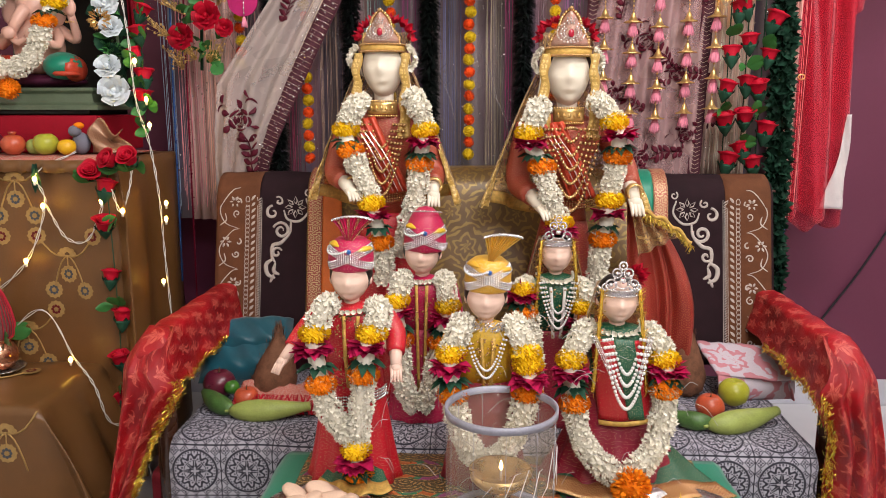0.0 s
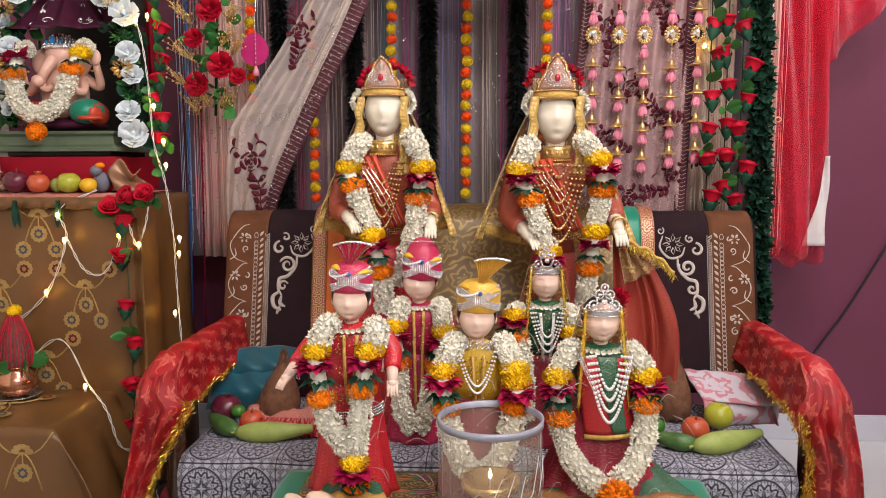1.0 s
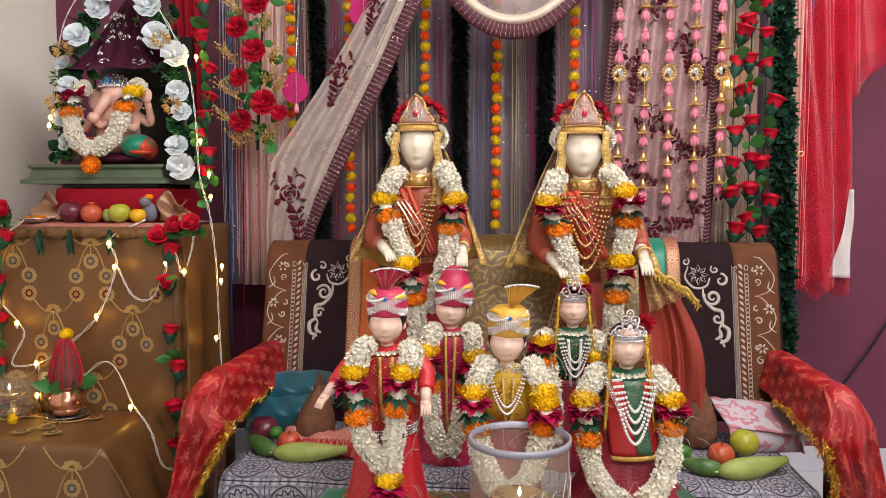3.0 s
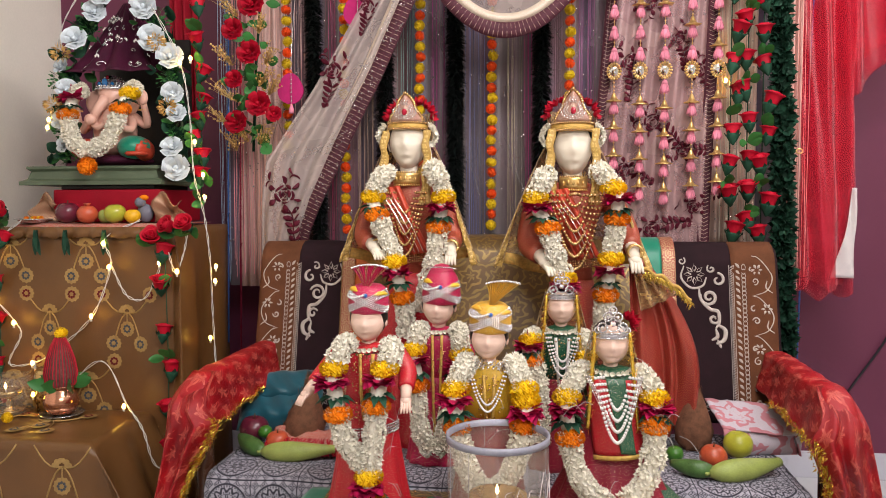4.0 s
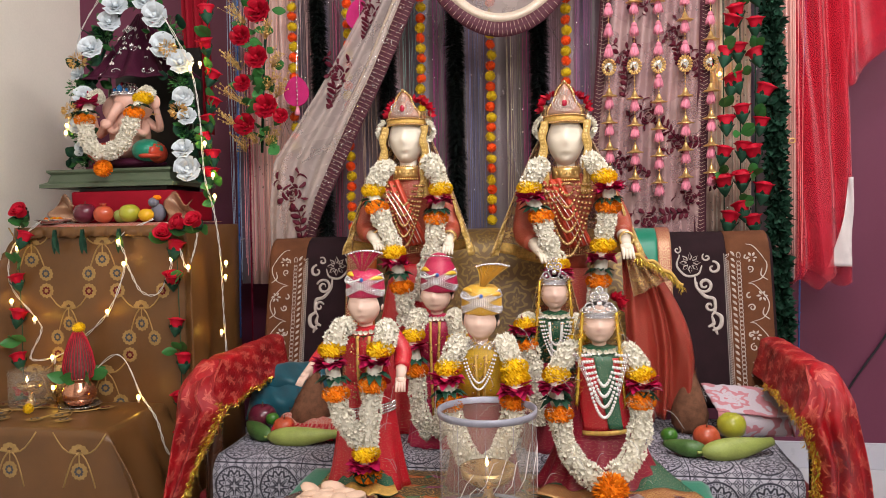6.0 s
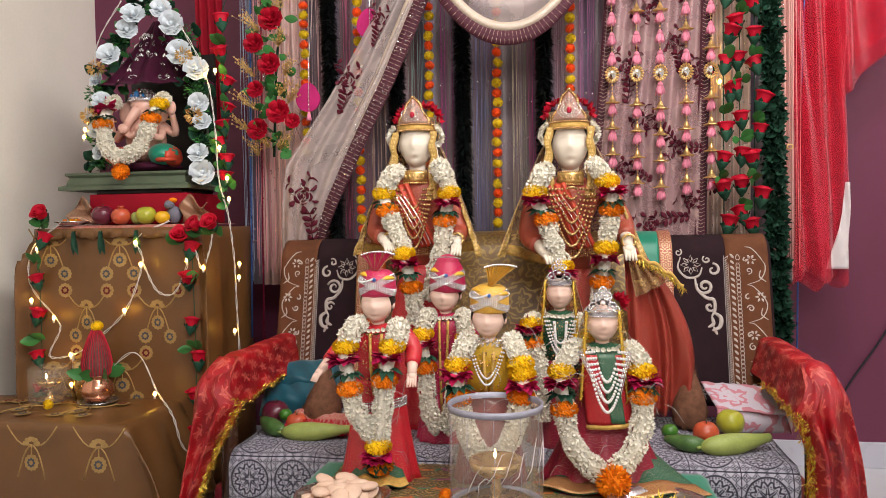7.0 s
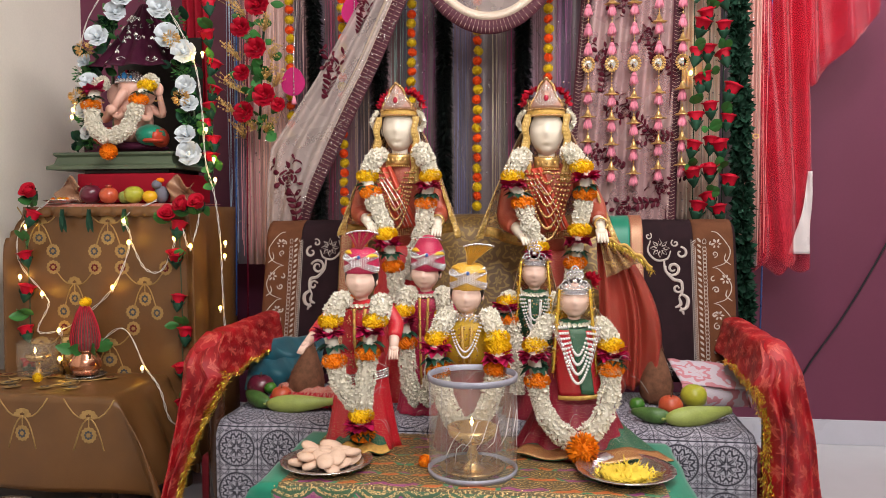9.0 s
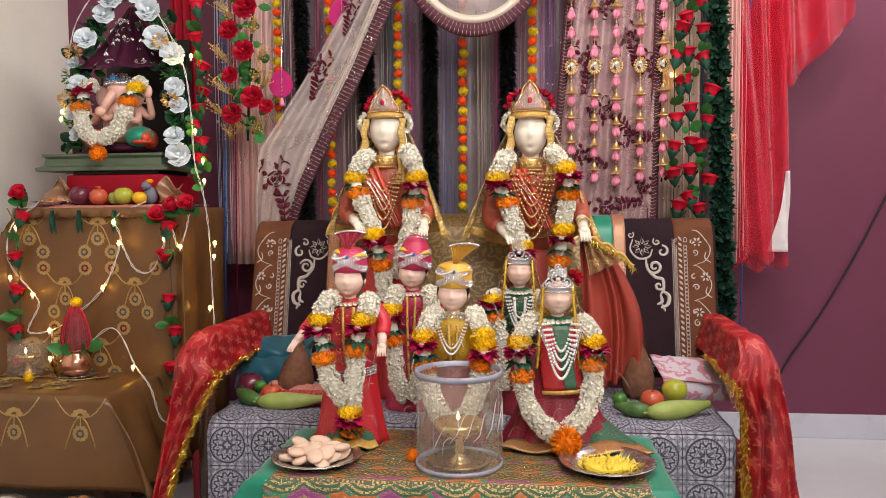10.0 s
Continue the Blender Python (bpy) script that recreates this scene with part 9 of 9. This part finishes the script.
for k in range(420):
    a, q = random.random() * 6.28, 0.062 * math.sqrt(random.random())
    p = Vector((0.375 + q * math.cos(a) * 1.1, 1.285 + q * math.sin(a), TT + 0.008 + 0.020 * (1 - q / 0.065) * random.random()))
    d = Vector((random.gauss(0, 1), random.gauss(0, 1), random.gauss(0, 0.25))).normalized()
    sh.petal(p, d, Vector((0, 0, 1)), random.uniform(0.012, 0.024), 0.004)
sh.ball((0.375, 1.285, TT + 0.010), (0.055, 0.05, 0.010), 18, 8)
single("yellow_shreds", sh, M_SHRED, "heap of yellow petal shreds on the steel plate", "petals", kind="stuff")
for mx, my, me, s, lab in ((0.285, 1.352, MARI_O, 1.05, "large orange marigold lying on the tablecloth"), (-0.075, 1.30, MARI_O, 0.42, "small orange marigold lying on the tablecloth"), (-0.262, 1.375, MARI_Y, 0.75, "yellow marigold lying on the tablecloth")):
    k = thing("marigold", (mx, my, TT + 0.003), lab, "flower", "loose marigolds")
    place("blossom", me, k, (mx, my, TT + 0.003 + (0.026 if me is MARI_O else 0.016) * s * (1.35 if s > 1 else 1.0)), (0.9 if s > 1 else 0.2, 0, mx), s)

# low stool with two dishes at the small table's foot
st = thing("low_stool", (-1.15, 1.52, 0), "low wooden stool on the floor", "stool")
part("top", Geo().box((-1.42, 1.43, 0.080), (-0.98, 1.60, 0.100), bevel=0.004), M_WOOD, st)
for lx in (-1.39, -1.01):
    part("leg", Geo().box((lx - 0.015, 1.44, 0), (lx + 0.015, 1.59, 0.079), bevel=0.003), M_WOOD, st)
d1 = steel_plate("steel_plate", (-1.10, 1.525, 0.101), 0.085, "steel plate of brown sweets on the stool")
for k in range(12):
    a, q = k * 2.4, 0.055 * math.sqrt(k / 12)
    c = thing("sweet", (-1.10 + q * math.cos(a), 1.525 + q * math.sin(a), 0.108), "round brown sweet on the plate", "sweet", "brown sweets on the stool plate")
    part("piece", Geo().ball((-1.10 + q * math.cos(a), 1.525 + q * math.sin(a), 0.119), (0.017, 0.017, 0.013), 12, 8, bumpy=0.1), plain("brown_sweet", (0.24, 0.10, 0.04), 0.6, var=0.2) if k == 0 else bpy.data.materials["brown_sweet"], c)
d2 = steel_plate("steel_plate", (-1.32, 1.525, 0.101), 0.080, "steel plate of white rice on the stool")
part("rice", Geo().ball((-1.32, 1.525, 0.106), (0.062, 0.062, 0.016), 24, 8, bumpy=0.05), M_EMB, d2, "heap of pale rice")

# cable on the plum wall
cb = Geo().tube(smooth_path([(1.72, 2.790, 1.20), (1.614, 2.790, 0.983), (1.494, 2.790, 0.734), (1.368, 2.790, 0.504), (1.228, 2.790, 0.281), (1.18, 2.780, 0.11)], 40), 0.0042, 7)
single("wall_cable", cb, M_BLACKC, "black cable hanging across the plum wall", "cable")

# clear plastic threads caught on the dolls
pt = Geo()
for k in range(46):
    x, z, y = random.uniform(-0.32, 0.42), random.uniform(0.40, 0.70), random.uniform(1.30, 1.34)
    d = Vector((random.gauss(0, 1), random.gauss(0, 0.2), random.gauss(0, 1))).normalized() * random.uniform(0.01, 0.03)
    pt.tube(smooth_path([Vector((x, y, z)), Vector((x, y, z)) + d + Vector((0, 0, 0.01)), Vector((x, y, z)) + d * 2], 6), 0.0005, 3)
single("plastic_threads", pt, M_WIRE, "loose clear plastic threads on the garlands", "threads", kind="stuff")
